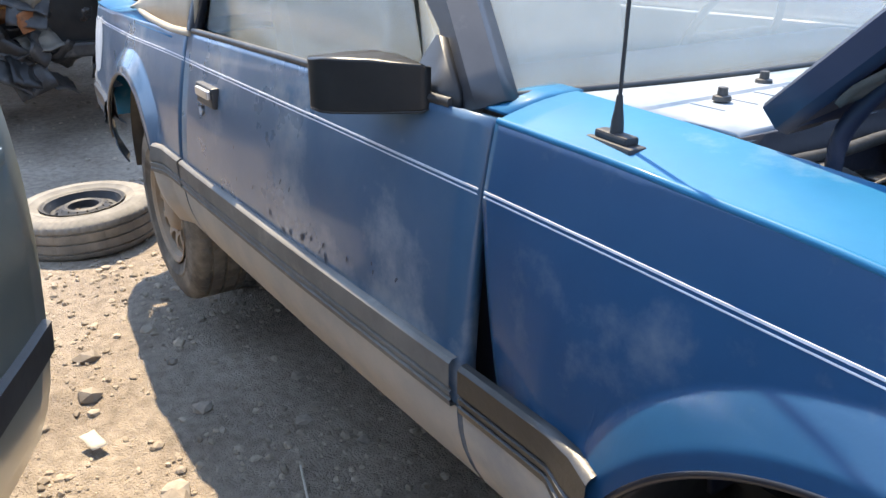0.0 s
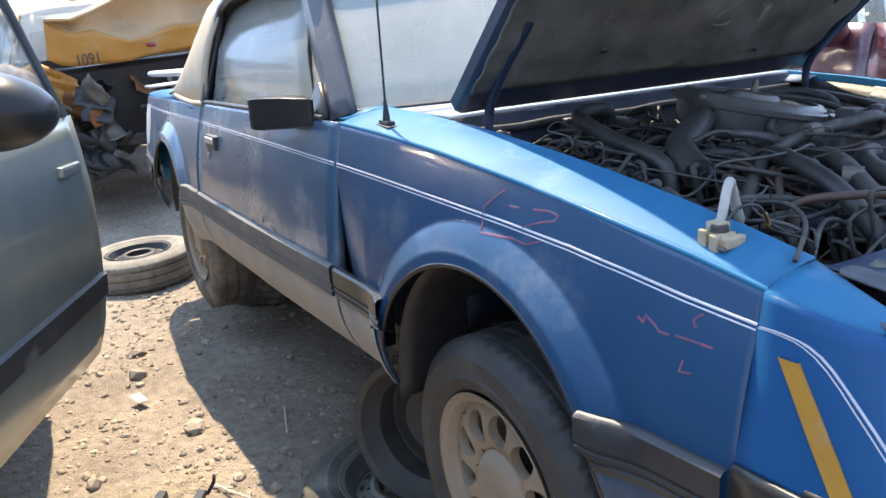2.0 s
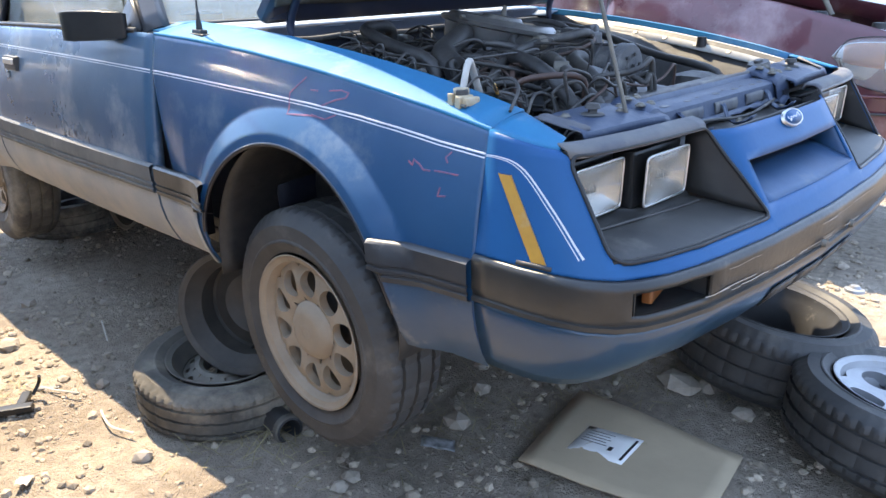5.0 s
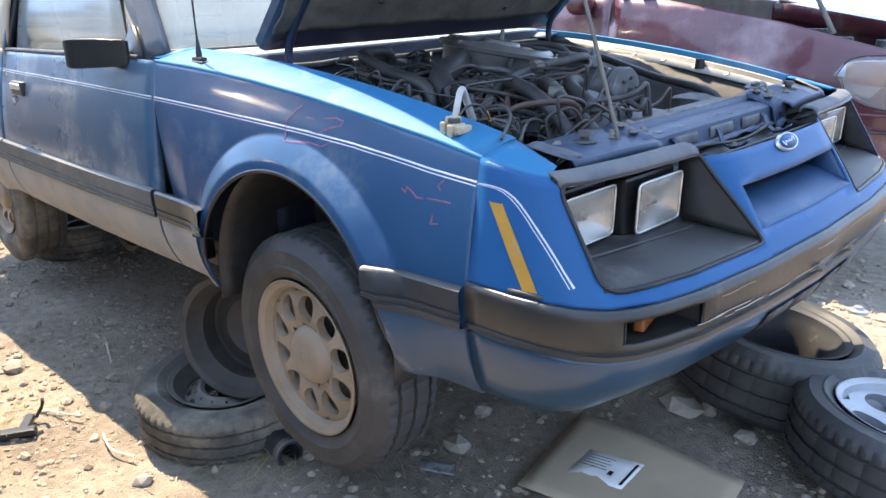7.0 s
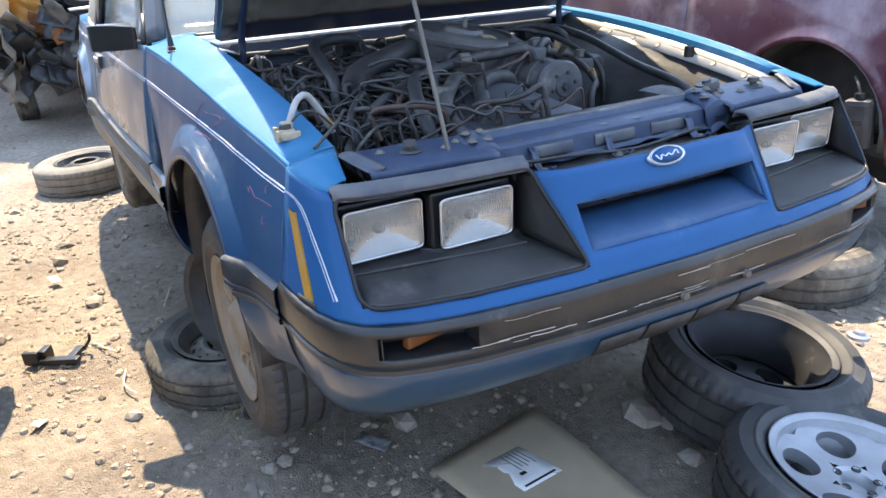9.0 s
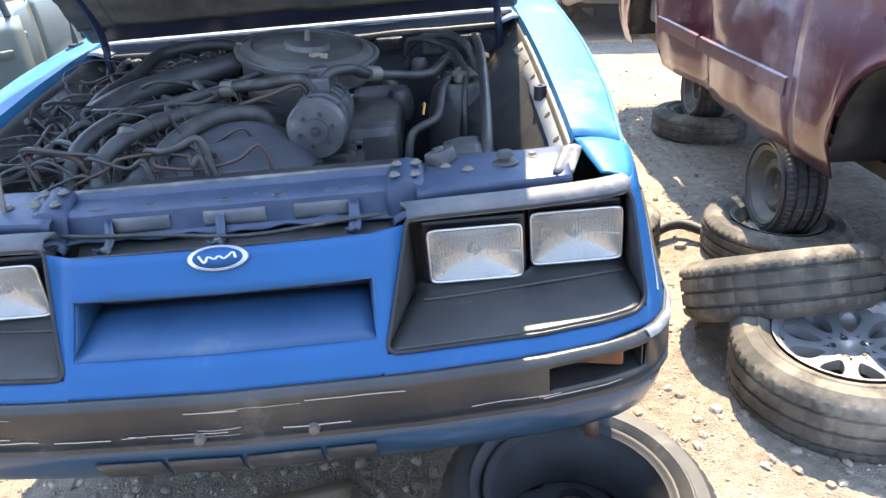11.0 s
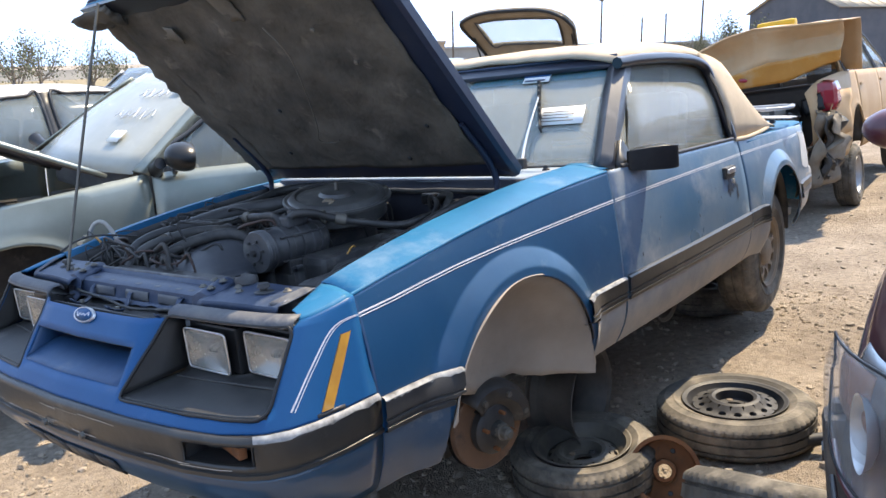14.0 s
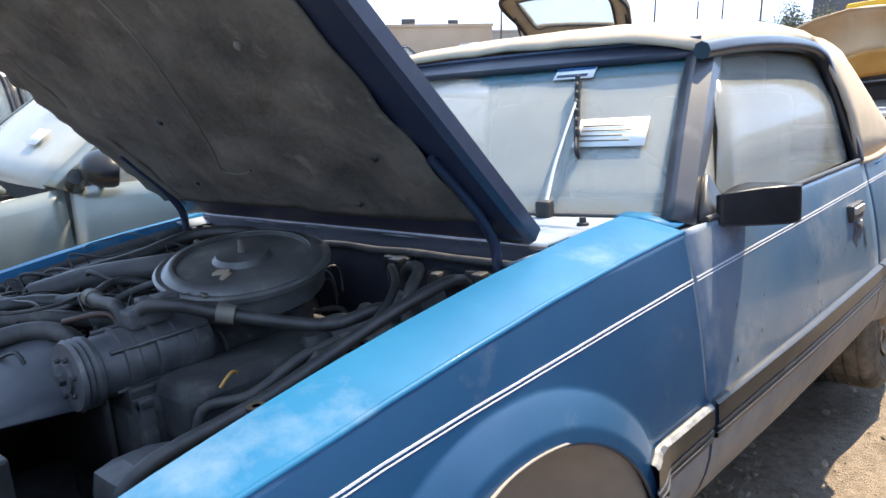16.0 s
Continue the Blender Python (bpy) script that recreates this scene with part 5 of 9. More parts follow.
part("reservoir", box(0.14, 0.12, 0.11, at=(0.38, 0.42, 0.71), bevel=0.045), engine_grey, engine, "grimy grey plastic bottle")
part("yellow_tag", tube([(0.20, 0.33, 0.78), (0.18, 0.335, 0.80), (0.165, 0.33, 0.795)], 0.003, 6), amber, engine)

# battery lead with its clamp lying on the fender
lead_grey = material("dirty_pale_cable", (0.42, 0.40, 0.36), 0.6, 0, (0.30, 0.285, 0.26), 20)
lead = part("battery_lead", tube([(0.40, -0.55, 0.80), (0.412, -0.590, 0.868), (0.424, -0.612, 0.890), (0.438, -0.635, 0.884), (0.447, -0.652, 0.860), (0.452, -0.664, 0.832)], [0.008, 0.0075, 0.007, 0.0068, 0.0068, 0.008], 10), lead_grey, car, "dirty pale battery cable")
brass = material("corroded_brass", (0.36, 0.27, 0.16), 0.6, 0.3, (0.46, 0.38, 0.27), 30, spot=(0.55, 0.53, 0.47), spot_scale=22, spot_amount=0.45, bump=0.001)
part("clamp", join(box(0.040, 0.030, 0.020, at=(0.455, -0.671, 0.826), bevel=0.004), box(0.012, 0.040, 0.016, at=(0.478, -0.668, 0.824), bevel=0.003), box(0.014, 0.010, 0.030, at=(0.446, -0.688, 0.824), bevel=0.003), box(0.014, 0.010, 0.026, at=(0.466, -0.689, 0.822), bevel=0.003), box(0.026, 0.022, 0.014, at=(0.452, -0.667, 0.841), bevel=0.004)), brass, lead, "corroded brass clamp")
part("clamp_eye", lathe([(0.0, 0.002), (0.007, 0.002), (0.009, 0.006), (0.012, 0.004), (0.013, -0.004)], 14), engine_dark, lead, m=pose(0.459, -0.672, 0.840))
part("clamp_bolt", tube([(0.432, -0.686, 0.820), (0.484, -0.690, 0.818)], 0.0035, 6), steel_grey, lead)
part("thin_lead", tube([(0.455, -0.667, 0.835), (0.462, -0.640, 0.862), (0.470, -0.610, 0.862), (0.462, -0.575, 0.830), (0.44, -0.55, 0.80)], 0.0024, 6), hose_mat, lead)
part("lead_sleeve", tube([(0.466, -0.588, 0.846), (0.459, -0.570, 0.826)], 0.004, 6), amber, lead, "yellow cable sleeve")
part("loose_harness", tube([(0.36, -0.50, 0.83), (0.47, -0.55, 0.855), (0.53, -0.59, 0.845), (0.56, -0.65, 0.812)], 0.0035, 6), hose_mat, car)

# antenna
ant = part("antenna", join(box(0.10, 0.028, 0.012, bevel=0.004), box(0.07, 0.02, 0.012, at=(0, 0, 0.01), bevel=0.004)), steel_black, car, "black antenna base", m=pose(-0.455, -0.713, 0.908, 0, 0, -6) @ Matrix.Diagonal((0.85, 1, 1, 1)))
part("mast_foot", lathe([(0.009, 0.012), (0.008, 0.03), (0.0055, 0.045), (0.004, 0.06)], 12), steel_black, ant)
part("mast", tube([(0, 0, 0.04), (0.004, 0.0, 0.4), (0.012, 0.004, 0.80)], 0.0028, 6), steel_black, ant)

# ---- windscreen, frame and soft top ----
def ws(y, t):
    """A point of the glass: t from the cowl to the header."""
    b = Vector((-0.605 - 0.085 * (y / 0.7) ** 2, y, 0.922))
    a = Vector((-0.995 - 0.062 * (y / 0.7) ** 2, y * 0.855, 1.262))
    return b + (a - b) * t + Vector((0, 0, 0.018 * math.sin(math.pi * t)))


pillar_mat = material("dust_filmed_black_paint", (0.022, 0.022, 0.027), 0.42, 0, (0.045, 0.044, 0.048), 6, spot=(0.11, 0.105, 0.10), spot_scale=8, spot_amount=0.4, coat=0.2)
screen = part("windscreen", grid_mesh([[ws(y, t) for t in frange(0, 1, 6)] for y in frange(-0.705, 0.705, 16)]), glass, car, "dusty windscreen", thick=0.005)
for sgn in (1, -1):
    rows = []
    for t in frange(-0.02, 1.04, 10):
        p = ws(sgn * 0.70, t)
        rows.append([p + Vector((0.012, -sgn * 0.012, 0.004)), p + Vector((0.016, sgn * 0.014, 0.008)), p + Vector((-0.01, sgn * 0.040, -0.005)), p + Vector((-0.065, sgn * 0.036, -0.02)), p + Vector((-0.07, sgn * 0.015, -0.02))])
    part("pillar", grid_mesh(rows), pillar_mat, screen, "dusty black windscreen pillar", thick=0.006)
    part("pillar_seal", tube([ws(sgn * 0.70, t) + Vector((-0.075, sgn * 0.028, -0.02)) for t in frange(0, 1, 5)], 0.008, 6), black_trim, screen)
header_mat = material("dusty_navy_header", (0.012, 0.018, 0.035), 0.4, 0, (0.024, 0.030, 0.048), 7, spot=(0.10, 0.10, 0.10), spot_scale=9, spot_amount=0.35, coat=0.2)
part("header_rail", grid_mesh([[ws(y, 0.955) + Vector((0.012, 0, 0.004)), ws(y, 0.975) + Vector((0.020, 0, 0.014)), ws(y, 1.05) + Vector((0.022, 0, 0.014)), ws(y, 1.09) + Vector((0.012, 0, 0.014)), ws(y, 1.10) + Vector((-0.02, 0, 0.006))] for y in frange(-0.72, 0.72, 16)]), header_mat, screen, "black windscreen header", thick=0.006)
part("header_seam", tube([ws(y, 1.085) + Vector((0.016, 0, 0.016)) for y in frange(-0.72, 0.72, 14)], 0.006, 6), blue_dull, screen)
part("base_seal", tube([ws(y, 0.0) + Vector((0.006, 0, 0.004)) for y in frange(-0.70, 0.70, 14)], 0.006, 6), black_trim, screen)
part("sun_band", grid_mesh([[ws(y, t) + Vector((0.001, 0, 0.0035)) for t in (0.86, 0.92, 0.975)] for y in frange(0.0, 0.68, 8)]), material("tinted_band", (0.01, 0.16, 0.22), 0.2, 0, alpha=0.45), screen, "blue-green tinted band")


def decal(y0, t0, y1, t1, mat, name, label, out=0.006):
    rows = [[ws(y0 + (y1 - y0) * u, t0 + (t1 - t0) * v) + Vector((out, 0, out)) for v in (0, 0.5, 1)] for u in (0, 0.5, 1)]
    return part(name, grid_mesh(rows), mat, screen, label, thick=0.0008)


note = decal(0.435, 0.36, 0.62, 0.535, paper, "paper_note", "white printed paper inside the glass")
for j in range(4):
    decal(0.45, 0.39 + 0.03 * j, 0.45 + 0.13 - 0.02 * (j % 2), 0.398 + 0.03 * j, steel_grey, "print_line", "", 0.0075)
tag = decal(0.29, 0.855, 0.42, 0.965, paper, "hang_tag", "white and blue card stuck under the header")
decal(0.29, 0.925, 0.42, 0.95, blue_clean, "tag_band", "", 0.0075)
decal(0.30, 0.868, 0.40, 0.890, blue_dull, "tag_text", "", 0.0075)
# wiper
wip = part("wiper", tube([ws(0.43, 0.02) + Vector((0.02, 0, 0.02)), ws(0.42, 0.25) + Vector((0.018, 0, 0.021)), ws(0.42, 0.60) + Vector((0.020, 0, 0.026))], [0.006, 0.005, 0.003], 6), chrome, screen, "bare wiper arm standing on the glass")
part("wiper_head", box(0.03, 0.035, 0.05, at=ws(0.43, 0.0) + Vector((0.02, 0, 0.015)), bevel=0.006), steel_black, wip)
OUT = Vector((0.657, 0, 0.754))
part("blade", grid_mesh([[ws(lerp_table([(0.30, 0.465), (0.60, 0.42), (0.84, 0.385)], t), t) + OUT * o for o in (0.003, 0.010, 0.024, 0.027)] for t in frange(0.30, 0.84, 12)]), steel_black, wip, "black wiper blade", thick=0.006)
for k in range(7):
    q = ws(0.39 + 0.07 * k / 7, 0.80 - 0.45 * k / 7) + OUT * 0.026
    part("blade_link", box(0.012, 0.01, 0.018, at=q, bevel=0.002), steel_black, wip)

roof_rows = []
for x, z, w, drop in ((-1.005, 1.305, 0.615, 0.025), (-1.06, 1.325, 0.630, 0.03), (-1.2, 1.345, 0.640, 0.045), (-1.45, 1.360, 0.645, 0.055), (-1.7, 1.360, 0.645, 0.06), (-1.95, 1.350, 0.645, 0.07), (-2.10, 1.318, 0.648, 0.07), (-2.20, 1.258, 0.652, 0.06), (-2.38, 1.12, 0.665, 0.05), (-2.58, 0.985, 0.680, 0.04), (-2.72, 0.912, 0.690, 0.02), (-2.78, 0.885, 0.69, 0.01)):
    row = []
    for s in frange(-1, 1, 20):
        wob = 0.006 * noise.noise(Vector((x * 6, s * 5, 0)))
        row.append((x - 0.02 * abs(s) ** 3, w * s, z + wob + 0.02 * (1 - s * s) - drop * abs(s) ** 8))
    roof_rows.append(row)
top = part("soft_top", grid_mesh(roof_rows), canvas, car, "dusty tan canvas top", thick=0.012)
for sgn in (1, -1):
    rows = []
    for t in frange(0, 1, 10):
        # sail panel behind the side glass, from the roof edge down to the belt
        x_up = -1.84 - 0.93 * t
        up = Vector((x_up - 0.02, sgn * (0.64 + 0.05 * t), lerp_table([(-2.78, 0.888), (-2.72, 0.905), (-2.58, 0.962), (-2.38, 1.085), (-2.20, 1.205), (-2.10, 1.255), (-1.95, 1.288), (-1.80, 1.302)], x_up)))
        lo = Vector((-1.92 - 0.84 * t, sgn * (0.772 - 0.05 * t * t), 0.885 - 0.002 * t))
        rows.append([up + (lo - up) * v + Vector((0, sgn * 0.03 * math.sin(math.pi * v), 0)) for v in frange(0, 1, 5)])
    part("sail_panel", grid_mesh(rows), canvas, top, thick=0.01)
    edge = [(-1.00, 0.640, 1.270), (-1.2, 0.650, 1.280), (-1.45, 0.655, 1.281), (-1.70, 0.657, 1.270), (-1.82, 0.662, 1.250), (-1.885, 0.672, 1.212), (-1.91, 0.700, 1.10), (-1.93, 0.745, 0.96), (-1.935, 0.765, 0.89)]
    part("window_seal", tube([(x, sgn * y, z) for x, y, z in edge], 0.022, 8), black_paint, top, "black window seal")
    part("top_hem", tube([(-1.93, sgn * 0.775, 0.888), (-2.12, sgn * 0.776, 0.882), (-2.40, sgn * 0.762, 0.885), (-2.62, sgn * 0.735, 0.888), (-2.78, sgn * 0.70, 0.888)], 0.011, 6), canvas, top)
part("deck", grid_mesh([[(x, y, 0.862 + 0.022 * (1 - (y / 0.78) ** 2) - 0.02 * max(0, -x - 3.2)) for y in frange(-lerp_table(WIDTH, x) + 0.055, lerp_table(WIDTH, x) - 0.055, 10)] for x in frange(-2.10, -3.5, 14)]), blue, car, "dusty blue rear deck", thick=0.006)
filler = material("dusty_body_filler", (0.50, 0.49, 0.46), 0.6, 0, (0.36, 0.38, 0.40), 6, spot=(0.20, 0.25, 0.30), spot_scale=7, spot_amount=0.35)
tail = part("tail_panel", grid_mesh([[(-3.5 - 0.06 * math.sin((z - 0.36) * 3) * (1 - (y / 0.9) ** 2), y, z) for y in frange(-0.70, 0.70, 8)] for z in frange(0.36, 0.85, 6)]), blue, car, thick=0.01)
part("rear_bumper", grid_mesh([[(x - (x + 2.9) * 0.06 * 0, y * s_, z_) for s_, z_ in ((0.97, 0.44), (1.0, 0.455), (1.012, 0.50), (1.012, 0.56), (1.0, 0.585), (0.96, 0.59))] for x, y in ((-2.93, -0.80), (-3.2, -0.795), (-3.40, -0.775), (-3.52, -0.72), (-3.585, -0.55), (-3.61, -0.3), (-3.62, -0.001), (-3.62, 0.001), (-3.61, 0.3), (-3.585, 0.55), (-3.52, 0.72), (-3.40, 0.775), (-3.2, 0.795), (-2.93, 0.80))]), scraped, car, "pale rear bumper")
for sgn in (1, -1):
    part("tail_lamp", box(0.03, 0.30, 0.12, at=(-3.545, sgn * 0.52, 0.70), bevel=0.01), red_lens, tail)
    part("filler_patch", grid_mesh([[skin(-3.10 - 0.36 * t + 0.03 * math.sin(5 * s + sgn), 0.63 + 0.20 * s - 0.03 * math.sin(4 * t), sgn, 0.002) for s in frange(0, 1, 8)] for t in frange(0, 1, 10)]), filler, car, "bare pale filler patch")
flange_pale = material("pale_weathered_blade", (0.55, 0.56, 0.57), 0.45, 0.2, (0.42, 0.43, 0.44), 8, spot=(0.25, 0.25, 0.25), spot_scale=9, spot_amount=0.3)
RACK = [(-2.86, -0.68), (-2.85, -0.60), (-2.85, 0.0), (-2.85, 0.60), (-2.86, 0.68), (-2.90, 0.74), (-3.02, 0.76), (-3.13, 0.74), (-3.17, 0.66), (-3.18, 0.0), (-3.17, -0.66), (-3.13, -0.74), (-3.02, -0.76), (-2.90, -0.74), (-2.86, -0.68)]
rack = part("luggage_rack", tube([(x, y, 0.972) for x, y in RACK], 0.011, 8), alloy, car, "dull silver luggage rack over the rear deck")
part("cross_rail", tube([(-3.01, -0.755, 0.968), (-3.01, 0.0, 0.970), (-3.01, 0.755, 0.968)], 0.009, 8), alloy, rack)
for x in (-2.86, -3.16):
    for y in (-0.62, 0.62):
        part("rack_foot", box(0.035, 0.03, 0.095, at=(x, y, 0.920), bevel=0.006), steel_black, rack)
for sgn in (1, -1):
    part("rack_fin", grid_mesh([[(x, sgn * (0.60 + 0.22 * u), 0.936 - 0.012 * u + 0.006 * math.sin(math.pi * (x + 2.90) / 0.12)) for u in frange(0, 1, 5)] for x in frange(-2.90, -2.78, 4)]), flange_pale, rack, "pale end blade", thick=0.008)

# cabin
cabin = part("cabin_floor", box(2.0, 1.36, 0.03, at=(-1.45, 0, 0.36)), engine_dark, car)
part("dashboard", join(box(0.32, 1.30, 0.16, at=(-0.84, 0, 0.83), bevel=0.04), box(0.2, 1.2, 0.3, at=(-0.8, 0, 0.66), bevel=0.03)), plastic_black, cabin)
seat_cloth = material("tan_seat_cloth", (0.30, 0.26, 0.20), 0.9, 0, (0.24, 0.20, 0.16), 8, bump=0.001)
for y in (-0.36, 0.36):
    seat = part("seat", box(0.52, 0.50, 0.16, at=(-1.42, y, 0.56), bevel=0.05), seat_cloth, cabin, "tan cloth seat")
    part("backrest", box(0.13, 0.48, 0.58, bevel=0.05), seat_cloth, seat, m=pose(-1.75, y, 0.85, 0, -14, 0))
    part("headrest", box(0.09, 0.26, 0.16, bevel=0.035), seat_cloth, seat, m=pose(-1.86, y, 1.17, 0, -14, 0))
part("rear_seat", join(box(0.45, 1.2, 0.16, at=(-2.2, 0, 0.56), bevel=0.05), box(0.12, 1.2, 0.45, at=(-2.48, 0, 0.74), bevel=0.04)), seat_cloth, cabin)
wheel_ring = part("steering_wheel", lathe([(0.178, -0.012), (0.19, 0.0), (0.178, 0.012), (0.166, 0.0)], 36, "x", True), plastic_black, cabin, m=pose(-1.10, 0.36, 0.88, 0, 22, 0))
part("wheel_hub", box(0.03, 0.30, 0.05, bevel=0.01), plastic_black, wheel_ring)
# underside
under = part("floor_pan", box(2.85, 1.36, 0.05, at=(-1.93, 0, 0.315), bevel=0.01), engine_dark, car)
for y in (-0.30, 0.30):
    part("frame_rail", box(3.2, 0.08, 0.09, at=(-1.4, y, 0.27), bevel=0.01), steel_grey, under)
part("exhaust", tube([(0.1, 0.2, 0.30), (-0.5, 0.12, 0.22), (-1.6, 0.1, 0.22), (-2.3, 0.35, 0.28), (-3.4, 0.45, 0.28)], 0.028, 8), rust, under)
part("rear_axle", tube([(-2.553, -0.62, 0.237), (-2.553, 0.62, 0.237)], 0.04, 10), steel_grey, under)
part("differential", lathe([(0.0, 0.12), (0.08, 0.10), (0.12, 0.0), (0.08, -0.10), (0.0, -0.12)], 20, "x"), steel_grey, under, m=pose(-2.553, 0, 0.237))

# bare flange along the driver's fender
flange_mat = material("bare_dusty_flange", (0.46, 0.44, 0.40), 0.6, 0.1, (0.34, 0.33, 0.31), 14, spot=(0.14, 0.13, 0.12), spot_scale=16, spot_amount=0.35)
flange = part("fender_flange", grid_mesh([[(x, 0.609, lerp_table(TOPZ, x) + 0.006), (x, 0.600, lerp_table(TOPZ, x) - 0.008), (x, 0.576 + 0.006 * noise.noise(Vector((x * 14, 1, 0))), lerp_table(TOPZ, x) - 0.027)] for x in frange(0.555, -0.10, 24)]), flange_mat, car, "pale dusty fender flange", thick=0.003)
for k, x in enumerate(frange(0.50, -0.05, 5)):
    part("flange_hole", lathe([(0.0, 0.0022), (0.008, 0.0022), (0.010, 0.0)], 10), engine_dark, flange, m=pose(x, 0.590, lerp_table(TOPZ, x) - 0.0135, 38))
part("flange_clip", lathe([(0.006, 0.03), (0.014, 0.03), (0.016, 0.0)], 12), plastic_black, flange, m=pose(0.30, 0.588, lerp_table(TOPZ, 0.30) - 0.016))

for sgn in (1, -1):
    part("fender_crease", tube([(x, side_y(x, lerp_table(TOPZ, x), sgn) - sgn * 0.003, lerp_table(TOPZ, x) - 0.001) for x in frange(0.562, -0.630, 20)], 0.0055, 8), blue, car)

# ---- wheels and tyres ----
def tyre_mesh(r, w, rim, n=168):
    """A tyre casing lying flat, its axle along z, with grooves in the tread and notched shoulders."""
    h = w / 2
    prof = [(rim, -0.36 * w), (rim + 0.012, -0.44 * w), (rim + 0.30 * (r - rim), -0.497 * w), (rim + 0.33 * (r - rim), -0.512 * w), (rim + 0.37 * (r - rim), -0.512 * w), (rim + 0.40 * (r - rim), -0.5 * w), (rim + 0.70 * (r - rim), -0.495 * w), (r - 0.020, -0.44 * w), (r - 0.006, -0.39 * w)]
    for c in (-0.24, 0.0, 0.24):
        prof += [(r, (c - 0.10) * w), (r + 0.001, (c - 0.03) * w), (r - 0.008, (c - 0.022) * w), (r - 0.008, (c + 0.022) * w), (r + 0.001, (c + 0.03) * w)]
    prof += [(r, 0.34 * w), (r - 0.006, 0.39 * w), (r - 0.020, 0.44 * w), (rim + 0.70 * (r - rim), 0.495 * w), (rim + 0.40 * (r - rim), 0.5 * w), (rim + 0.37 * (r - rim), 0.512 * w), (rim + 0.33 * (r - rim), 0.512 * w), (rim + 0.30 * (r - rim), 0.497 * w), (rim + 0.012, 0.44 * w), (rim, 0.36 * w)]
    verts, faces, k = [], [], len(prof)
    for i in range(n):
        a = 2 * math.pi * i / n
        for j, (pr, ph) in enumerate(prof):
            if i % 3 == 0 and (j in (7, 8) or j in (k - 9, k - 8)):
                pr -= 0.003
            elif i % 3 == 0 and (9 <= j <= 11 or k - 12 <= j <= k - 10):
                pr -= 0.005
            elif i % 6 == 2 and 11 < j < k - 12:
                pr -= 0.004
            verts.append((pr * math.cos(a), pr * math.sin(a), ph))
    for i in range(n):
        for j in range(k - 1):
            faces.append((i * k + j, i * k + j + 1, ((i + 1) % n) * k + j + 1, ((i + 1) % n) * k + j))
    return mesh_from("tyre", verts, faces, True, 24)


def holed_disc(r_in, r_out, n, hu, hv, height, depth=0.02, m=20, v0=0.0):
    """A ring with n openings; hu and hv are the openings' shares of a sector's width and depth, height(r) its dish."""
    verts, faces = [], []
    for s in range(n):
        loops = []
        for kind in (0, 1, 2):
            loop = []
            for k in range(m):
                a = 2 * math.pi * k / m
                u, v = math.cos(a), math.sin(a)
                if kind == 0:
                    q = max(abs(u), abs(v))
                    u, v = u / q, v / q
                else:
                    u, v = u * hu, v * hv + v0
                r = r_in + (r_out - r_in) * (v + 1) / 2
                th = 2 * math.pi * (s + 0.5 + u / 2) / n
                loop.append((r * math.cos(th), r * math.sin(th), height(r) - (depth if kind == 2 else 0)))
            loops.append(loop)
        n0 = len(verts)
        for lp in loops:
            verts += lp
        for q in (0, 1):
            for k in range(m):
                a, b = n0 + q * m + k, n0 + q * m + (k + 1) % m
                faces.append((a, b, b + m, a + m))
    return mesh_from("disc", verts, faces)


def barrel(rim, w):
    return lathe([(rim + 0.012, -0.47 * w), (rim + 0.006, -0.44 * w), (rim - 0.006, -0.42 * w), (rim - 0.014, -0.30 * w), (rim - 0.035, -0.20 * w), (rim - 0.035, 0.15 * w), (rim - 0.014, 0.30 * w), (rim - 0.006, 0.42 * w), (rim + 0.006, 0.44 * w), (rim + 0.012, 0.47 * w)], 48)


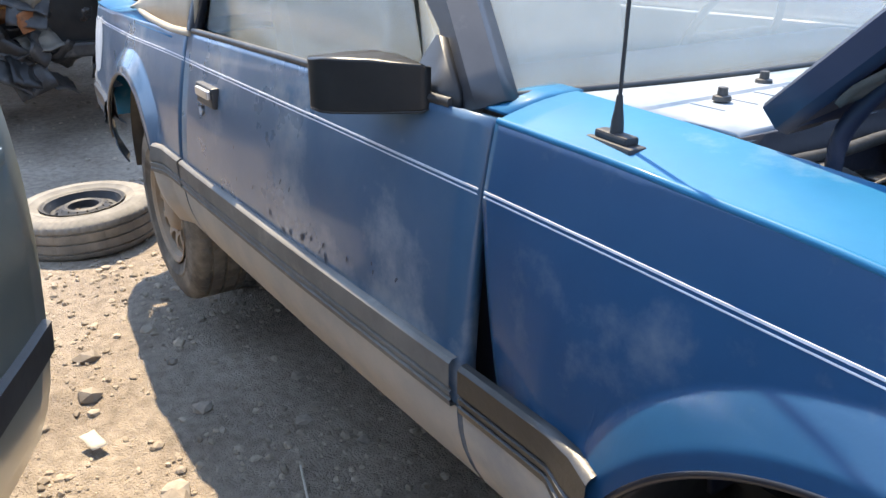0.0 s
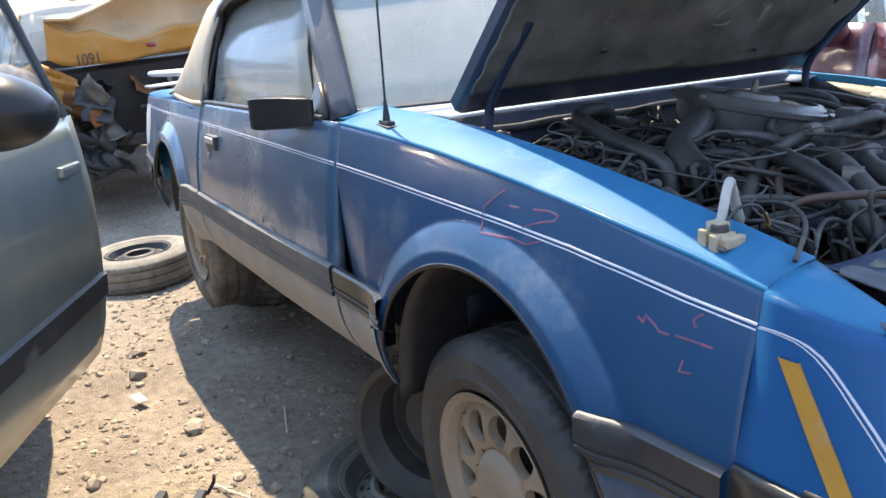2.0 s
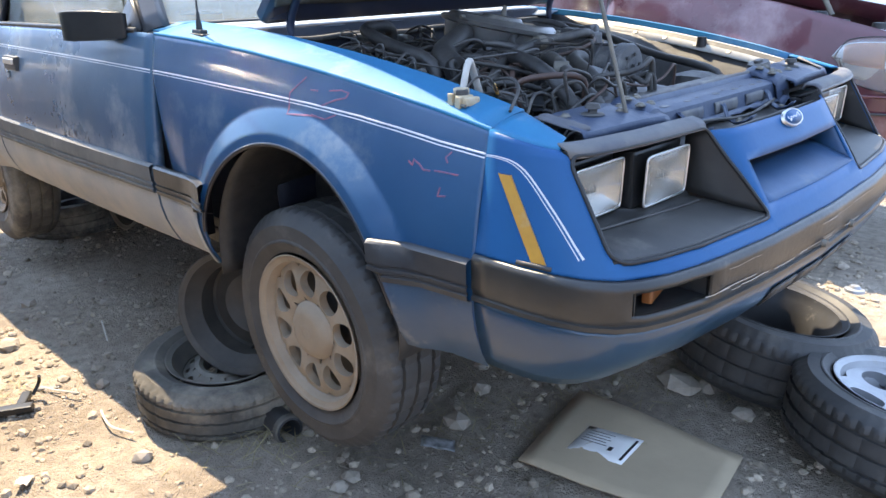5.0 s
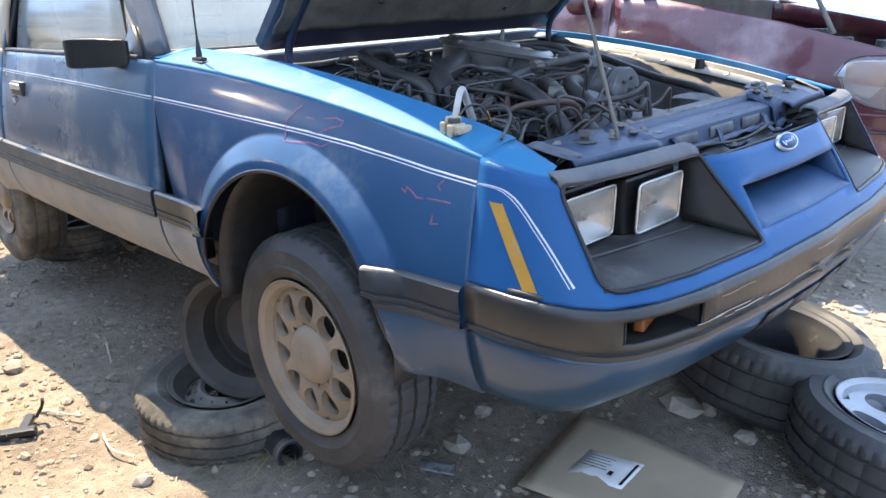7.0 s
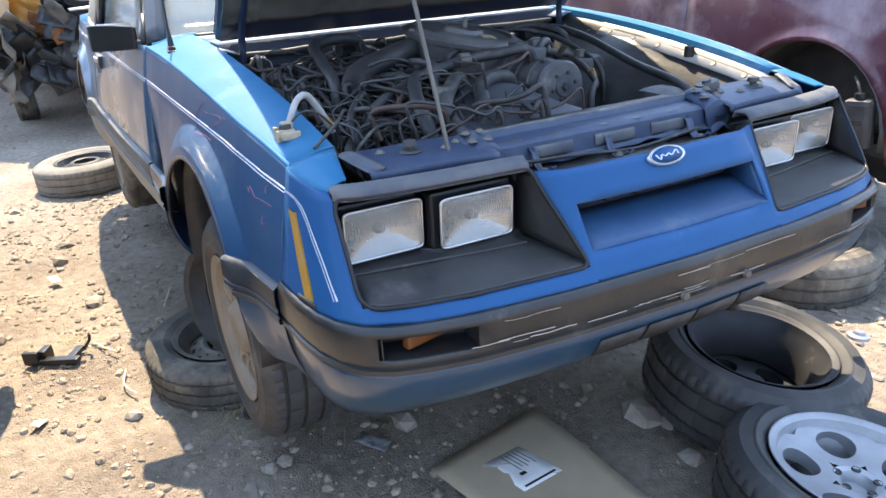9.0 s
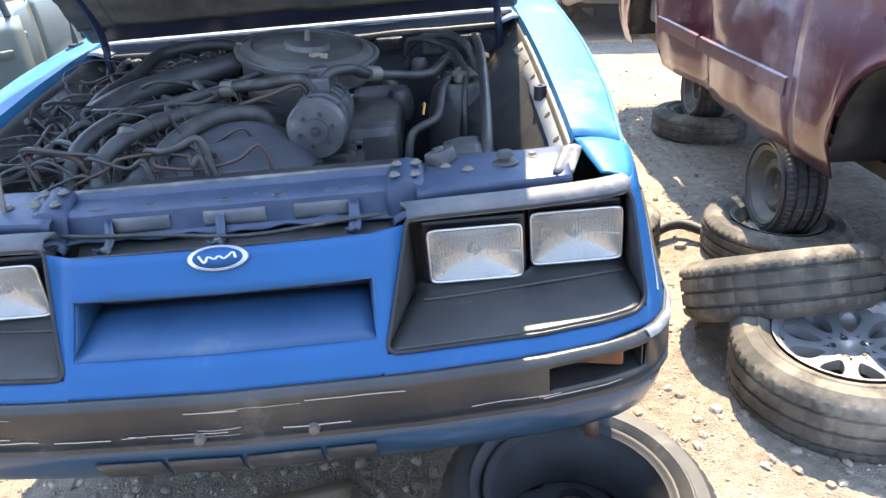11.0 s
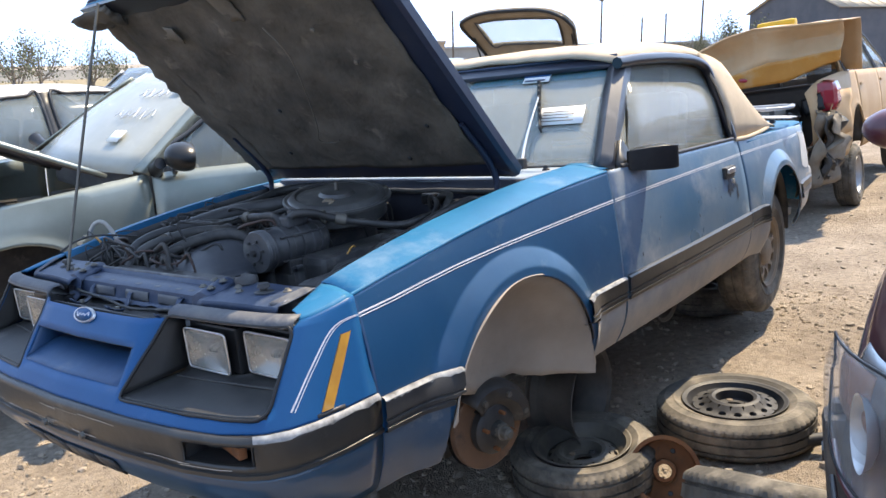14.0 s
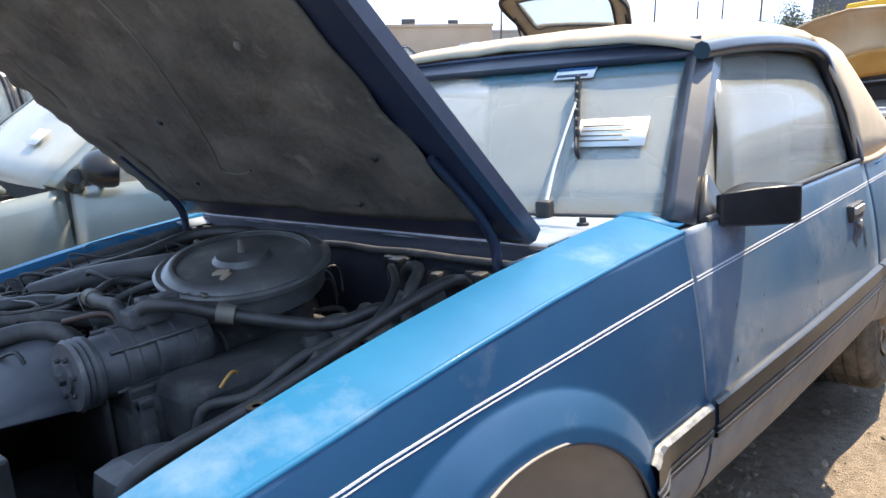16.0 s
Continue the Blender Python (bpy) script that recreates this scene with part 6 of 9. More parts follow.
def fill_wheel(owner, kind, r=0.318, w=0.195, rim=0.182, tyre_mat=None, disc_mat=None, tyre=True, face=0.10):
    """Tyre, rim, disc and bolts under owner; the wheel lies flat with its outer face up."""
    if tyre:
        part("tyre", tyre_mesh(r, w, rim + 0.004), tyre_mat or rubber, owner, "worn black tyre" if kind != "spare" else "")
    dm = disc_mat or steel_black
    rimp = part("rim", barrel(rim, w), dm, owner, thick=0.003)
    if kind == "tenhole":
        hgt = lambda q: 0.37 * w + 0.016 * math.sin(min(1, max(0, (q - 0.075) / 0.10)) * math.pi) - 0.01
        part("wheel_face", holed_disc(0.078, rim - 0.012, 10, 0.74, 0.66, hgt, 0.022), dm, rimp, "dust-caked ten-hole face")
        part("outer_ring", lathe([(rim - 0.013, 0.33 * w), (rim - 0.009, 0.38 * w), (rim - 0.002, 0.42 * w), (rim + 0.006, 0.465 * w), (rim + 0.010, 0.46 * w)], 48), dm, rimp)
        cap = part("hub_cap", lathe([(0.0, 0.46 * w), (0.045, 0.455 * w), (0.064, 0.435 * w), (0.074, 0.38 * w), (0.080, 0.33 * w)], 36), dm, rimp, "round dusty hub cap")
        part("cap_ring", lathe([(0.012, 0.462 * w), (0.018, 0.470 * w), (0.024, 0.462 * w)], 24), dm, cap)
        part("wheel_back", lathe([(0.0, 0.05 * w), (rim - 0.03, 0.05 * w)], 32), engine_dark, rimp)
    elif kind == "steel":
        hgt = lambda q: face * w + 0.030 * math.exp(-((q - 0.085) / 0.03) ** 2)
        part("wheel_face", holed_disc(0.098, rim - 0.03, 14, 0.50, 0.34, hgt, 0.015, 14), dm, rimp, "black steel face with round holes")
        hub = part("hub_dish", lathe([(0.098, hgt(0.098)), (0.085, hgt(0.085)), (0.072, hgt(0.072)), (0.066, face * w - 0.008), (0.033, face * w - 0.010), (0.032, face * w - 0.02)], 36), dm, rimp)
        for k in range(4):
            a = k * math.pi / 2 + 0.5
            part("stud_hole", lathe([(0.0, 0.001), (0.008, 0.001), (0.010, 0.004), (0.013, 0.0)], 10), dust_wheel if k == 2 else engine_dark, hub, m=pose(0.05 * math.cos(a), 0.05 * math.sin(a), face * w - 0.008))
    elif kind in ("alloy", "fivespoke"):
        n, hu, hv = (9, 0.62, 0.74) if kind == "alloy" else (5, 0.60, 0.66)
        hgt = lambda q: 0.36 * w - 0.02 * (1 - q / rim) - 0.012 * math.sin(q / rim * math.pi)
        part("spokes", holed_disc(0.055, rim - 0.008, n, hu, hv, hgt, 0.035, 20, 0.04), dm, rimp, "silver alloy spokes")
        part("outer_ring", lathe([(rim - 0.010, 0.34 * w), (rim + 0.002, 0.41 * w), (rim + 0.008, 0.44 * w)], 48), dm, rimp)
        hub = part("hub_dish", lathe([(0.056, hgt(0.055)), (0.040, hgt(0.055) - 0.004), (0.034, hgt(0.055) - 0.012), (0.030, 0.1 * w), (0.0, 0.1 * w)], 28), dm, rimp)
        for k in range(5):
            a = k * 2 * math.pi / 5 + 0.3
            part("stud_hole", lathe([(0.0, 0.0015), (0.008, 0.0015), (0.010, 0.004), (0.012, 0.0)], 10), engine_dark, hub, m=pose(0.047 * math.cos(a), 0.047 * math.sin(a), hgt(0.05) - 0.003))
        part("wheel_back", lathe([(0.0, -0.1 * w), (rim - 0.03, -0.1 * w)], 32), engine_dark, rimp)
    elif kind == "back":
        # seen from behind: deep barrel with the spokes far down
        hgt = lambda q: -0.25 * w
        part("spokes", holed_disc(0.06, rim - 0.03, 5, 0.62, 0.66, hgt, 0.03), dm, rimp)
        part("hub_dish", lathe([(0.0, -0.12 * w), (0.05, -0.12 * w), (0.062, -0.25 * w)], 24), dm, rimp)
        part("pocket_clutter", join(box(0.09, 0.05, 0.02, at=(0.03, -0.05, -0.19 * w), bevel=0.004), box(0.05, 0.02, 0.014, at=(0.08, -0.02, -0.16 * w), bevel=0.003)), engine_dark, rimp, "small dark castings lying in the rim")
    return owner


def loose_wheel(name, m, label, kind, **kw):
    t = thing(name, m, label, "wheel", "loose wheels in the yard")
    fill_wheel(t, kind, **kw)
    return t


# the car's own wheels: three left, the left front hub is bare
for x, y, z, steer in ((-0.020, -0.662, 0.198, -12), (-2.553, -0.665, 0.195, 0), (-2.553, 0.665, 0.222, 0)):
    side = -90 if y > 0 else 90
    whl = part("wheel", lathe([(0.02, -0.02), (0.05, -0.02), (0.05, 0.0), (0.02, 0.0)], 16), steel_grey, car, "dusty wheel with ten-hole face", m=pose(x, y, z, side, 0, 0) @ pose(0, 0, 0, 0, 0, 25) if steer == 0 else pose(x, y, z, 0, 4, steer) @ pose(0, 0, 0, side, 0, 12))
    fill_wheel(whl, "tenhole", disc_mat=dust_wheel, tyre_mat=rubber_dusty if x < -1 else rubber, r=0.322 if x > -1 else 0.338, w=0.20 if x > -1 else 0.21, rim=0.198 if x > -1 else 0.182)
brake = part("brake_disc", lathe([(0.045, 0.006), (0.075, 0.010), (0.078, 0.0), (0.132, 0.0), (0.135, -0.003), (0.135, -0.022), (0.132, -0.025), (0.06, -0.025)], 48, "y"), rust_dark, car, "rusty bare brake disc", m=pose(-0.035, 0.618, 0.205, 0, 6, -14))
hubp = part("hub", lathe([(0.0, 0.072), (0.014, 0.072), (0.018, 0.062), (0.026, 0.060), (0.030, 0.040), (0.070, 0.036), (0.078, 0.030), (0.080, 0.008)], 32, "y"), engine_dark, brake, "grimy bare hub")
for k in range(4):
    a = k * math.pi / 2 + 0.4
    part("stud", lathe([(0.0, 0.060), (0.006, 0.059), (0.0065, 0.028)], 8, "y"), rust, hubp, m=pose(0.055 * math.cos(a), 0, 0.055 * math.sin(a)))
rows = []
for a in frange(55, 185, 14):
    c_, s_ = math.cos(radians(a)), math.sin(radians(a))
    bulk = 1.0 + 0.12 * math.sin(radians(3 * a))
    rows.append([(r_ * c_, y_ * bulk, r_ * s_) for r_, y_ in ((0.082, -0.035), (0.078, 0.030), (0.100, 0.046), (0.128, 0.044), (0.146, 0.020), (0.148, -0.030), (0.135, -0.050))])
cal = part("caliper", grid_mesh(rows), engine_dark, brake, "grimy brake caliper", thick=0.01, offset=0.0)
for a in (70, 120, 170):
    part("caliper_bolt", lathe([(0.0, 0.058), (0.009, 0.057), (0.011, 0.040)], 8, "y"), steel_grey, cal, m=pose(0.112 * math.cos(radians(a)), 0, 0.112 * math.sin(radians(a))))
part("axle_nut", lathe([(0.0, 0.098), (0.010, 0.098), (0.013, 0.090), (0.019, 0.088), (0.020, 0.070), (0.026, 0.068), (0.028, 0.055)], 10, "y"), steel_grey, hubp, "bare spindle nut")
part("splash_shield", lathe([(0.05, -0.04), (0.125, -0.045), (0.14, -0.035)], 30, "y"), engine_dark, brake)
part("control_arm", tube([(0.02, 0.50, 0.12), (0.02, 0.28, 0.20)], [0.03, 0.04], 8), engine_dark, under)
part("strut", tube([(0.0, 0.47, 0.25), (-0.01, 0.44, 0.62)], 0.028, 10), engine_dark, under)
part("brake_hose", tube([(-0.05, 0.60, 0.36), (-0.10, 0.58, 0.30), (-0.12, 0.62, 0.24)], 0.007, 6), hose_mat, under)


tyre_pale = material("sun_bleached_tyre", (0.15, 0.135, 0.115), 0.85, 0, (0.22, 0.20, 0.17), 9, spot=(0.30, 0.26, 0.21), spot_scale=5, spot_amount=0.5, bump=0.001)


def at_ground(x, y, up=0.0):
    return ground_z(x, y) + up


rim_dark = material("grimy_brown_steel", (0.055, 0.050, 0.045), 0.6, 0.2, (0.09, 0.08, 0.07), 9, spot=(0.09, 0.075, 0.06), spot_scale=8, spot_amount=0.4, bump=0.0006)
G = lambda x, y, up, rx=0, ry=0, rz=0: pose(x, y, at_ground(x, y) + up, rx, ry, rz)
TILT_G = 7.0   # the ground's own cross slope
# stands under the car: a tyre lying flat, a rim or wheel standing on it
loose_wheel("tyre_stand", G(-0.62, -0.66, 0.085, TILT_G, 2, 20), "dusty grey tyre with steel rim lying under the car", "steel", r=0.285, w=0.165, rim=0.175, tyre_mat=rubber_dusty, disc_mat=steel_grey)
st = thing("steel_rim", pose(-0.545, -0.62, 0.255, 88, 0, 28), "dusty bare steel rim standing on a flat tyre", "rim")
part("rim", barrel(0.19, 0.17), rim_dark, st, thick=0.004)
part("wheel_face", lathe([(0.186, -0.04), (0.15, -0.055), (0.10, -0.035), (0.05, -0.06), (0.03, -0.06)], 40), rim_dark, st, thick=0.003)
part("valve", lathe([(0.0, 0.03), (0.006, 0.03), (0.008, 0.0)], 8), steel_black, st, m=pose(0.0, -0.15, -0.05))
loose_wheel("tyre_stand", G(-0.55, 0.66, 0.085, TILT_G, -3, 50), "dusty tyre lying flat under the sill", "steel", r=0.262, w=0.16, rim=0.168, tyre_mat=rubber_dusty, disc_mat=steel_grey)
rs_ = thing("steel_rim", pose(-0.725, 0.505, 0.330, -86, 0, 4), "dark bare steel rim standing on a flat tyre", "rim")
part("rim", barrel(0.182, 0.20), rim_dark, rs_, thick=0.004)
part("wheel_face", lathe([(0.168, -0.06), (0.13, -0.075), (0.09, -0.055), (0.05, -0.08), (0.03, -0.08)], 40), rim_dark, rs_, thick=0.003)
loose_wheel("tyre_stand", G(-2.92, -0.29, 0.09, TILT_G, 0, 0), "dusty tyre lying under the rear of the car", "steel", r=0.28, w=0.17, rim=0.175, tyre_mat=rubber_dusty)
loose_wheel("tyre_stand", G(-2.92, 0.29, 0.09, TILT_G, 0, 0), "dusty tyre lying under the rear of the car", "steel", r=0.28, w=0.17, rim=0.175, tyre_mat=rubber_dusty)
part("rim", barrel(0.18, 0.26), steel_grey, thing("steel_rim", G(-2.15, 0.22, 0.34, 90, 0, 0), "bare steel rim standing on a tyre", "rim"), thick=0.004)
part("rim", barrel(0.18, 0.26), steel_grey, thing("steel_rim", G(-2.15, -0.22, 0.34, 90, 0, 0), "bare steel rim standing on a tyre", "rim"), thick=0.004)
LEAN_AT = (-0.30, 1.435, 0.35)
# loose ones
loose_wheel("spare_wheel", G(-1.19, 1.0, 0.075, TILT_G - 2, -1, 10), "tyre with black steel wheel lying flat on the dirt", "steel", r=0.30, w=0.15, rim=0.190, disc_mat=steel_black, tyre_mat=rubber_dusty, face=0.34)
loose_wheel("spare_wheel", G(-3.75, -0.86, 0.09, TILT_G, 0, 0), "dusty grey tyre lying flat in the sun", "steel", r=0.335, w=0.20, rim=0.185, disc_mat=steel_black, tyre_mat=tyre_pale, face=0.25)
loose_wheel("loose_tyre", G(0.625, 0.600, 0.130, TILT_G, 4, 60), "black tyre with deep dark rim lying on the dirt", "back", r=0.308, w=0.235, rim=0.203, disc_mat=steel_black, tyre_mat=rubber)
loose_wheel("alloy_wheel", G(0.06, 1.50, 0.115, TILT_G, 2, 15), "tyre with silver alloy wheel lying flat", "alloy", r=0.33, w=0.22, rim=0.205, disc_mat=alloy, tyre_mat=rubber_dusty)
loose_wheel("alloy_wheel", G(1.10, 0.40, 0.10, TILT_G - 6, 4, 40), "tyre with pale five-spoke alloy wheel", "fivespoke", r=0.31, w=0.20, rim=0.20, disc_mat=alloy, tyre_mat=rubber)
loose_wheel("leaning_tyre", Matrix.Translation(LEAN_AT) @ Vector((-0.47, -0.10, 0.87)).to_track_quat("Z", "Y").to_matrix().to_4x4(), "worn tyre leaning on the alloy wheel", "none", r=0.31, w=0.20, rim=0.19, tyre_mat=rubber_dusty)
stub = thing("pipe_stub", G(0.475, 0.655, 0.262, 4, -6, 0), "short dark pipe stub standing on the tyre", "pipe")
part("pipe", tube([(0, 0, 0), (0, 0, 0.055)], 0.017, 14, False), rust_dark, stub, thick=0.003)
part("collar", lathe([(0.017, 0.050), (0.020, 0.052), (0.020, 0.060), (0.016, 0.061)], 18), steel_grey, stub)
drum = thing("brake_drum", Matrix.Translation((-0.60, 0.945, at_ground(-0.60, 0.945) + 0.085)) @ Vector((0.8, 0.3, 0.5)).to_track_quat("Z", "Y").to_matrix().to_4x4(), "rusty orange brake drum standing on edge", "brake drum")
part("shell", lathe([(0.04, 0.0), (0.104, 0.0), (0.111, -0.005), (0.110, 0.055), (0.118, 0.060), (0.118, 0.072), (0.104, 0.072), (0.102, 0.012), (0.045, 0.010)], 40), rust, drum)
part("hub", lathe([(0.024, 0.0), (0.040, 0.0), (0.036, 0.060), (0.026, 0.062), (0.024, 0.0)], 28), rust, drum)
for k in range(5):
    part("stud_hole", lathe([(0.0, 0.0125), (0.007, 0.0125), (0.009, 0.011)], 8), engine_dark, drum, m=pose(0.075 * math.cos(k * 1.257), 0.075 * math.sin(k * 1.257), 0))

# ---- the other cars of the yard ----
maroon_paint = material("maroon_paint", (0.075, 0.010, 0.018), 0.24, 0.1, (0.105, 0.022, 0.032), 4, spot=(0.30, 0.20, 0.21), spot_scale=1.9, spot_amount=0.52, coat=0.7, rough2=0.5, bump=0.0004, bump_scale=12)
green_paint = material("silver_green_paint", (0.23, 0.25, 0.215), 0.28, 0.5, (0.29, 0.305, 0.26), 4, spot=(0.42, 0.38, 0.31), spot_scale=3, spot_amount=0.35, coat=0.4)
taxi_paint = material("faded_gold_paint", (0.44, 0.285, 0.155), 0.6, 0.0, (0.50, 0.34, 0.20), 3, spot=(0.48, 0.38, 0.27), spot_scale=4, spot_amount=0.35, coat=0.05, spec=0.2)
taxi_orange = material("orange_gold_paint", (0.40, 0.17, 0.028), 0.5, 0.1, (0.47, 0.22, 0.045), 4, spot=(0.44, 0.31, 0.17), spot_scale=4, spot_amount=0.4, coat=0.2)
white_paint = material("white_car_paint", (0.72, 0.72, 0.71), 0.4, 0, (0.66, 0.65, 0.63), 4, coat=0.4)
silver_paint = material("silver_car_paint", (0.45, 0.46, 0.48), 0.35, 0.4, (0.40, 0.41, 0.42), 4, coat=0.4)
dark_paint = material("dark_blue_car_paint", (0.02, 0.03, 0.07), 0.35, 0.2, (0.03, 0.04, 0.09), 4, coat=0.4)
dark_glass = material("dark_car_glass", (0.20, 0.24, 0.25), 0.06, 0, alpha=0.55, coat=0.5)
under_mat = material("dusty_brown_hood_underside", (0.10, 0.075, 0.065), 0.7, 0, (0.16, 0.13, 0.115), 5, spot=(0.22, 0.19, 0.165), spot_scale=6, spot_amount=0.4)
cabin_mat = material("grey_cabin", (0.10, 0.095, 0.09), 0.9, 0, (0.16, 0.15, 0.14), 6)


def build_car(name, m, label, paint, front=0.88, rear=-3.75, half=0.86, belt=0.90, hood_z=0.80, roof=1.40, wheels=(), mirror_at=None, open_hood=0.0,
              open_trunk=False, no_rear=False, group="", parts=True, dusty=None, trunk_z=0.92, door_open=0.0, lamps=True, moulding_z=None, arch_r=0.31, cowl=-0.62):
    """A saloon: x ahead from the front axle, z up from the level that its tyres would stand on."""
    t = thing(name, m, label, "car", group)
    length = front - rear
    wb = -(length * 0.585)
    arches = ((0.0, 0.31, arch_r + 0.045), (wb, 0.31, arch_r + 0.045))
    rear_glass = rear + 0.78
    wid = [(rear, half * 0.80), (rear + 0.12, half * 0.90), (rear + 0.5, half * 0.975), (-1.5, half), (-0.3, half * 0.99), (front - 0.55, half * 0.95), (front - 0.2, half * 0.86), (front - 0.06, half * 0.72)]
    topz = [(rear, trunk_z - 0.14), (rear + 0.1, trunk_z - 0.04), (rear + 0.5, trunk_z), (rear_glass, belt + 0.03), (cowl - 0.3, belt), (cowl, belt - 0.01), (0.2, hood_z), (front - 0.25, hood_z - 0.10), (front - 0.06, hood_z - 0.17)]

    def sy(x, z, s, out=0.0):
        w, top = lerp_table(wid, x), lerp_table(topz, x)
        k = (z - 0.55) / max(top - 0.55, 0.05)
        y = w - 0.055 * half * (max(k, 0) ** 2) - 0.05 * max(0, (0.42 - z) / 0.24) ** 2
        for cx, cz, r in arches:
            d = math.hypot(x - cx, z - cz)
            if z > cz and r - 0.01 < d < r + 0.05:
                y += 0.012 * (0.5 + 0.5 * math.cos(math.pi * (d - r) / 0.05))
        return Vector((x, s * (y + out), z))

    def low(x):
        z = 0.22 + 0.10 * max(0, (x - front + 0.4) / 0.4) + 0.1 * max(0, (rear + 0.4 - x) / 0.4)
        for cx, cz, r in arches:
            if abs(x - cx) < r:
                z = max(z, cz + math.sqrt(r * r - (x - cx) ** 2))
        return z

    def panel(a, b, s, n):
        xs = sorted(frange(a, b, n) + [e + d for cx, cz, r in arches for e in (cx - r, cx + r) for d in (-0.001, 0.001) if min(a, b) < e < max(a, b)])
        return grid_mesh([[sy(x, low(x) + (lerp_table(topz, x) - low(x)) * i / 12, s) for i in range(13)] for x in xs])

    bp = -1.62
    for s in (1, -1):
        f = part("front_fender", panel(front - 0.06, -0.655, s, 26), paint, t, thick=0.006)
        d1 = part("front_door", panel(-0.663, bp + 0.004, s, 16), paint, t, thick=0.02)
        if door_open and s > 0:
            piv = Vector((-0.663, sy(-0.663, 0.6, s).y, 0))
            d1.matrix_basis = Matrix.Translation(piv) @ pose(0, 0, 0, 0, 0, -door_open) @ Matrix.Translation(-piv)
        d2 = part("rear_door", panel(bp - 0.004, wb + 0.22, s, 14), paint, t, thick=0.02)
        q = part("quarter_panel", panel(wb + 0.212, rear, s, 22), paint, t, thick=0.006)
        if parts:
            for dd, hx in ((d1, bp + 0.16), (d2, wb + 0.40)):
                part("door_handle", box(0.14, 0.022, 0.03, at=sy(hx, belt - 0.12, s, 0.006), bevel=0.008), dusty or paint, dd)
            for dd, a, b in ((d1, -0.68, bp + 0.02), (d2, bp - 0.02, wb + 0.36)):
                z = moulding_z or 0.46
                part("side_moulding", grid_mesh([[sy(x, z - 0.035, s), sy(x, z - 0.03, s, 0.014), sy(x, z + 0.03, s, 0.014), sy(x, z + 0.035, s)] for x in frange(a, b, 8)]), black_trim if moulding_z else paint, dd)
        for cx, cz, r in arches:
            rows = [[(cx + (r + 0.003) * math.cos(radians(k)), s * (half * 0.97 - 0.40 * u), cz + (r + 0.003) * math.sin(radians(k))) for u in frange(0, 1, 4)] for k in frange(-5, 185, 16)]
            part("arch_liner", grid_mesh(rows), engine_dark, f if cx == 0 else q, thick=0.004)
            part("arch_wall", box(2 * r, 0.01, 0.62, at=(cx, s * (half * 0.97 - 0.40), cz + 0.06)), engine_dark, f if cx == 0 else q)
        # side glass with frames
        def roof_y(x):
            return half * 0.70
        ra, rb = cowl - 0.62, rear_glass + 0.62

        def edge(x):
            # roof edge height over the belt at x
            if x > ra:
                u = (x - cowl) / (ra - cowl)
                return belt + (roof - 0.06 - belt) * max(0, u)
            if x < rb:
                u = (x - rear_glass) / (rb - rear_glass)
                return belt + 0.02 + (roof - 0.07 - belt) * max(0, min(1, u)) ** 0.85
            return roof - 0.05 - 0.02 * abs((x - (ra + rb) / 2) / (ra - rb) * 2) ** 2

        def gl(x, v):
            z0, z1 = lerp_table(topz, x) - 0.01, edge(x)
            z = z0 + (z1 - z0) * v
            k = (z - belt) / (roof - belt)
            return Vector((x, s * (lerp_table(wid, x) * 0.945 - (half * 0.945 - half * 0.70) * max(0, k)), z))
        for dd, a, b in ((d1, cowl - 0.16, bp + 0.05), (d2, bp - 0.05, rear_glass + 0.22)):
            part("side_window", grid_mesh([[gl(x, v) for v in (0.02, 0.5, 0.94)] for x in frange(a, b, 8)]), glass_clear if parts else dark_glass, dd, thick=0.004)
            part("window_frame", tube([gl(a, 0.02)] + [gl(x, 0.96) for x in frange(a, b, 8)] + [gl(b, 0.02)], 0.014, 6), black_trim, dd)
        part("b_pillar", grid_mesh([[gl(bp + dx, v) for dx in (0.05, -0.05)] for v in frange(0, 1, 4)]), black_trim, d2, thick=0.02)
        for a, b, nm in ((cowl + 0.04, cowl - 0.17, "a_pillar"), (rear_glass + 0.24, rear_glass - 0.02, "c_pillar")):
            up = ra if nm == "a_pillar" else rb
            rows = []
            for v in frange(0, 1, 6):
                x = cowl + (ra - cowl) * v if nm == "a_pillar" else rear_glass + (rb - rear_glass) * v
                pt = gl(x, 1.0)
                wdt = 0.05 if nm == "a_pillar" else 0.22 * (1 - 0.6 * v)
                rows.append([pt + Vector((0.03, -s * 0.03, 0.012)), pt + Vector((0.0, s * 0.004, 0.004)), pt + Vector((-wdt if nm == "a_pillar" else wdt, s * 0.006, -0.02))])
            part(nm, grid_mesh(rows), paint, t, thick=0.012)
    # roof, screens, deck, hood
    part("roof", grid_mesh([[(x, half * 0.715 * u, roof - 0.055 * abs(u) ** 4 - 0.05 * abs((x - (ra + rb) / 2) / (ra - rb) * 2) ** 3) for u in frange(-1, 1, 12)] for x in frange(ra + 0.02, rb - 0.02, 12)]), paint, t, thick=0.01)

    def sheet(x0, z0, y0, x1, z1, y1, bow):
        return grid_mesh([[(x0 + (x1 - x0) * v - bow * (u * u) * (1 if x0 > x1 else -1), (y0 + (y1 - y0) * v) * u, z0 + (z1 - z0) * v + 0.03 * math.sin(math.pi * v)) for u in frange(-1, 1, 10)] for v in frange(0, 1, 6)])
    part("windscreen", sheet(cowl + 0.14, belt - 0.01, half * 0.86, ra + 0.06, roof - 0.035, half * 0.66, 0.12), glass_clear if parts else dark_glass, t, "dusty windscreen", thick=0.005)
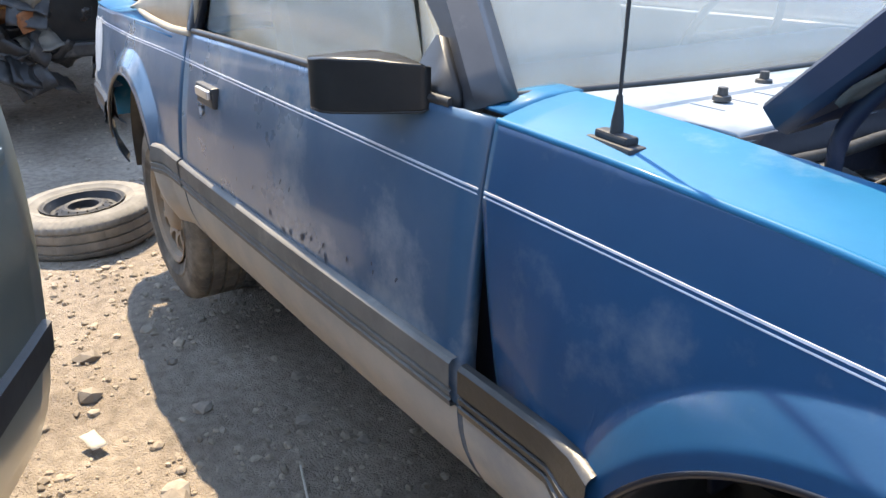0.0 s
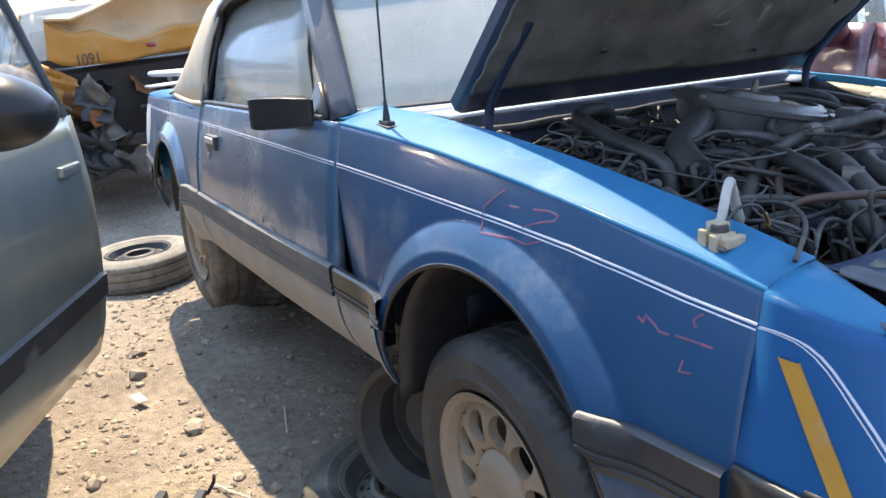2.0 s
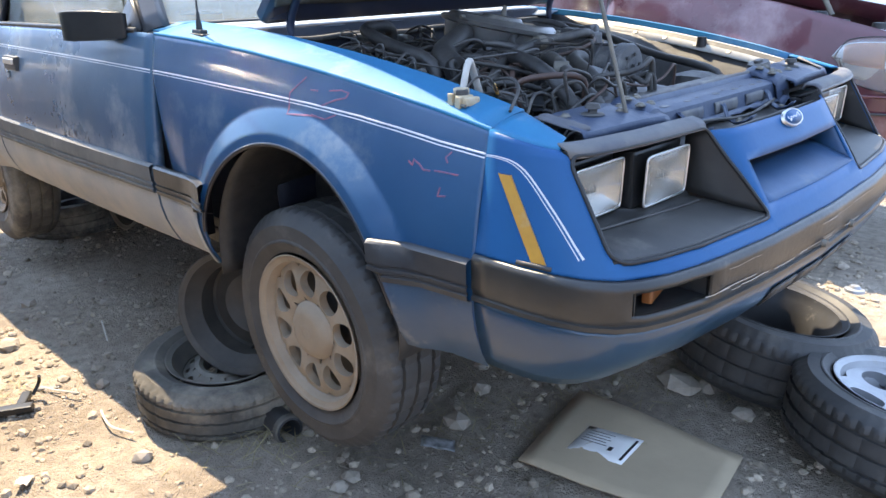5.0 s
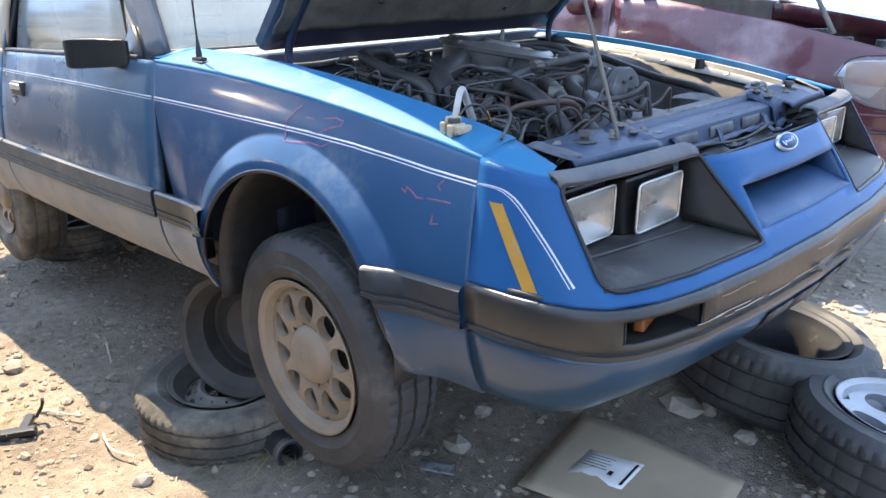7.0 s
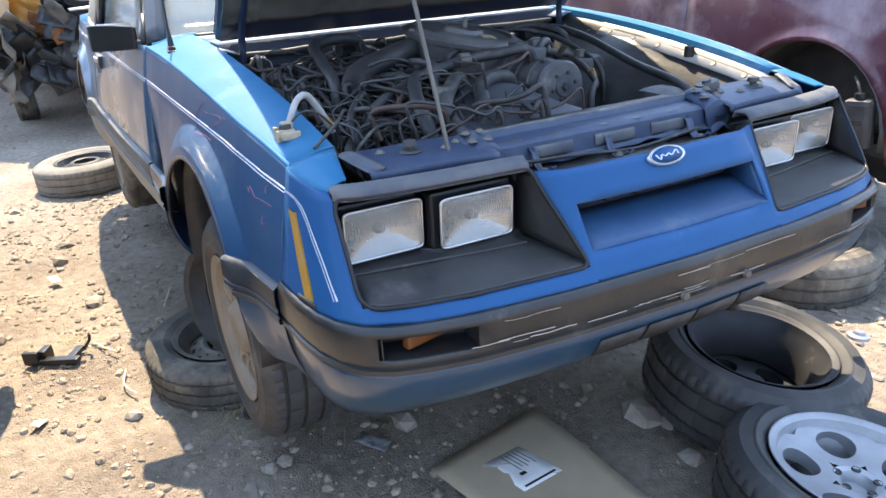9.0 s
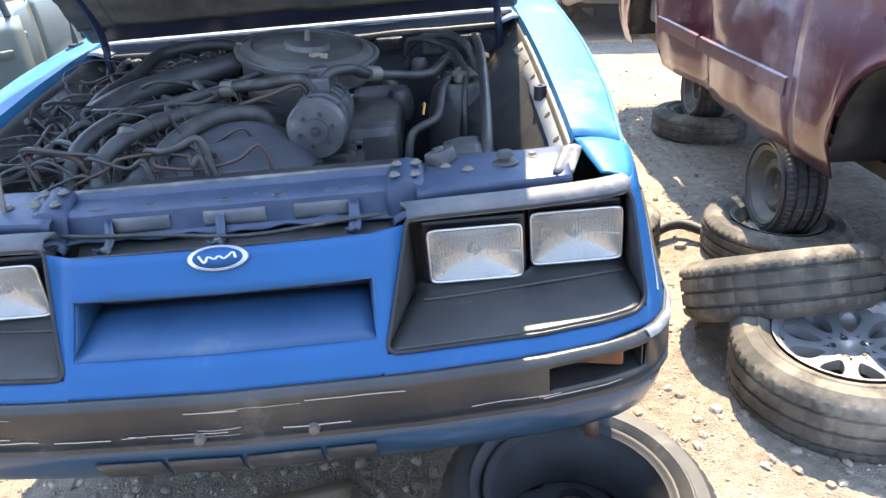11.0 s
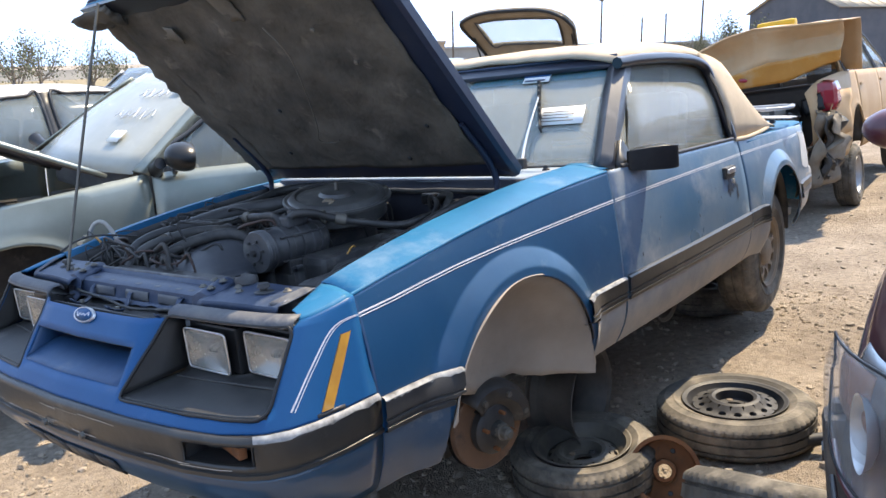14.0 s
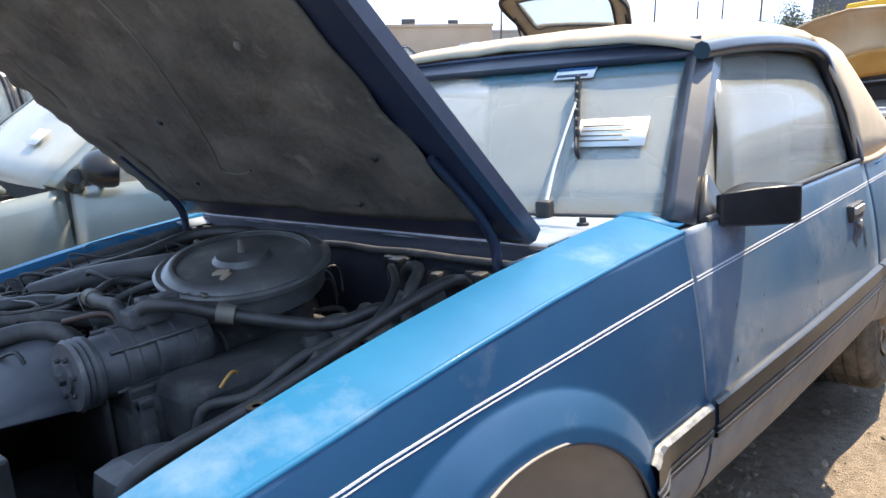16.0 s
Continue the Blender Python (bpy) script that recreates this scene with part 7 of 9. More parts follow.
    part("rear_window", sheet(rear_glass - 0.12, belt + 0.03, half * 0.84, rb - 0.06, roof - 0.04, half * 0.66, 0.10), glass_clear if parts else dark_glass, t, thick=0.005)
    part("cabin", join(box(abs(rear_glass - cowl), half * 1.7, 0.30, at=((cowl + rear_glass) / 2, 0, 0.52), bevel=0.03), box(0.35, half * 1.6, 0.2, at=(cowl - 0.22, 0, belt - 0.10), bevel=0.04)), cabin_mat, t)
    for sy_ in (-0.38, 0.38):
        part("seat", join(box(0.14, 0.48, 0.62, at=(-1.65, sy_, 0.86), m=pose(0, 0, 0, 0, -12, 0), bevel=0.05), box(0.5, 0.48, 0.15, at=(-1.35, sy_, 0.60), bevel=0.04), box(0.09, 0.26, 0.15, at=(-1.73, sy_, 1.20), bevel=0.03)), cabin_mat, t)
    inner = lambda x: lerp_table(wid, x) * 0.93

    def deck_rows(a, b, n, crown):
        return [[(x, inner(x) * u, lerp_table(topz, x) - 0.004 + crown * (1 - u * u)) for u in frange(-1, 1, 10)] for x in frange(a, b, n)]
    if open_hood:
        hx = cowl + 0.16
        me = grid_mesh([[(x - hx, inner(x) * u, 0.02 * (1 - u * u) + 0.0) for u in frange(-1, 1, 10)] for x in frange(hx, front - 0.14, 10)])
        hd = part("hood", me, paint, t, "raised hood", m=pose(hx, 0, belt + 0.01, 0, -open_hood, 0), thick=0.02)
        part("hood_inner", grid_mesh([[(x - hx, inner(x) * u * 0.985, -0.022 + 0.02 * (1 - u * u)) for u in frange(-1, 1, 10)] for x in frange(hx + 0.01, front - 0.15, 10)]), under_mat, hd, "dusty brown underside of the hood", thick=0.006)
        for u in (-0.62, 0.0, 0.62):
            part("hood_rib", grid_mesh([[(x, half * (u + w_) * 0.8, z_) for w_, z_ in ((-0.05, -0.024), (-0.03, -0.045), (0.03, -0.045), (0.05, -0.024))] for x in frange(0.10, front - hx - 0.30, 6)]), under_mat, hd, thick=0.003)
        part("hood_lining", grid_mesh([[(x, 0.56 * half * u, -0.050 + 0.006 * noise.noise(Vector((x * 4, u * 4, 2)))) for u in frange(-1, 1, 12)] for x in frange(0.16, front - hx - 0.42, 10)]), liner_mat, hd, thick=0.008)
        b = part("engine_bay", box(1.1, half * 1.35, 0.34, at=(0.02, 0, 0.50)), engine_dark, t)
        r2 = random.Random(len(label))
        for k in range(22):
            s0 = r2.uniform(0.06, 0.16)
            part("engine_part", box(s0, s0 * r2.uniform(0.6, 1.3), s0 * 0.8, bevel=0.015) if k % 2 else lathe([(0, s0 * 0.5), (s0 * 0.4, s0 * 0.5), (s0 * 0.5, 0), (s0 * 0.4, -s0)], 14), r2.choice((engine_grey, engine_dark, plastic_black)), b, m=pose(r2.uniform(-0.4, 0.5), r2.uniform(-0.5, 0.5), 0.68 + r2.uniform(-0.03, 0.05), 0, 0, r2.uniform(0, 180)))
        part("radiator_support", box(0.09, half * 1.5, 0.06, at=(front - 0.30, 0, hood_z - 0.13), bevel=0.012), paint, b)
        for k in range(6):
            part("support_hole", box(0.03, 0.03, 0.004, at=(front - 0.30, -0.5 + 0.2 * k, hood_z - 0.099)), engine_dark, b)
        for s in (1, -1):
            part("inner_flange", grid_mesh([[(x, s * inner(x) * 1.0, lerp_table(topz, x) - 0.002), (x, s * inner(x) * 0.92, lerp_table(topz, x) - 0.012), (x, s * inner(x) * 0.90, lerp_table(topz, x) - 0.10)] for x in frange(-0.5, front - 0.25, 10)]), paint, b, thick=0.004)
    else:
        part("hood", grid_mesh(deck_rows(cowl + 0.12, front - 0.07, 14, 0.03)), paint, t, thick=0.008)
    if not open_trunk:
        part("trunk_lid", grid_mesh(deck_rows(rear_glass, rear + 0.02, 12, 0.025)), paint, t, thick=0.008)
    # nose and tail
    def end(x, z0, z1, sgn_, mat, nm, bulge, n=6):
        w = lerp_table(wid, x)
        return part(nm, grid_mesh([[(x + sgn_ * bulge * (1 - (abs(u) ** 3)) * math.sin(math.pi * (0.15 + 0.7 * v)), w * u * 0.995, z0 + (z1 - z0) * v) for u in frange(-1, 1, 14)] for v in frange(0, 1, n)]), mat, t, thick=0.012)
    end(front - 0.06, 0.26, hood_z - 0.17, 1, paint, "front_bumper", 0.14)
    if not no_rear:
        end(rear, 0.30, trunk_z - 0.14, -1, paint, "rear_bumper", 0.10)
    part("floor_pan", box(length * 0.86, half * 1.5, 0.05, at=((front + rear) / 2, 0, 0.24)), engine_dark, t)
    if lamps:
        for s in (1, -1):
            part("tail_lamp", box(0.05, 0.26, 0.15, at=(rear - 0.02, s * half * 0.62, trunk_z - 0.22), bevel=0.02), red_lens, t)
            part("head_lamp", box(0.07, 0.30, 0.12, at=(front + 0.0, s * half * 0.55, hood_z - 0.24), m=pose(0, 0, 0, 0, 0, -s * 18), bevel=0.03), lens_clear, t)
    if mirror_at:
        for s in (1, -1):
            mm = part("door_mirror", lathe([(0.0, 0.060), (0.018, 0.058), (0.036, 0.051), (0.050, 0.040), (0.060, 0.024), (0.065, 0.004), (0.066, -0.016), (0.063, -0.030), (0.058, -0.036), (0.0, -0.034)], 32), mirror_at[3], t, "rounded door mirror", m=pose(mirror_at[0], s * mirror_at[1], mirror_at[2]) @ pose(0, 0, 0, 0, 90, s * -12) @ Matrix.Diagonal((1.0, 1.7, 1.0, 1)))
            part("mirror_stalk", box(0.03, 0.10, 0.03, at=(mirror_at[0] + 0.02, s * (mirror_at[1] - 0.13), mirror_at[2] - 0.03), bevel=0.012), mirror_at[3], t)
    for x, s in wheels:
        w = part("wheel", lathe([(0.02, -0.02), (0.05, -0.02), (0.05, 0.0)], 12), steel_grey, t, m=pose(0 if x == 0 else wb, s * (half - 0.12), 0.27, -90 * s, 0, 0))
        fill_wheel(w, "steel", disc_mat=alloy, tyre_mat=rubber_dusty, r=0.31)
    return t


def car_stand(x, y, up, yaw=0):
    """A rim standing on a flat tyre, as the yard props its cars."""
    z = at_ground(x, y)
    loose_wheel("tyre_stand", pose(x, y, z + 0.08, 0, 0, 30), "dusty tyre lying flat as a car stand", "steel", r=0.29, w=0.16, rim=0.175, tyre_mat=rubber_dusty, disc_mat=steel_grey)
    h = max(up - 0.16, 0.1)
    loose_wheel("wheel_stand", pose(x, y, z + 0.13 + h * 0.5, 90, 0, yaw), "dark wheel standing upright under a car sill", "steel", r=max(0.16, h * 0.5 + 0.03), w=0.17, rim=max(0.13, h * 0.5 - 0.02), disc_mat=steel_grey)


# maroon saloon beside the driver's side
maroon = build_car("maroon_sedan", pose(-0.10, 2.445, 0.475, 2.5, 0, 0), "maroon sedan with raised hood and crumpled doors", maroon_paint, front=0.84, rear=-3.75, half=0.86, belt=0.965, hood_z=0.845, roof=1.46,
                   mirror_at=(-0.79, 0.905, 0.935, maroon_paint), open_hood=60, wheels=(), lamps=False, cowl=-0.44)
lamp_amber = material("faded_amber_plastic", (0.48, 0.20, 0.10), 0.25, 0, (0.40, 0.19, 0.12), 6, coat=0.4, alpha=0.8)
lampm = material("hazy_lamp_plastic", (0.34, 0.36, 0.37), 0.10, 0, (0.44, 0.45, 0.45), 3, coat=0.7, alpha=0.22)
bowl_mat = material("pale_lamp_bowl", (0.50, 0.53, 0.55), 0.25, 0.3, (0.40, 0.43, 0.45), 7, coat=0.4)
for s in (-1, 1):
    rows = []
    for u in frange(0, 1, 12):
        row = []
        for v in frange(-1, 1, 8):
            x = 0.46 + 0.33 * u
            y = 0.825 - 0.05 * u - 0.22 * u ** 3
            h = (0.080 + 0.025 * u) * math.sqrt(max(0.0, 1 - (2 * u - 1) ** 4)) + 0.004
            row.append((x + 0.03 * v * (u - 0.3), s * (y + 0.014 * (1 - v * v) + 0.01), 0.640 - 0.02 * u + h * v * (1.0 + 0.40 * u if v < 0 else 1.0)))
        rows.append(row)
    hl = part("head_lamp", grid_mesh(rows), lampm, maroon, "hazy clear headlamp", thick=0.01)
    part("turn_section", grid_mesh([[Vector(p) - Vector((0.01, s * 0.022, 0)) for p in row[3:8]] for row in rows[1:8]]), lamp_amber, hl, "faded amber section", thick=0.002)
    part("lamp_rim", tube([row[0] for row in rows] + [row[-1] for row in reversed(rows)] + [rows[0][0]], 0.0025, 6), plastic_black, hl)
    part("lamp_bowl", grid_mesh([[Vector((p[0] - 0.03, p[1] - s * 0.045, 0.63 + 0.78 * (p[2] - 0.63))) for p in row] for row in rows]), bowl_mat, hl, "bright lamp bowl", thick=0.003)
    part("reflector_bowl", lathe([(0.0, 0.0), (0.03, 0.004), (0.05, 0.014), (0.058, 0.026)], 28, "y"), chrome, hl, m=pose(0.67, s * 0.735, 0.625, 0, 0, s * -20 + (180 if s < 0 else 0)))
    for z in (0.49, 0.42):
        part("bumper_crease", tube([(0.44, s * 0.83, z), (0.60, s * 0.78, z), (0.74, s * 0.67, z), (0.87, s * 0.42, z), (0.92, 0, z)], 0.006, 6), black_trim if z < 0.45 else maroon_paint, maroon)
part("hood_strut", tube([(0.34, -0.62, 0.80), (-0.03, -0.60, 1.40)], [0.012, 0.007], 8), steel_grey, maroon, "grey gas strut")
part("hood_strut_body", tube([(0.155, -0.61, 1.10), (-0.03, -0.60, 1.40)], 0.016, 8), plastic_black, maroon)
washer = part("washer_bottle", box(0.10, 0.07, 0.19, bevel=0.02), engine_grey, maroon, "grey plastic bottle hanging from hoses", m=pose(0.27, -0.84, 0.38, 6, -4, 12))
part("bottle_window", box(0.05, 0.004, 0.02, at=(0, -0.037, 0.01)), engine_dark, washer)
part("bottle_cap", lathe([(0.0, 0.118), (0.020, 0.116), (0.022, 0.098), (0.018, 0.094)], 14), plastic_black, washer)
part("bottle_hose", tube([(0.0, 0.0, 0.115), (-0.02, 0.02, 0.15), (-0.05, 0.07, 0.16)], 0.006, 6), hose_mat, washer)
# dents of the doors
for ob in maroon.children:
    if ob.name.split(".")[0] in ("front_door", "rear_door"):
        for v in ob.data.vertices:
            if v.co.y < 0:
                d = math.exp(-((v.co.x + 1.75) / 0.22) ** 2) * (0.4 + 0.6 * math.exp(-((v.co.z - 0.45) / 0.25) ** 2))
                v.co.y += 0.075 * d + 0.012 * noise.noise(Vector((v.co.x * 6, v.co.z * 6, 2)))
car_stand(-0.96, 1.72, 0.50)
car_stand(-2.75, 2.0, 0.50)
car_stand(-0.95, 3.05, 0.55)
car_stand(-2.75, 3.05, 0.55)

# silver-green saloon on the other side, its driver's door ajar
green = build_car("green_sedan", pose(0.12, -2.65, 0.13, 0, 0, -8), "dusty silver-green sedan with hood up and door ajar", green_paint, front=0.86, rear=-3.05, half=0.85, belt=0.93, hood_z=0.83, roof=1.44,
                  mirror_at=None, open_hood=24, wheels=(), door_open=16, moulding_z=0.45, lamps=True)
for x, y in ((-0.7, -2.05), (-0.7, -3.1), (-2.3, -1.95), (-2.3, -2.9)):
    car_stand(x, y, max(0.2, 0.30 - at_ground(x, y)))
gm = part("door_mirror", lathe([(0.0, 0.075), (0.020, 0.073), (0.038, 0.064), (0.052, 0.048), (0.062, 0.026), (0.066, 0.000), (0.064, -0.022), (0.058, -0.034), (0.0, -0.030)], 36), plastic_black, green, "rounded black door mirror", m=pose(-0.77, 0.985, 1.010) @ pose(0, 0, 0, 0, 84, -16) @ Matrix.Diagonal((1.12, 1.65, 1.25, 1)))
for v in gm.data.vertices:
    v.co.x *= 1.0 - 2.0 * v.co.y
part("mirror_stalk", tube([(-0.70, 0.80, 0.935), (-0.685, 0.86, 0.955), (-0.67, 0.93, 0.985)], [0.040, 0.032, 0.030], 10), plastic_black, green)
part("mirror_stalk", tube([(-0.70, -0.80, 0.935), (-0.68, -0.90, 0.965), (-0.67, -0.98, 0.99)], [0.040, 0.034, 0.045], 10), plastic_black, green)
gw = [ob for ob in green.children if ob.name.startswith("windscreen")][0]
gw.data.materials[0] = glass_filmed
def on_screen(u, v):
    cowl, ra, half, belt, roof = -0.48, -1.18, 0.85, 0.92, 1.405
    return Vector((cowl + (ra - cowl) * v - 0.12 * u * u + 0.012, (half * 0.86 + (half * 0.66 - half * 0.86) * v) * u, belt + (roof - belt) * v + 0.03 * math.sin(math.pi * v) + 0.012))
for u, v, w, h in ((0.45, 0.22, 0.15, 0.10), (0.62, 0.72, 0.12, 0.11)):
    part("paper_note", grid_mesh([[on_screen(u + w * a, v + h * b) for b in (0, 1)] for a in (0, 1)]), paper, gw, "white paper on the glass", thick=0.001)
r3 = random.Random(3)
for k in range(9):
    u0, v0 = 0.2 + 0.11 * (k % 5), 0.45 + 0.22 * (k // 5)
    part("chalk_scrawl", tube([on_screen(u0, v0), on_screen(u0 + 0.04, v0 + r3.uniform(0.04, 0.10)), on_screen(u0 + r3.uniform(0.02, 0.08), v0 + r3.uniform(-0.02, 0.10)), on_screen(u0 + 0.08, v0 + r3.uniform(-0.03, 0.03))], 0.003, 4), white_line, gw, "white marker scrawl")

# wrecked gold taxi behind the convertible, its rear towards it
TAXI_AT = pose(-9.95, -0.46, 0.27, -8.0, 0, 181)
taxi = build_car("wrecked_taxi", TAXI_AT, "gold taxi with crushed rear end and bent trunk lid", taxi_paint, front=1.0, rear=-4.35, half=0.90, belt=0.98, hood_z=0.9, roof=1.50,
                 open_trunk=True, no_rear=True, wheels=((1, 1), (1, -1), (0, 1), (0, -1)), trunk_z=1.0, lamps=False)
# its wheels hang low on the slack springs
for ob in taxi.children:
    if ob.name.split(".")[0] == "wheel":
        ob.matrix_basis = Matrix.Translation((0, 0, -0.30)) @ ob.matrix_basis
TAXI_IN = TAXI_AT.inverted()
# the buckled lid, given across the lane: the orange face, the brow over it and the ridge where it folds back
FACE_LOW = [(-1.13, 1.20), (-1.04, 1.16), (-0.93, 1.15), (-0.53, 1.197), (-0.37, 1.25), (0.0, 1.315), (0.26, 1.44), (0.42, 1.50)]
FACE_TOP = [(-1.13, 1.485), (-0.94, 1.40), (-0.80, 1.435), (-0.62, 1.38), (-0.51, 1.356), (-0.16, 1.483), (0.02, 1.51), (0.27, 1.563), (0.42, 1.59)]
RIDGE = [(-1.13, 1.49), (-0.95, 1.50), (-0.78, 1.58), (-0.55, 1.70), (-0.30, 1.775), (0.0, 1.79), (0.30, 1.81), (0.46, 1.83)]
SET_IN = [(-1.13, 0.0), (-0.95, 0.10), (-0.80, 0.02), (-0.62, 0.14), (-0.51, 0.16), (-0.30, 0.05), (-0.16, 0.03), (0.02, 0.12), (0.42, 0.10)]


def across(n):
    return sorted(set(frange(-1.13, 0.42, n) + [-1.04, -0.94, -0.80, -0.62, -0.51, -0.30, -0.16, 0.02]))


def lid_point(y, t):
    """t: 0 at the face's lower edge, 1 at its top, 2 on the ridge, 3 back on the roof side, 4 at the hinge."""
    wrinkle = 0.016 * noise.noise(Vector((y * 5, t * 2.2, 3)))
    low, top, ridge, deep = lerp_table(FACE_LOW, y), lerp_table(FACE_TOP, y), lerp_table(RIDGE, y), lerp_table(SET_IN, y)
    if t <= 1:
        return TAXI_IN @ Vector((-5.60 + 0.03 * t + wrinkle * 0.6 + 0.02 * math.sin(3 * y), y, low + (top - low) * t))
    if t <= 2:
        k = t - 1
        return TAXI_IN @ Vector((-5.57 - deep * math.sin(math.pi * k) + 0.05 * k + 1.4 * wrinkle + 0.02 * math.sin(3 * y), y, top + (ridge - top) * k))
    if t <= 3:
        k = t - 2
        return TAXI_IN @ Vector((-5.52 - 0.93 * k + 0.02 * math.sin(3 * y), y * (1 - 0.06 * k), ridge + 0.05 * k + 0.9 * wrinkle * (1 if k > 0.1 else 0)))
    k = t - 3
    return TAXI_IN @ Vector((-6.45 - 0.35 * k, y * 0.94, (ridge + 0.05) * (1 - k) + 1.40 * k))


lid = part("trunk_lid", grid_mesh([[lid_point(y, t) for y in across(26)] for t in frange(2, 4, 12)]), taxi_paint, taxi, "crumpled beige trunk lid", thick=0.01)
part("lid_brow", grid_mesh([[lid_point(y, t) for y in across(26)] for t in frange(1, 2, 7)]), taxi_paint, lid, "bent tan upper face of the lid", thick=0.010)
lip = part("lid_face", grid_mesh([[lid_point(y, t) for y in across(26)] for t in frange(0, 1, 6)]), taxi_orange, lid, "bent orange lower band of the lid", thick=0.010)
part("maker_badge", lathe([(0.0, 0.004), (0.8, 0.003), (1.0, 0.0)], 20), red_lens, lip, "small red oval badge", m=TAXI_IN @ pose(-5.578, -0.367, 1.325, 0, 90, 0) @ Matrix.Diagonal((0.018, 0.042, 1, 1)))
cur = bpy.data.curves.new("fleet_number", "FONT")
cur.body, cur.size, cur.extrude, cur.align_x = "1091", 0.125, 0.002, "CENTER"
num_ob = bpy.data.objects.new("tmp_text", cur)
scene.collection.objects.link(num_ob)
dg = bpy.context.evaluated_depsgraph_get()
txt_me = bpy.data.meshes.new_from_object(num_ob.evaluated_get(dg))
bpy.data.objects.remove(num_ob)
part("fleet_number", txt_me, black_paint, lip, "black painted fleet number", m=TAXI_IN @ pose(-5.598, -0.835, 1.165, 90, 0, 90) @ pose(0, 0, 0, 0, 0, 8) @ Matrix.Diagonal((0.78, 1, 1, 1)))
# the orange corner of the rear wing, folded over on itself
rows = []
for v in frange(0, 1, 9):
    row = []
    for u in frange(0, 1, 11):
        fold = abs(u - 0.42) * 0.16
        row.append(TAXI_IN @ Vector((-5.86 + 0.26 * u - fold + 0.05 * noise.noise(Vector((u * 5, v * 5, 6))), -1.34 + 0.44 * u + 0.03 * math.sin(5 * v), 0.78 + 0.10 * u + v * (0.38 - 0.24 * abs(u - 0.35)) - 0.06 * u * u)))
    rows.append(row)
part("folded_wing", grid_mesh(rows), taxi_orange, taxi, "orange folded corner of the rear wing", thick=0.010)
part("trunk_well", box(0.60, 1.45, 0.62, at=(-3.86, 0, 0.62), bevel=0.04), plastic_black, taxi, "dark crushed trunk well")
part("tail_lamp", box(0.34, 0.20, 0.29, at=(-4.10, -0.80, 0.81), bevel=0.09), red_lens, taxi, "large red tail lamp")
for s in (1, -1):
    part("quarter_skin", grid_mesh([[(-3.7 - 0.55 * u, s * (0.93 - 0.06 * u + 0.03 * noise.noise(Vector((u * 4, v * 4, s)))), 0.45 + 0.40 * v) for v in frange(0, 1, 5)] for u in frange(0, 1, 6)]), taxi_paint if s < 0 else taxi_orange, taxi, "bent quarter skin", thick=0.008)
fascia_mat = material("dusty_torn_fascia", (0.13, 0.105, 0.08), 0.8, 0, (0.20, 0.165, 0.125), 6, spot=(0.30, 0.25, 0.20), spot_scale=7, spot_amount=0.4, bump=0.002)
r4 = random.Random(8)
for k in range(70):
    x, y, z = r4.uniform(-4.45, -4.15), r4.uniform(-0.8, 0.8), r4.uniform(0.10, 0.78)
    w = r4.uniform(0.10, 0.32)
    rows = [[Vector((0.04 * noise.noise(Vector((u * 3, v * 3, k))), w * u, w * 0.7 * v)) for u in frange(-0.5, 0.5, 5)] for v in frange(-0.5, 0.5, 5)]
    part("torn_sheet", grid_mesh(rows), r4.choice((engine_dark, engine_dark, steel_grey if k % 2 else plastic_black, plastic_black, rust if k % 3 else engine_dark, shroud_mat if k % 9 == 0 else engine_dark)), taxi, m=pose(x, y, z, r4.uniform(-60, 60), r4.uniform(-50, 50), r4.uniform(-60, 60)), thick=0.006)
part("bumper_bar", box(0.10, 1.4, 0.10, at=(-4.20, 0, 0.30), m=pose(0, 0, 0, 4, 0, 0), bevel=0.02), engine_dark, taxi, "bare dark bumper beam")
for s, k0 in ((1, 2), (-1, 7)):
    for q in range(3):
        rows = [[(-4.52 + 0.42 * u + 0.10 * noise.noise(Vector((u * 2.2, v * 3, k0 + q))), s * (0.80 + 0.06 * q + 0.16 * noise.noise(Vector((u * 3, v * 3, 2 + q * 3 + k0)))), 0.06 + 0.10 * q + 0.06 * noise.noise(Vector((u * 5, q, k0))) + (0.62 - 0.12 * q) * v) for u in frange(0, 1, 12)] for v in frange(0, 1, 12)]
        part("hanging_fascia", grid_mesh(rows), (fascia_mat, engine_dark, fascia_mat)[q], taxi, "crumpled hanging bumper skin", thick=0.008)
part("roof_sign", box(0.12, 0.40, 0.13, at=(-2.55, -0.05, 1.57), bevel=0.03), sign_yellow, taxi, "yellow roof sign")

# ---- the rest of the yard ----
tan_paint = material("beige_car_paint", (0.42, 0.33, 0.22), 0.45, 0.1, (0.48, 0.39, 0.27), 3, spot=(0.5, 0.43, 0.33), spot_scale=4, spot_amount=0.4, coat=0.2)
grey_paint = material("grey_car_paint", (0.16, 0.17, 0.18), 0.4, 0.2, (0.21, 0.21, 0.21), 4, spot=(0.33, 0.30, 0.26), spot_scale=3, spot_amount=0.45, coat=0.3)
red_paint = material("dull_red_car_paint", (0.22, 0.03, 0.03), 0.4, 0.1, (0.27, 0.05, 0.045), 4, spot=(0.33, 0.25, 0.21), spot_scale=3, spot_amount=0.4, coat=0.3)
lining = material("tan_hatch_lining", (0.20, 0.155, 0.105), 0.9, 0, (0.25, 0.20, 0.14), 6, bump=0.001)
ALL_WHEELS = ((0, 1), (0, -1), (1, 1), (1, -1))


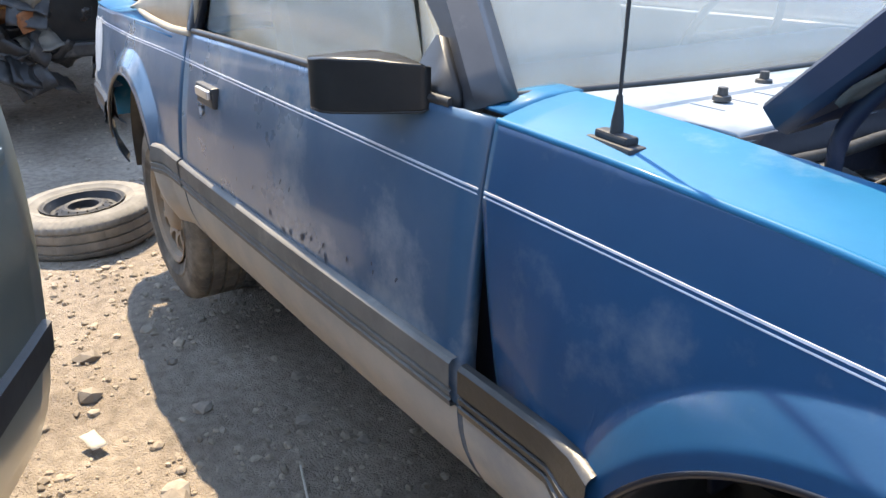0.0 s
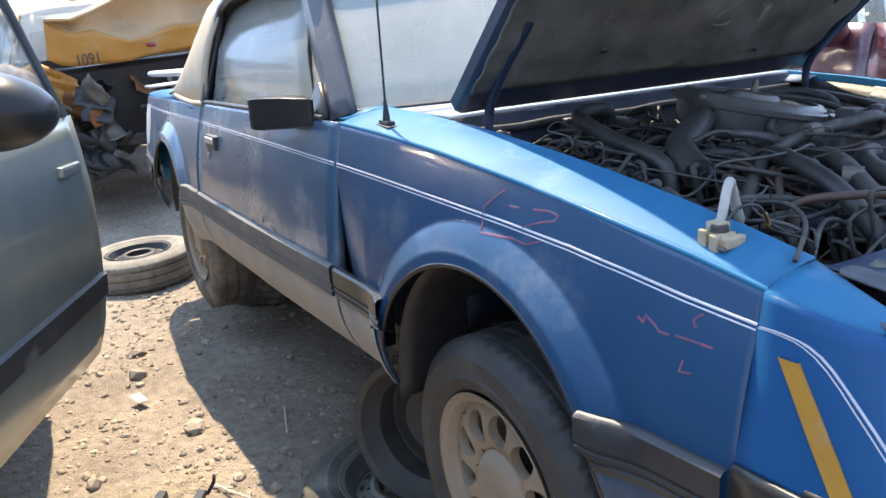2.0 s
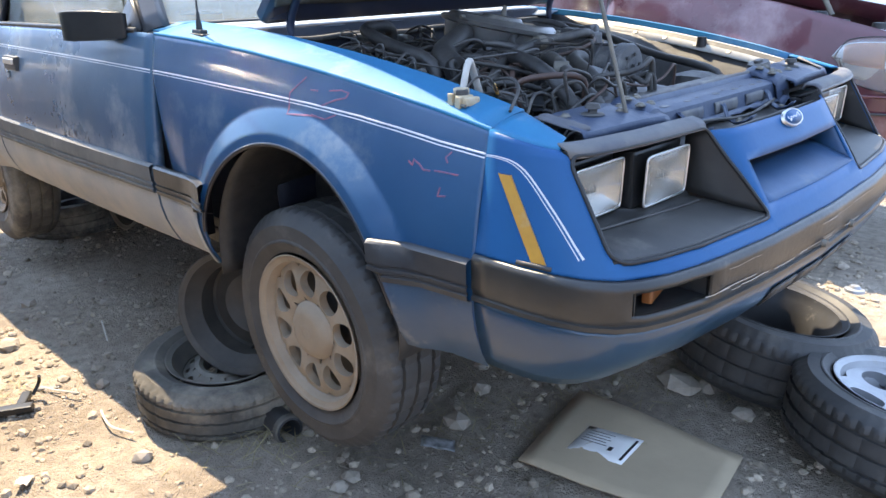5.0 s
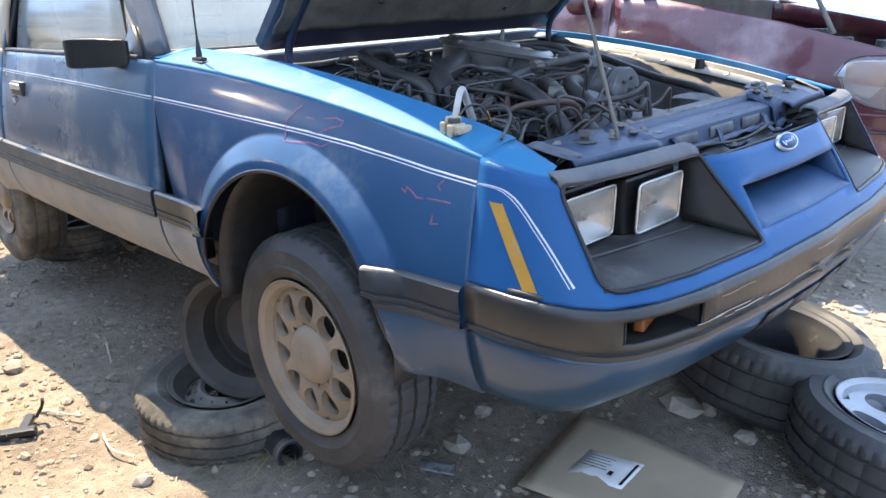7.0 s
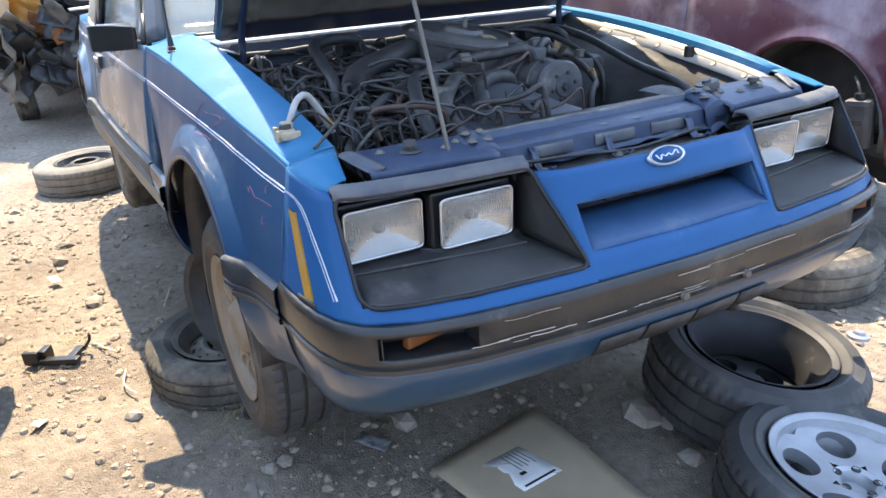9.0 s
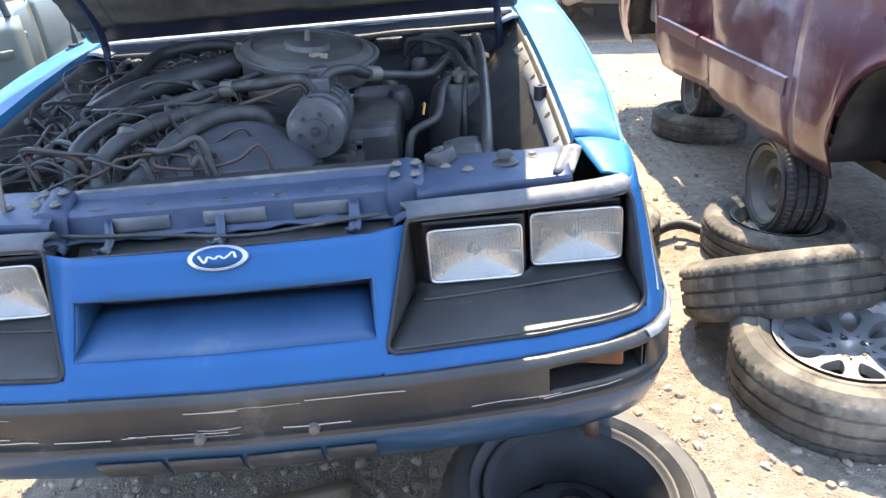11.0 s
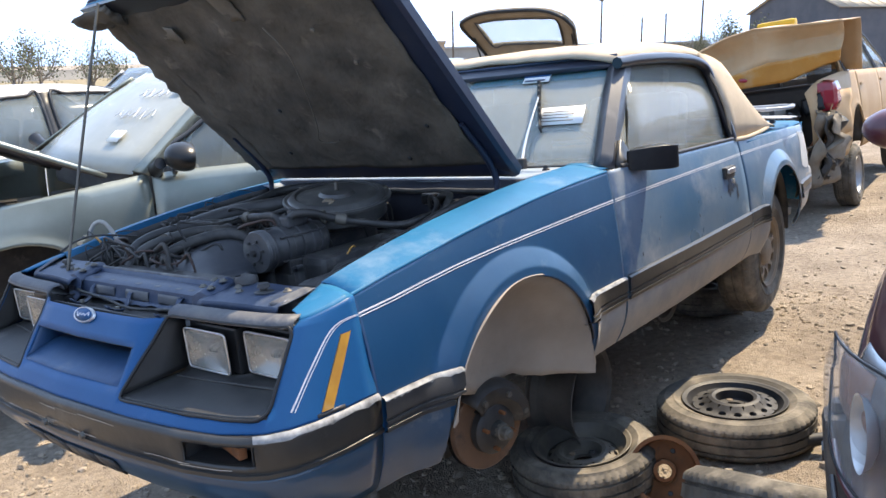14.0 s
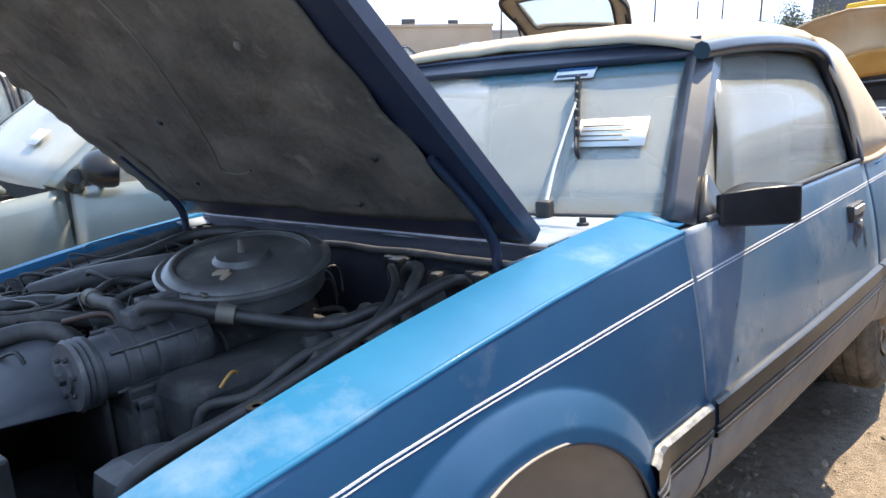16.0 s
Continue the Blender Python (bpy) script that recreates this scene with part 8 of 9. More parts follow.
def yard_car(name, x, y, yaw, label, paint, up=0.04, **kw):
    return build_car(name, pose(x, y, at_ground(max(min(x, 2), -2), y) + up, 0, 0, yaw), label, paint, wheels=ALL_WHEELS, parts=False, group="junked cars of the yard", **kw)


yard_car("white_sedan", 0.25, -5.40, 2, "white sedan with dusty dark windows", white_paint, up=0.16, roof=1.46, belt=0.94, hood_z=0.86)
yard_car("silver_suv", -2.9, -7.5, 4, "silver utility car with roof rails", silver_paint, up=0.06, roof=1.72, belt=1.08, hood_z=1.0, trunk_z=1.08)
hb = yard_car("tan_hatchback", -11.0, -3.72, 181, "tan wagon with raised tailgate", tan_paint, up=0.10, roof=1.62, belt=1.0, hood_z=0.92, trunk_z=1.02)


def gate_point(u, v, out=0.0):
    """The raised tailgate: u across from -1 to 1, v from the hinge to the free edge; car frame."""
    w = (0.66 + 0.20 * v) * (1 - 0.10 * max(0, v - 0.75) / 0.25)
    return Vector((-3.62 - 0.62 * v, w * u, 1.62 + 0.62 * v - 0.10 * abs(u) ** 3 * v - 0.03 * abs(u) ** 6 + 0.05 * math.sin(math.pi * v))) + Vector((0.6 * out, 0, 0.6 * out))


def gate_keep(i, j):
    return not (3 <= i < 8 and 2 <= j < 14)


gate = part("tailgate", grid_mesh([[gate_point(u, v) for u in frange(-1, 1, 16)] for v in frange(0, 1, 10)], gate_keep), lining, hb, "raised tan tailgate seen from inside", thick=0.05)
part("gate_glass", grid_mesh([[gate_point(u, v, 0.01) for u in frange(-0.76, 0.76, 8)] for v in frange(0.29, 0.81, 4)]), glass, gate, "clear tailgate glass", thick=0.005)
part("gate_seal", tube([gate_point(u, 0.29) for u in frange(-0.75, 0.75, 6)] + [gate_point(0.75, 0.8)] + [gate_point(u, 0.80) for u in frange(0.7, -0.75, 6)] + [gate_point(-0.75, 0.29)], 0.012, 6), black_trim, gate)
part("gate_rim", tube([gate_point(-1, 0.02)] + [gate_point(-1, v) for v in frange(0.2, 0.9, 4)] + [gate_point(u, 1.0) for u in frange(-0.95, 0.95, 8)] + [gate_point(1, v) for v in frange(0.9, 0.02, 4)], 0.022, 6), plastic_black, gate, "dark rubber rim")
for s in (1, -1):
    part("gas_strut", tube([(-3.55, s * 0.70, 1.15), gate_point(s * 0.95, 0.55)], 0.012, 6), steel_black, gate)

suv = yard_car("gold_suv", -10.0, 2.62, 180, "dusty silver and gold utility car", grey_paint, up=0.08, roof=1.78, belt=1.10, hood_z=1.0, trunk_z=1.10)
for s in (1, -1):
    part("lower_cladding", grid_mesh([[(x, s * (0.872 + 0.01 * math.sin(3 * x)), z) for z in (0.30, 0.48, 0.62)] for x in frange(-2.10, -0.40, 6)]), taxi_paint, suv, "gold lower cladding", thick=0.012)
    part("tall_lamp", box(0.10, 0.12, 0.40, at=(-3.72, s * 0.72, 1.10), bevel=0.03), red_lens, suv, "tall red tail lamp")

paints = (white_paint, silver_paint, grey_paint, tan_paint, dark_paint, red_paint, silver_paint, white_paint, green_paint)
words = {white_paint: "white", silver_paint: "silver", grey_paint: "grey", tan_paint: "beige", dark_paint: "dark blue", red_paint: "dull red", green_paint: "pale green"}
ry = random.Random(21)
n_car = 0
for x0, ys in ((-12.0, (-6.0, -8.5, -11.0, -13.5)), (-18.5, (-12.5, -10.0, -7.5, -5.0, -2.4, 0.2, 2.8, 5.3)), (-15.5, (5.6,)), (-26.0, (-18, -15, -12, -9, -6, -3, 0.5, 4, 7.5))):
    for y0 in ys:
        pnt = paints[(n_car * 4 + n_car // 3) % len(paints)]
        n_car += 1
        if x0 == -18.5 and y0 == 0.2:
            pnt = silver_paint
        tall = ry.random() < 0.35
        kw = dict(roof=1.68, belt=1.05, hood_z=0.98, trunk_z=1.05) if tall else dict(roof=1.40 + ry.uniform(-0.04, 0.05), belt=0.90, hood_z=0.80)
        yard_car("junk_car", x0 + ry.uniform(-0.4, 0.4), y0 + ry.uniform(-0.2, 0.2), (180 if ry.random() < 0.6 else 0) + ry.uniform(-4, 4), words[pnt] + (" junked utility car in a yard row" if tall else " junked sedan in a yard row"), pnt, up=0.04, **kw)

# junk at the end of the lane
crate = thing("scrap_bin", pose(-12.6, 1.46, at_ground(-2, 1.46), 0, 0, 8), "dark grey plastic bin standing on the dirt", "bin")
part("body", join(box(0.62, 0.56, 0.52, at=(0, 0, 0.26), bevel=0.03)), plastic_black, crate)
part("lid_rim", join(box(0.66, 0.60, 0.05, at=(0, 0, 0.53), bevel=0.015)), plastic_black, crate)
beam = thing("scrap_beam", pose(-12.9, 0.95, at_ground(-2, 0.95)), "grey steel channel leaning on scrap", "beam")
part("channel", grid_mesh([[Vector((0.0, 0.55 * (1 - t), 0.02 + 1.0 * t)) + Vector(d) for d in ((0.05, 0, 0.05), (0.05, 0, 0), (-0.05, 0, 0), (-0.05, 0, 0.05))] for t in frange(0, 1, 4)]), steel_grey, beam, thick=0.01)
for k in range(54):
    w = ry.uniform(0.12, 0.48)
    ob = thing("scrap_piece", pose(-13.6 + ry.uniform(-1.3, 0.6), 1.15 + ry.uniform(-1.0, 1.2), at_ground(-2, 1) + 0.10 + (0.0 if k < 18 else 0.022 * (k - 18)), ry.uniform(-25, 25) * (1 if k < 18 else 2.2), ry.uniform(-25, 25) * (1 if k < 18 else 2.2), ry.uniform(0, 180)), "bent piece of grimy sheet metal", "scrap", "scrap at the end of the lane")
    part("sheet", grid_mesh([[(w * u, w * 0.6 * v, 0.10 * noise.noise(Vector((u * 2, v * 2, k)))) for u in frange(-1, 1, 6)] for v in frange(-1, 1, 5)]), ry.choice((steel_grey, silver_paint, engine_grey, plastic_black, grey_paint, silver_paint, rust)), ob, thick=0.006)

# ---- far edge of the yard ----
EYE = Vector((1.6, 1.7, 0.0))


def far(az, dist, z=0.0):
    return Vector((EYE.x + dist * math.cos(radians(az)), EYE.y + dist * math.sin(radians(az)), z))


bark = material("grey_bark", (0.16, 0.13, 0.10), 0.9, 0, (0.22, 0.18, 0.14), 3, bump=0.004)
leaf = material("dry_green_leaves", (0.115, 0.125, 0.075), 0.8, 0, (0.15, 0.15, 0.095), 0.6, island=0.45)
concrete = material("weathered_concrete", (0.36, 0.34, 0.30), 0.9, 0, (0.30, 0.28, 0.25), 0.5, spot=(0.22, 0.2, 0.18), spot_scale=0.8, spot_amount=0.4, bump=0.004)
stucco = material("tan_stucco", (0.38, 0.29, 0.21), 0.9, 0, (0.43, 0.34, 0.25), 0.4, bump=0.003)
roofing = material("tan_metal_roofing", (0.36, 0.29, 0.21), 0.6, 0, (0.42, 0.34, 0.25), 0.6, bump=0.003)
pole_wood = material("creosote_pole_wood", (0.11, 0.08, 0.06), 0.9, 0, (0.16, 0.12, 0.09), 2, bump=0.003)
dark_wall = material("dark_metal_siding", (0.07, 0.075, 0.085), 0.6, 0.2, (0.10, 0.10, 0.11), 0.8)
brush = material("dry_bank_soil", (0.26, 0.21, 0.14), 0.95, 0, (0.19, 0.165, 0.10), 0.35, spot=(0.12, 0.12, 0.06), spot_scale=0.5, spot_amount=0.4, bump=0.05, bump_scale=1)


def build_tree(name, base, height, width, label, seed, thin=1.0):
    """A low yard tree: tapered trunk, forking limbs, a loose crown of small leaf clumps."""
    r = random.Random(seed)
    t = thing(name, Matrix.Translation(base), label, "tree", "trees beyond the yard")
    trunk = part("trunk", tube([(0, 0, -0.05), (0.04 * height, 0.02, 0.22 * height), (0.02 * height, -0.03 * height, 0.55 * height)], [0.035 * height, 0.026 * height, 0.012 * height], 7), bark, t)
    tips = []
    for k in range(9):
        a, z0 = r.uniform(0, 6.28), height * r.uniform(0.08, 0.45)
        reach = width * r.uniform(0.25, 0.5)
        tip = Vector((reach * math.cos(a), reach * math.sin(a), height * r.uniform(0.55, 0.95)))
        part("limb", tube([(0.02 * height, 0, z0), tip * 0.5 + Vector((0, 0, 0.06 * height)), tip], [0.014 * height, 0.008 * height, 0.003 * height], 5), bark, trunk)
        tips.append(tip)
    verts, faces = [], []
    for k in range(int(3000 * thin)):
        tip = r.choice(tips)
        c = tip * r.uniform(0.55, 1.05) + Vector((r.gauss(0, 0.11) * width, r.gauss(0, 0.11) * width, r.gauss(0, 0.07) * height))
        s = 0.0125 * height * r.uniform(0.5, 1.5)
        q = Euler((r.uniform(0, 3), r.uniform(0, 3), r.uniform(0, 6))).to_matrix()
        n0 = len(verts)
        for d in ((-1, -0.5, 0), (0, -0.7, 0.3), (1, 0, 0), (0, 0.6, 0.2), (-0.8, 0.4, -0.2)):
            verts.append(c + q @ (Vector(d) * s))
        faces.append((n0, n0 + 1, n0 + 2, n0 + 3, n0 + 4))
    part("crown", mesh_from("crown", verts, faces, False), leaf, t, "loose dusty green crown")
    return t


gz = at_ground(-2, -50)
for k, (az, dist, h, w) in enumerate(((-107.5, 46, 2.6, 2.6), (-110.5, 47, 2.4, 3.0), (-113.7, 44, 3.9, 3.4), (-115.2, 46, 3.6, 2.6), (-118.2, 47, 3.3, 2.4), (-119.9, 48, 2.9, 2.6), (-122.4, 50, 3.2, 1.9), (-123.8, 52, 3.1, 2.2), (-128, 55, 2.8, 2.8), (-133, 58, 2.9, 2.5))):
    build_tree("roadside_tree", far(az, dist, gz), h, w, "low dusty green tree by the embankment", 40 + k, 0.45)
for k, (az, dist, h, w) in enumerate(((-155.5, 90, 2.8, 2.2), (-160.0, 80, 3.6, 4.6), (-161.0, 84, 3.2, 3.4), (-163.3, 66, 4.8, 4.0))):
    build_tree("far_tree", far(az, dist, gz), h, w, "distant rounded green tree behind parked cars", 70 + k, 1.2)

# embankment with its concrete barrier
a0, a1 = far(-84, 40, gz), far(-140, 78, gz)
rows = []
for u in frange(0, 1, 60):
    p = a0 + (a1 - a0) * u
    back = Vector((-0.5, -0.85, 0))
    n1 = 0.12 * noise.noise(Vector((u * 30, 0, 0)))
    rows.append([p + Vector((0, 0, -0.2)), p + back * 2 + Vector((0, 0, 0.35 + n1)), p + back * 4 + Vector((0, 0, 0.75 + n1)), p + back * 5 + Vector((0, 0, 0.85)), p + back * 14 + Vector((0, 0, 0.8))])
bank = part("embankment", grid_mesh(rows), brush)
tagged(bank, "dry brown road embankment beyond the yard", "embankment", kind="structure")
rows = []
for u in frange(0, 1, 40):
    p = a0 + (a1 - a0) * u + Vector((-2.8, -4.6, 0.72))
    o = Vector((0.5, 0.85, 0))
    rows.append([p + o * 0.3, p + o * 0.3 + Vector((0, 0, 0.12)), p + o * 0.14 + Vector((0, 0, 0.35)), p + o * 0.10 + Vector((0, 0, 0.75)), p - o * 0.10 + Vector((0, 0, 0.75)), p - o * 0.3])
tagged(part("barrier", grid_mesh(rows), concrete), "long pale concrete road barrier", "barrier", kind="structure")


def pole(az, dist, height, arms, label="wooden utility pole with crossarm"):
    base = far(az, dist, gz)
    t = thing("utility_pole", Matrix.Translation(base) @ pose(0, 0, 0, 0, 0, az + 70), label, "pole", "utility poles")
    part("shaft", tube([(0, 0, -0.1), (0, 0, height)], [0.15, 0.10], 8), pole_wood, t)
    for k in range(arms):
        arm = part("crossarm", box(0.10, 2.0 - 0.5 * k, 0.12, at=(0.1, 0, height - 0.4 - 0.8 * k)), pole_wood, t)
        for y in (-0.85, -0.4, 0.4, 0.85):
            part("insulator", lathe([(0, 0.15), (0.04, 0.13), (0.05, 0.06), (0.02, 0.0)], 8), engine_grey, arm, m=pose(0.1, y * (1 - 0.25 * k), height - 0.34 - 0.8 * k))
    return base + Vector((0, 0, height - 0.3))


tops = [pole(az, d, h, n) for az, d, h, n in ((-143.2, 95, 7.0, 0), (-153.8, 100, 8.4, 1), (-156.6, 104, 6.0, 0), (-158.2, 108, 6.6, 0), (-160.6, 96, 10.6, 2), (-174, 96, 10.0, 2))]
for a, b in ((1, 3), (3, 4), (4, 5)):
    p, q = tops[a], tops[b]
    for dz in (0.0, 0.5):
        wire = part("power_line", tube([p + (q - p) * u + Vector((0, 0, -0.9 * math.sin(math.pi * u) - dz)) for u in frange(0, 1, 6)], 0.022, 4), steel_black)
        tagged(wire, "thin dark overhead power line", "cable", "overhead lines")

# low buildings
hall = thing("warehouse", Matrix.Translation(far(-138.6, 72, gz)) @ pose(0, 0, 0, 0, 0, -138.6 + 90), "low tan stucco building with a parapet", "building")
part("wall", box(9.5, 8.0, 3.0, at=(0, -4 * 0, 1.4), bevel=0.03), stucco, hall)
part("parapet", box(9.7, 8.2, 0.25, at=(0, 0, 2.95), bevel=0.02), stucco, hall)
part("roof_unit", box(1.2, 1.2, 0.6, at=(2.5, 0, 3.3), bevel=0.05), engine_grey, hall)
part("roof_unit", box(0.9, 1.2, 0.45, at=(-1.5, 0, 3.25), bevel=0.05), engine_grey, hall)
for k in range(4):
    win = part("window", box(1.0, 0.08, 0.9, at=(-3.3 + 2.2 * k, -4.0, 1.7)), dark_glass, hall)
    part("sill", box(1.1, 0.14, 0.08, at=(-3.3 + 2.2 * k, -4.03, 1.2)), concrete, win)
long_b = thing("warehouse", Matrix.Translation(far(-150, 120, gz)) @ pose(0, 0, 0, 0, 0, -150 + 90), "long pale industrial building far off", "building")
part("wall", box(44, 12, 2.9, at=(0, 0, 1.4), bevel=0.03), concrete, long_b)
part("roof", box(44.6, 12.6, 0.25, at=(0, 0, 2.95), bevel=0.02), silver_paint, long_b)
for k in range(8):
    part("window", box(1.6, 0.1, 0.8, at=(-19 + 5.4 * k, -6.0, 1.9)), dark_glass, long_b)
shed = thing("gable_shed", Matrix.Translation(far(-169.0, 75, gz)) @ pose(0, 0, 0, 0, 0, 142), "large shed with dark gable end and tan roof", "building")
SH, RH, DP = 5.2, 7.6, 12.0
part("wall", box(30, DP, SH, at=(15, DP / 2, SH / 2)), dark_wall, shed)
part("gable", mesh_from("gable", [(-0.02, 0, SH), (-0.02, DP, SH), (-0.02, DP / 2, RH), (30, 0, SH), (30, DP, SH), (30, DP / 2, RH)], [(0, 1, 2), (3, 4, 5), (0, 1, 4, 3)], False), dark_wall, shed)
for s in (0, 1):
    roof_p = part("roof", grid_mesh([[(-0.3 + 30.6 * u, (DP / 2) + (1 if s else -1) * (DP / 2 + 0.3) * v, RH + 0.06 - (RH - SH) * v * 1.06) for v in frange(0, 1, 4)] for u in frange(0, 1, 8)]), roofing, shed, thick=0.06)
    for k in range(30):
        part("roof_seam", tube([(-0.2 + k, DP / 2, RH + 0.08), (-0.2 + k, (DP / 2) + (1 if s else -1) * (DP / 2 + 0.28), SH - 0.02)], 0.03, 4), roofing, roof_p)

# ---- loose things on the dirt ----
card = thing("cardboard_sheet", pose(0, 0, 0), "tan cardboard sheet with a white label lying on dirt", "cardboard")
cc = [Vector((0.28, 0.06, 0)), Vector((0.36, -0.34, 0)), Vector((0.86, -0.24, 0)), Vector((0.80, 0.08, 0))]
rows = []
for u in frange(0, 1, 12):
    row = []
    for v in frange(0, 1, 10):
        p = (cc[0] * (1 - v) + cc[1] * v) * (1 - u) + (cc[3] * (1 - v) + cc[2] * v) * u
        row.append((p.x, p.y, at_ground(p.x, p.y) + 0.030 + 0.008 * math.sin(u * 5 + v * 2) + 0.02 * (u * v)))
    rows.append(row)
sheet_p = part("sheet", grid_mesh(rows), cardboard, card, thick=0.005)


def on_card(x, y, up=0.004):
    u = (x - 0.30) / 0.52
    v = (0.05 - y) / 0.38
    return (x, y, at_ground(x, y) + 0.030 + 0.008 * math.sin(u * 5 + v * 2) + 0.02 * max(0, u * v) + up)


la, lb, lc, ld = (0.42, -0.09), (0.57, -0.045), (0.58, -0.175), (0.43, -0.215)


def label_at(u, v, up):
    x = (la[0] * (1 - u) + lb[0] * u) * (1 - v) + (ld[0] * (1 - u) + lc[0] * u) * v
    y = (la[1] * (1 - u) + lb[1] * u) * (1 - v) + (ld[1] * (1 - u) + lc[1] * u) * v
    return on_card(x, y, up)


lab = part("label", grid_mesh([[label_at(u, v, 0.006) for v in frange(0, 1, 4)] for u in frange(0, 1, 4)]), paper, sheet_p, "white paper label", thick=0.001)
for k in range(5):
    part("print_line", grid_mesh([[label_at(u, 0.16 + 0.1 * k + d, 0.0085) for d in (0, 0.025)] for u in (0.08, 0.32, 0.55 - 0.05 * (k % 2))]), steel_grey, lab)
part("print_mark", grid_mesh([[label_at(u, v, 0.0085) for v in (0.55, 0.70)] for u in (0.60, 0.68)]), plastic_black, lab)
part("print_bar", grid_mesh([[label_at(u, v, 0.0085) for v in (0.1, 0.9)] for u in (0.90, 0.95)]), plastic_black, lab)

pipe = thing("pipe_stub", pose(-0.32, -0.66, at_ground(-0.32, -0.66) + 0.03, 0, 90, -6), "short dark pipe lying by a tyre", "pipe")
part("pipe", lathe([(0.038, -0.07), (0.040, -0.072), (0.042, 0.07), (0.034, 0.072), (0.033, -0.06), (0.038, -0.07)], 20), steel_black, pipe)
part("collar", lathe([(0.042, 0.045), (0.047, 0.05), (0.047, 0.068), (0.042, 0.072)], 20), steel_grey, pipe)

br = thing("broken_bracket", pose(-1.05, -1.23, at_ground(-1.05, -1.23) + 0.02, 4, -6, 58), "broken black plastic bracket on the dirt", "debris")
part("bar", box(0.20, 0.035, 0.022, bevel=0.005), plastic_black, br)
part("arm", join(box(0.03, 0.09, 0.02, at=(0.06, 0.05, 0.0), bevel=0.004), box(0.03, 0.06, 0.05, at=(-0.05, 0.035, 0.012), bevel=0.005), box(0.06, 0.02, 0.05, at=(-0.08, -0.01, 0.02), bevel=0.004)), plastic_black, br)
part("prong", tube([(0.08, 0.08, 0.0), (0.10, 0.10, 0.03), (0.11, 0.09, 0.06)], 0.006, 6), plastic_black, br)
pale_wood = material("bleached_twig", (0.62, 0.58, 0.5), 0.8, 0, (0.5, 0.45, 0.37), 20)
straw = material("dry_straw", (0.36, 0.29, 0.16), 0.9, 0, (0.26, 0.21, 0.12), 8, island=0.3)
for pts in ([(-1.13, -1.08), (-1.05, -1.05), (-0.97, -1.01)], [(-1.12, -1.09), (-1.07, -1.04)], [(-0.82, -1.0), (-0.70, -1.02), (-0.60, -0.99)], [(-1.5, -0.72), (-1.3, -0.78)]):
    tw = part("twig", tube([(x, y, at_ground(x, y) + 0.018 + 0.004 * k) for k, (x, y) in enumerate(pts)], 0.0035, 5), pale_wood)
    tagged(tw, "thin pale dry twig lying on the dirt", "twig", "twigs")
ex = thing("exhaust_pipe", pose(0, 0, 0), "bent dark exhaust pipe lying on the dirt", "pipe")
part("pipe", tube([(-0.98, 1.16, at_ground(-1, 1.16) + 0.03), (-1.13, 1.28, at_ground(-1, 1.28) + 0.05), (-1.17, 1.40, at_ground(-1, 1.4) + 0.06), (-1.06, 1.50, at_ground(-1, 1.5) + 0.05), (-0.98, 1.56, at_ground(-1, 1.56) + 0.03)], 0.024, 10), steel_black, ex)
strap = thing("metal_strap", pose(0, 0, 0), "thin dark strap lying across the dirt", "strap")
part("strap", tube([(-1.02, 1.50, at_ground(-1, 1.5) + 0.02), (-1.25, 1.64, at_ground(-1, 1.64) + 0.05), (-1.42, 1.80, at_ground(-1, 1.8) + 0.03)], 0.010, 6), steel_black, strap)
cap = thing("wheel_nut_cap", pose(0.80, 0.80, at_ground(0.80, 0.80) + 0.262), "small silver cap lying on a tyre", "cap")
part("cap", lathe([(0.0, 0.016), (0.014, 0.016), (0.018, 0.008), (0.030, 0.004), (0.032, -0.004), (0.0, -0.005)], 18), alloy, cap)
soiled = material("soiled_paper", (0.52, 0.47, 0.40), 0.8, 0, (0.42, 0.37, 0.31), 30)
for x, y, s in ((0.12, -0.41, 0.05), (-1.35, 1.62, 0.05), (-1.95, -1.18, 0.04), (-0.6, -1.3, 0.03), (0.9, 0.95, 0.035)):
    pc = part("paper_scrap", grid_mesh([[(s * u, s * 0.6 * v, 0.01 * noise.noise(Vector((u * 2, v * 2, x)))) for u in frange(-1, 1, 4)] for v in frange(-1, 1, 4)]), scraped if x > 0 else soiled, m=G(x, y, 0.022, 0, 8, 40 * x * 9), thick=0.001)
    tagged(pc, "small crumpled scrap of pale paper", "litter", "litter")

# ---- stones ----
stone_mat = material("tan_grey_stones", (0.36, 0.29, 0.22), 0.9, 0, (0.29, 0.24, 0.185), 30, island=0.35, bump=0.002)
stone_one = material("tan_grey_stone", (0.36, 0.30, 0.24), 0.9, 0, (0.28, 0.235, 0.19), 30, obrandom=0.3, bump=0.002)
PHI = 1.618
ICO = [(-1, PHI, 0), (1, PHI, 0), (-1, -PHI, 0), (1, -PHI, 0), (0, -1, PHI), (0, 1, PHI), (0, -1, -PHI), (0, 1, -PHI), (PHI, 0, -1), (PHI, 0, 1), (-PHI, 0, -1), (-PHI, 0, 1)]
TRI = [(0, 11, 5), (0, 5, 1), (0, 1, 7), (0, 7, 10), (0, 10, 11), (1, 5, 9), (5, 11, 4), (11, 10, 2), (10, 7, 6), (7, 1, 8), (3, 9, 4), (3, 4, 2), (3, 2, 6), (3, 6, 8), (3, 8, 9), (4, 9, 5), (2, 4, 11), (6, 2, 10), (8, 6, 7), (9, 8, 1)]


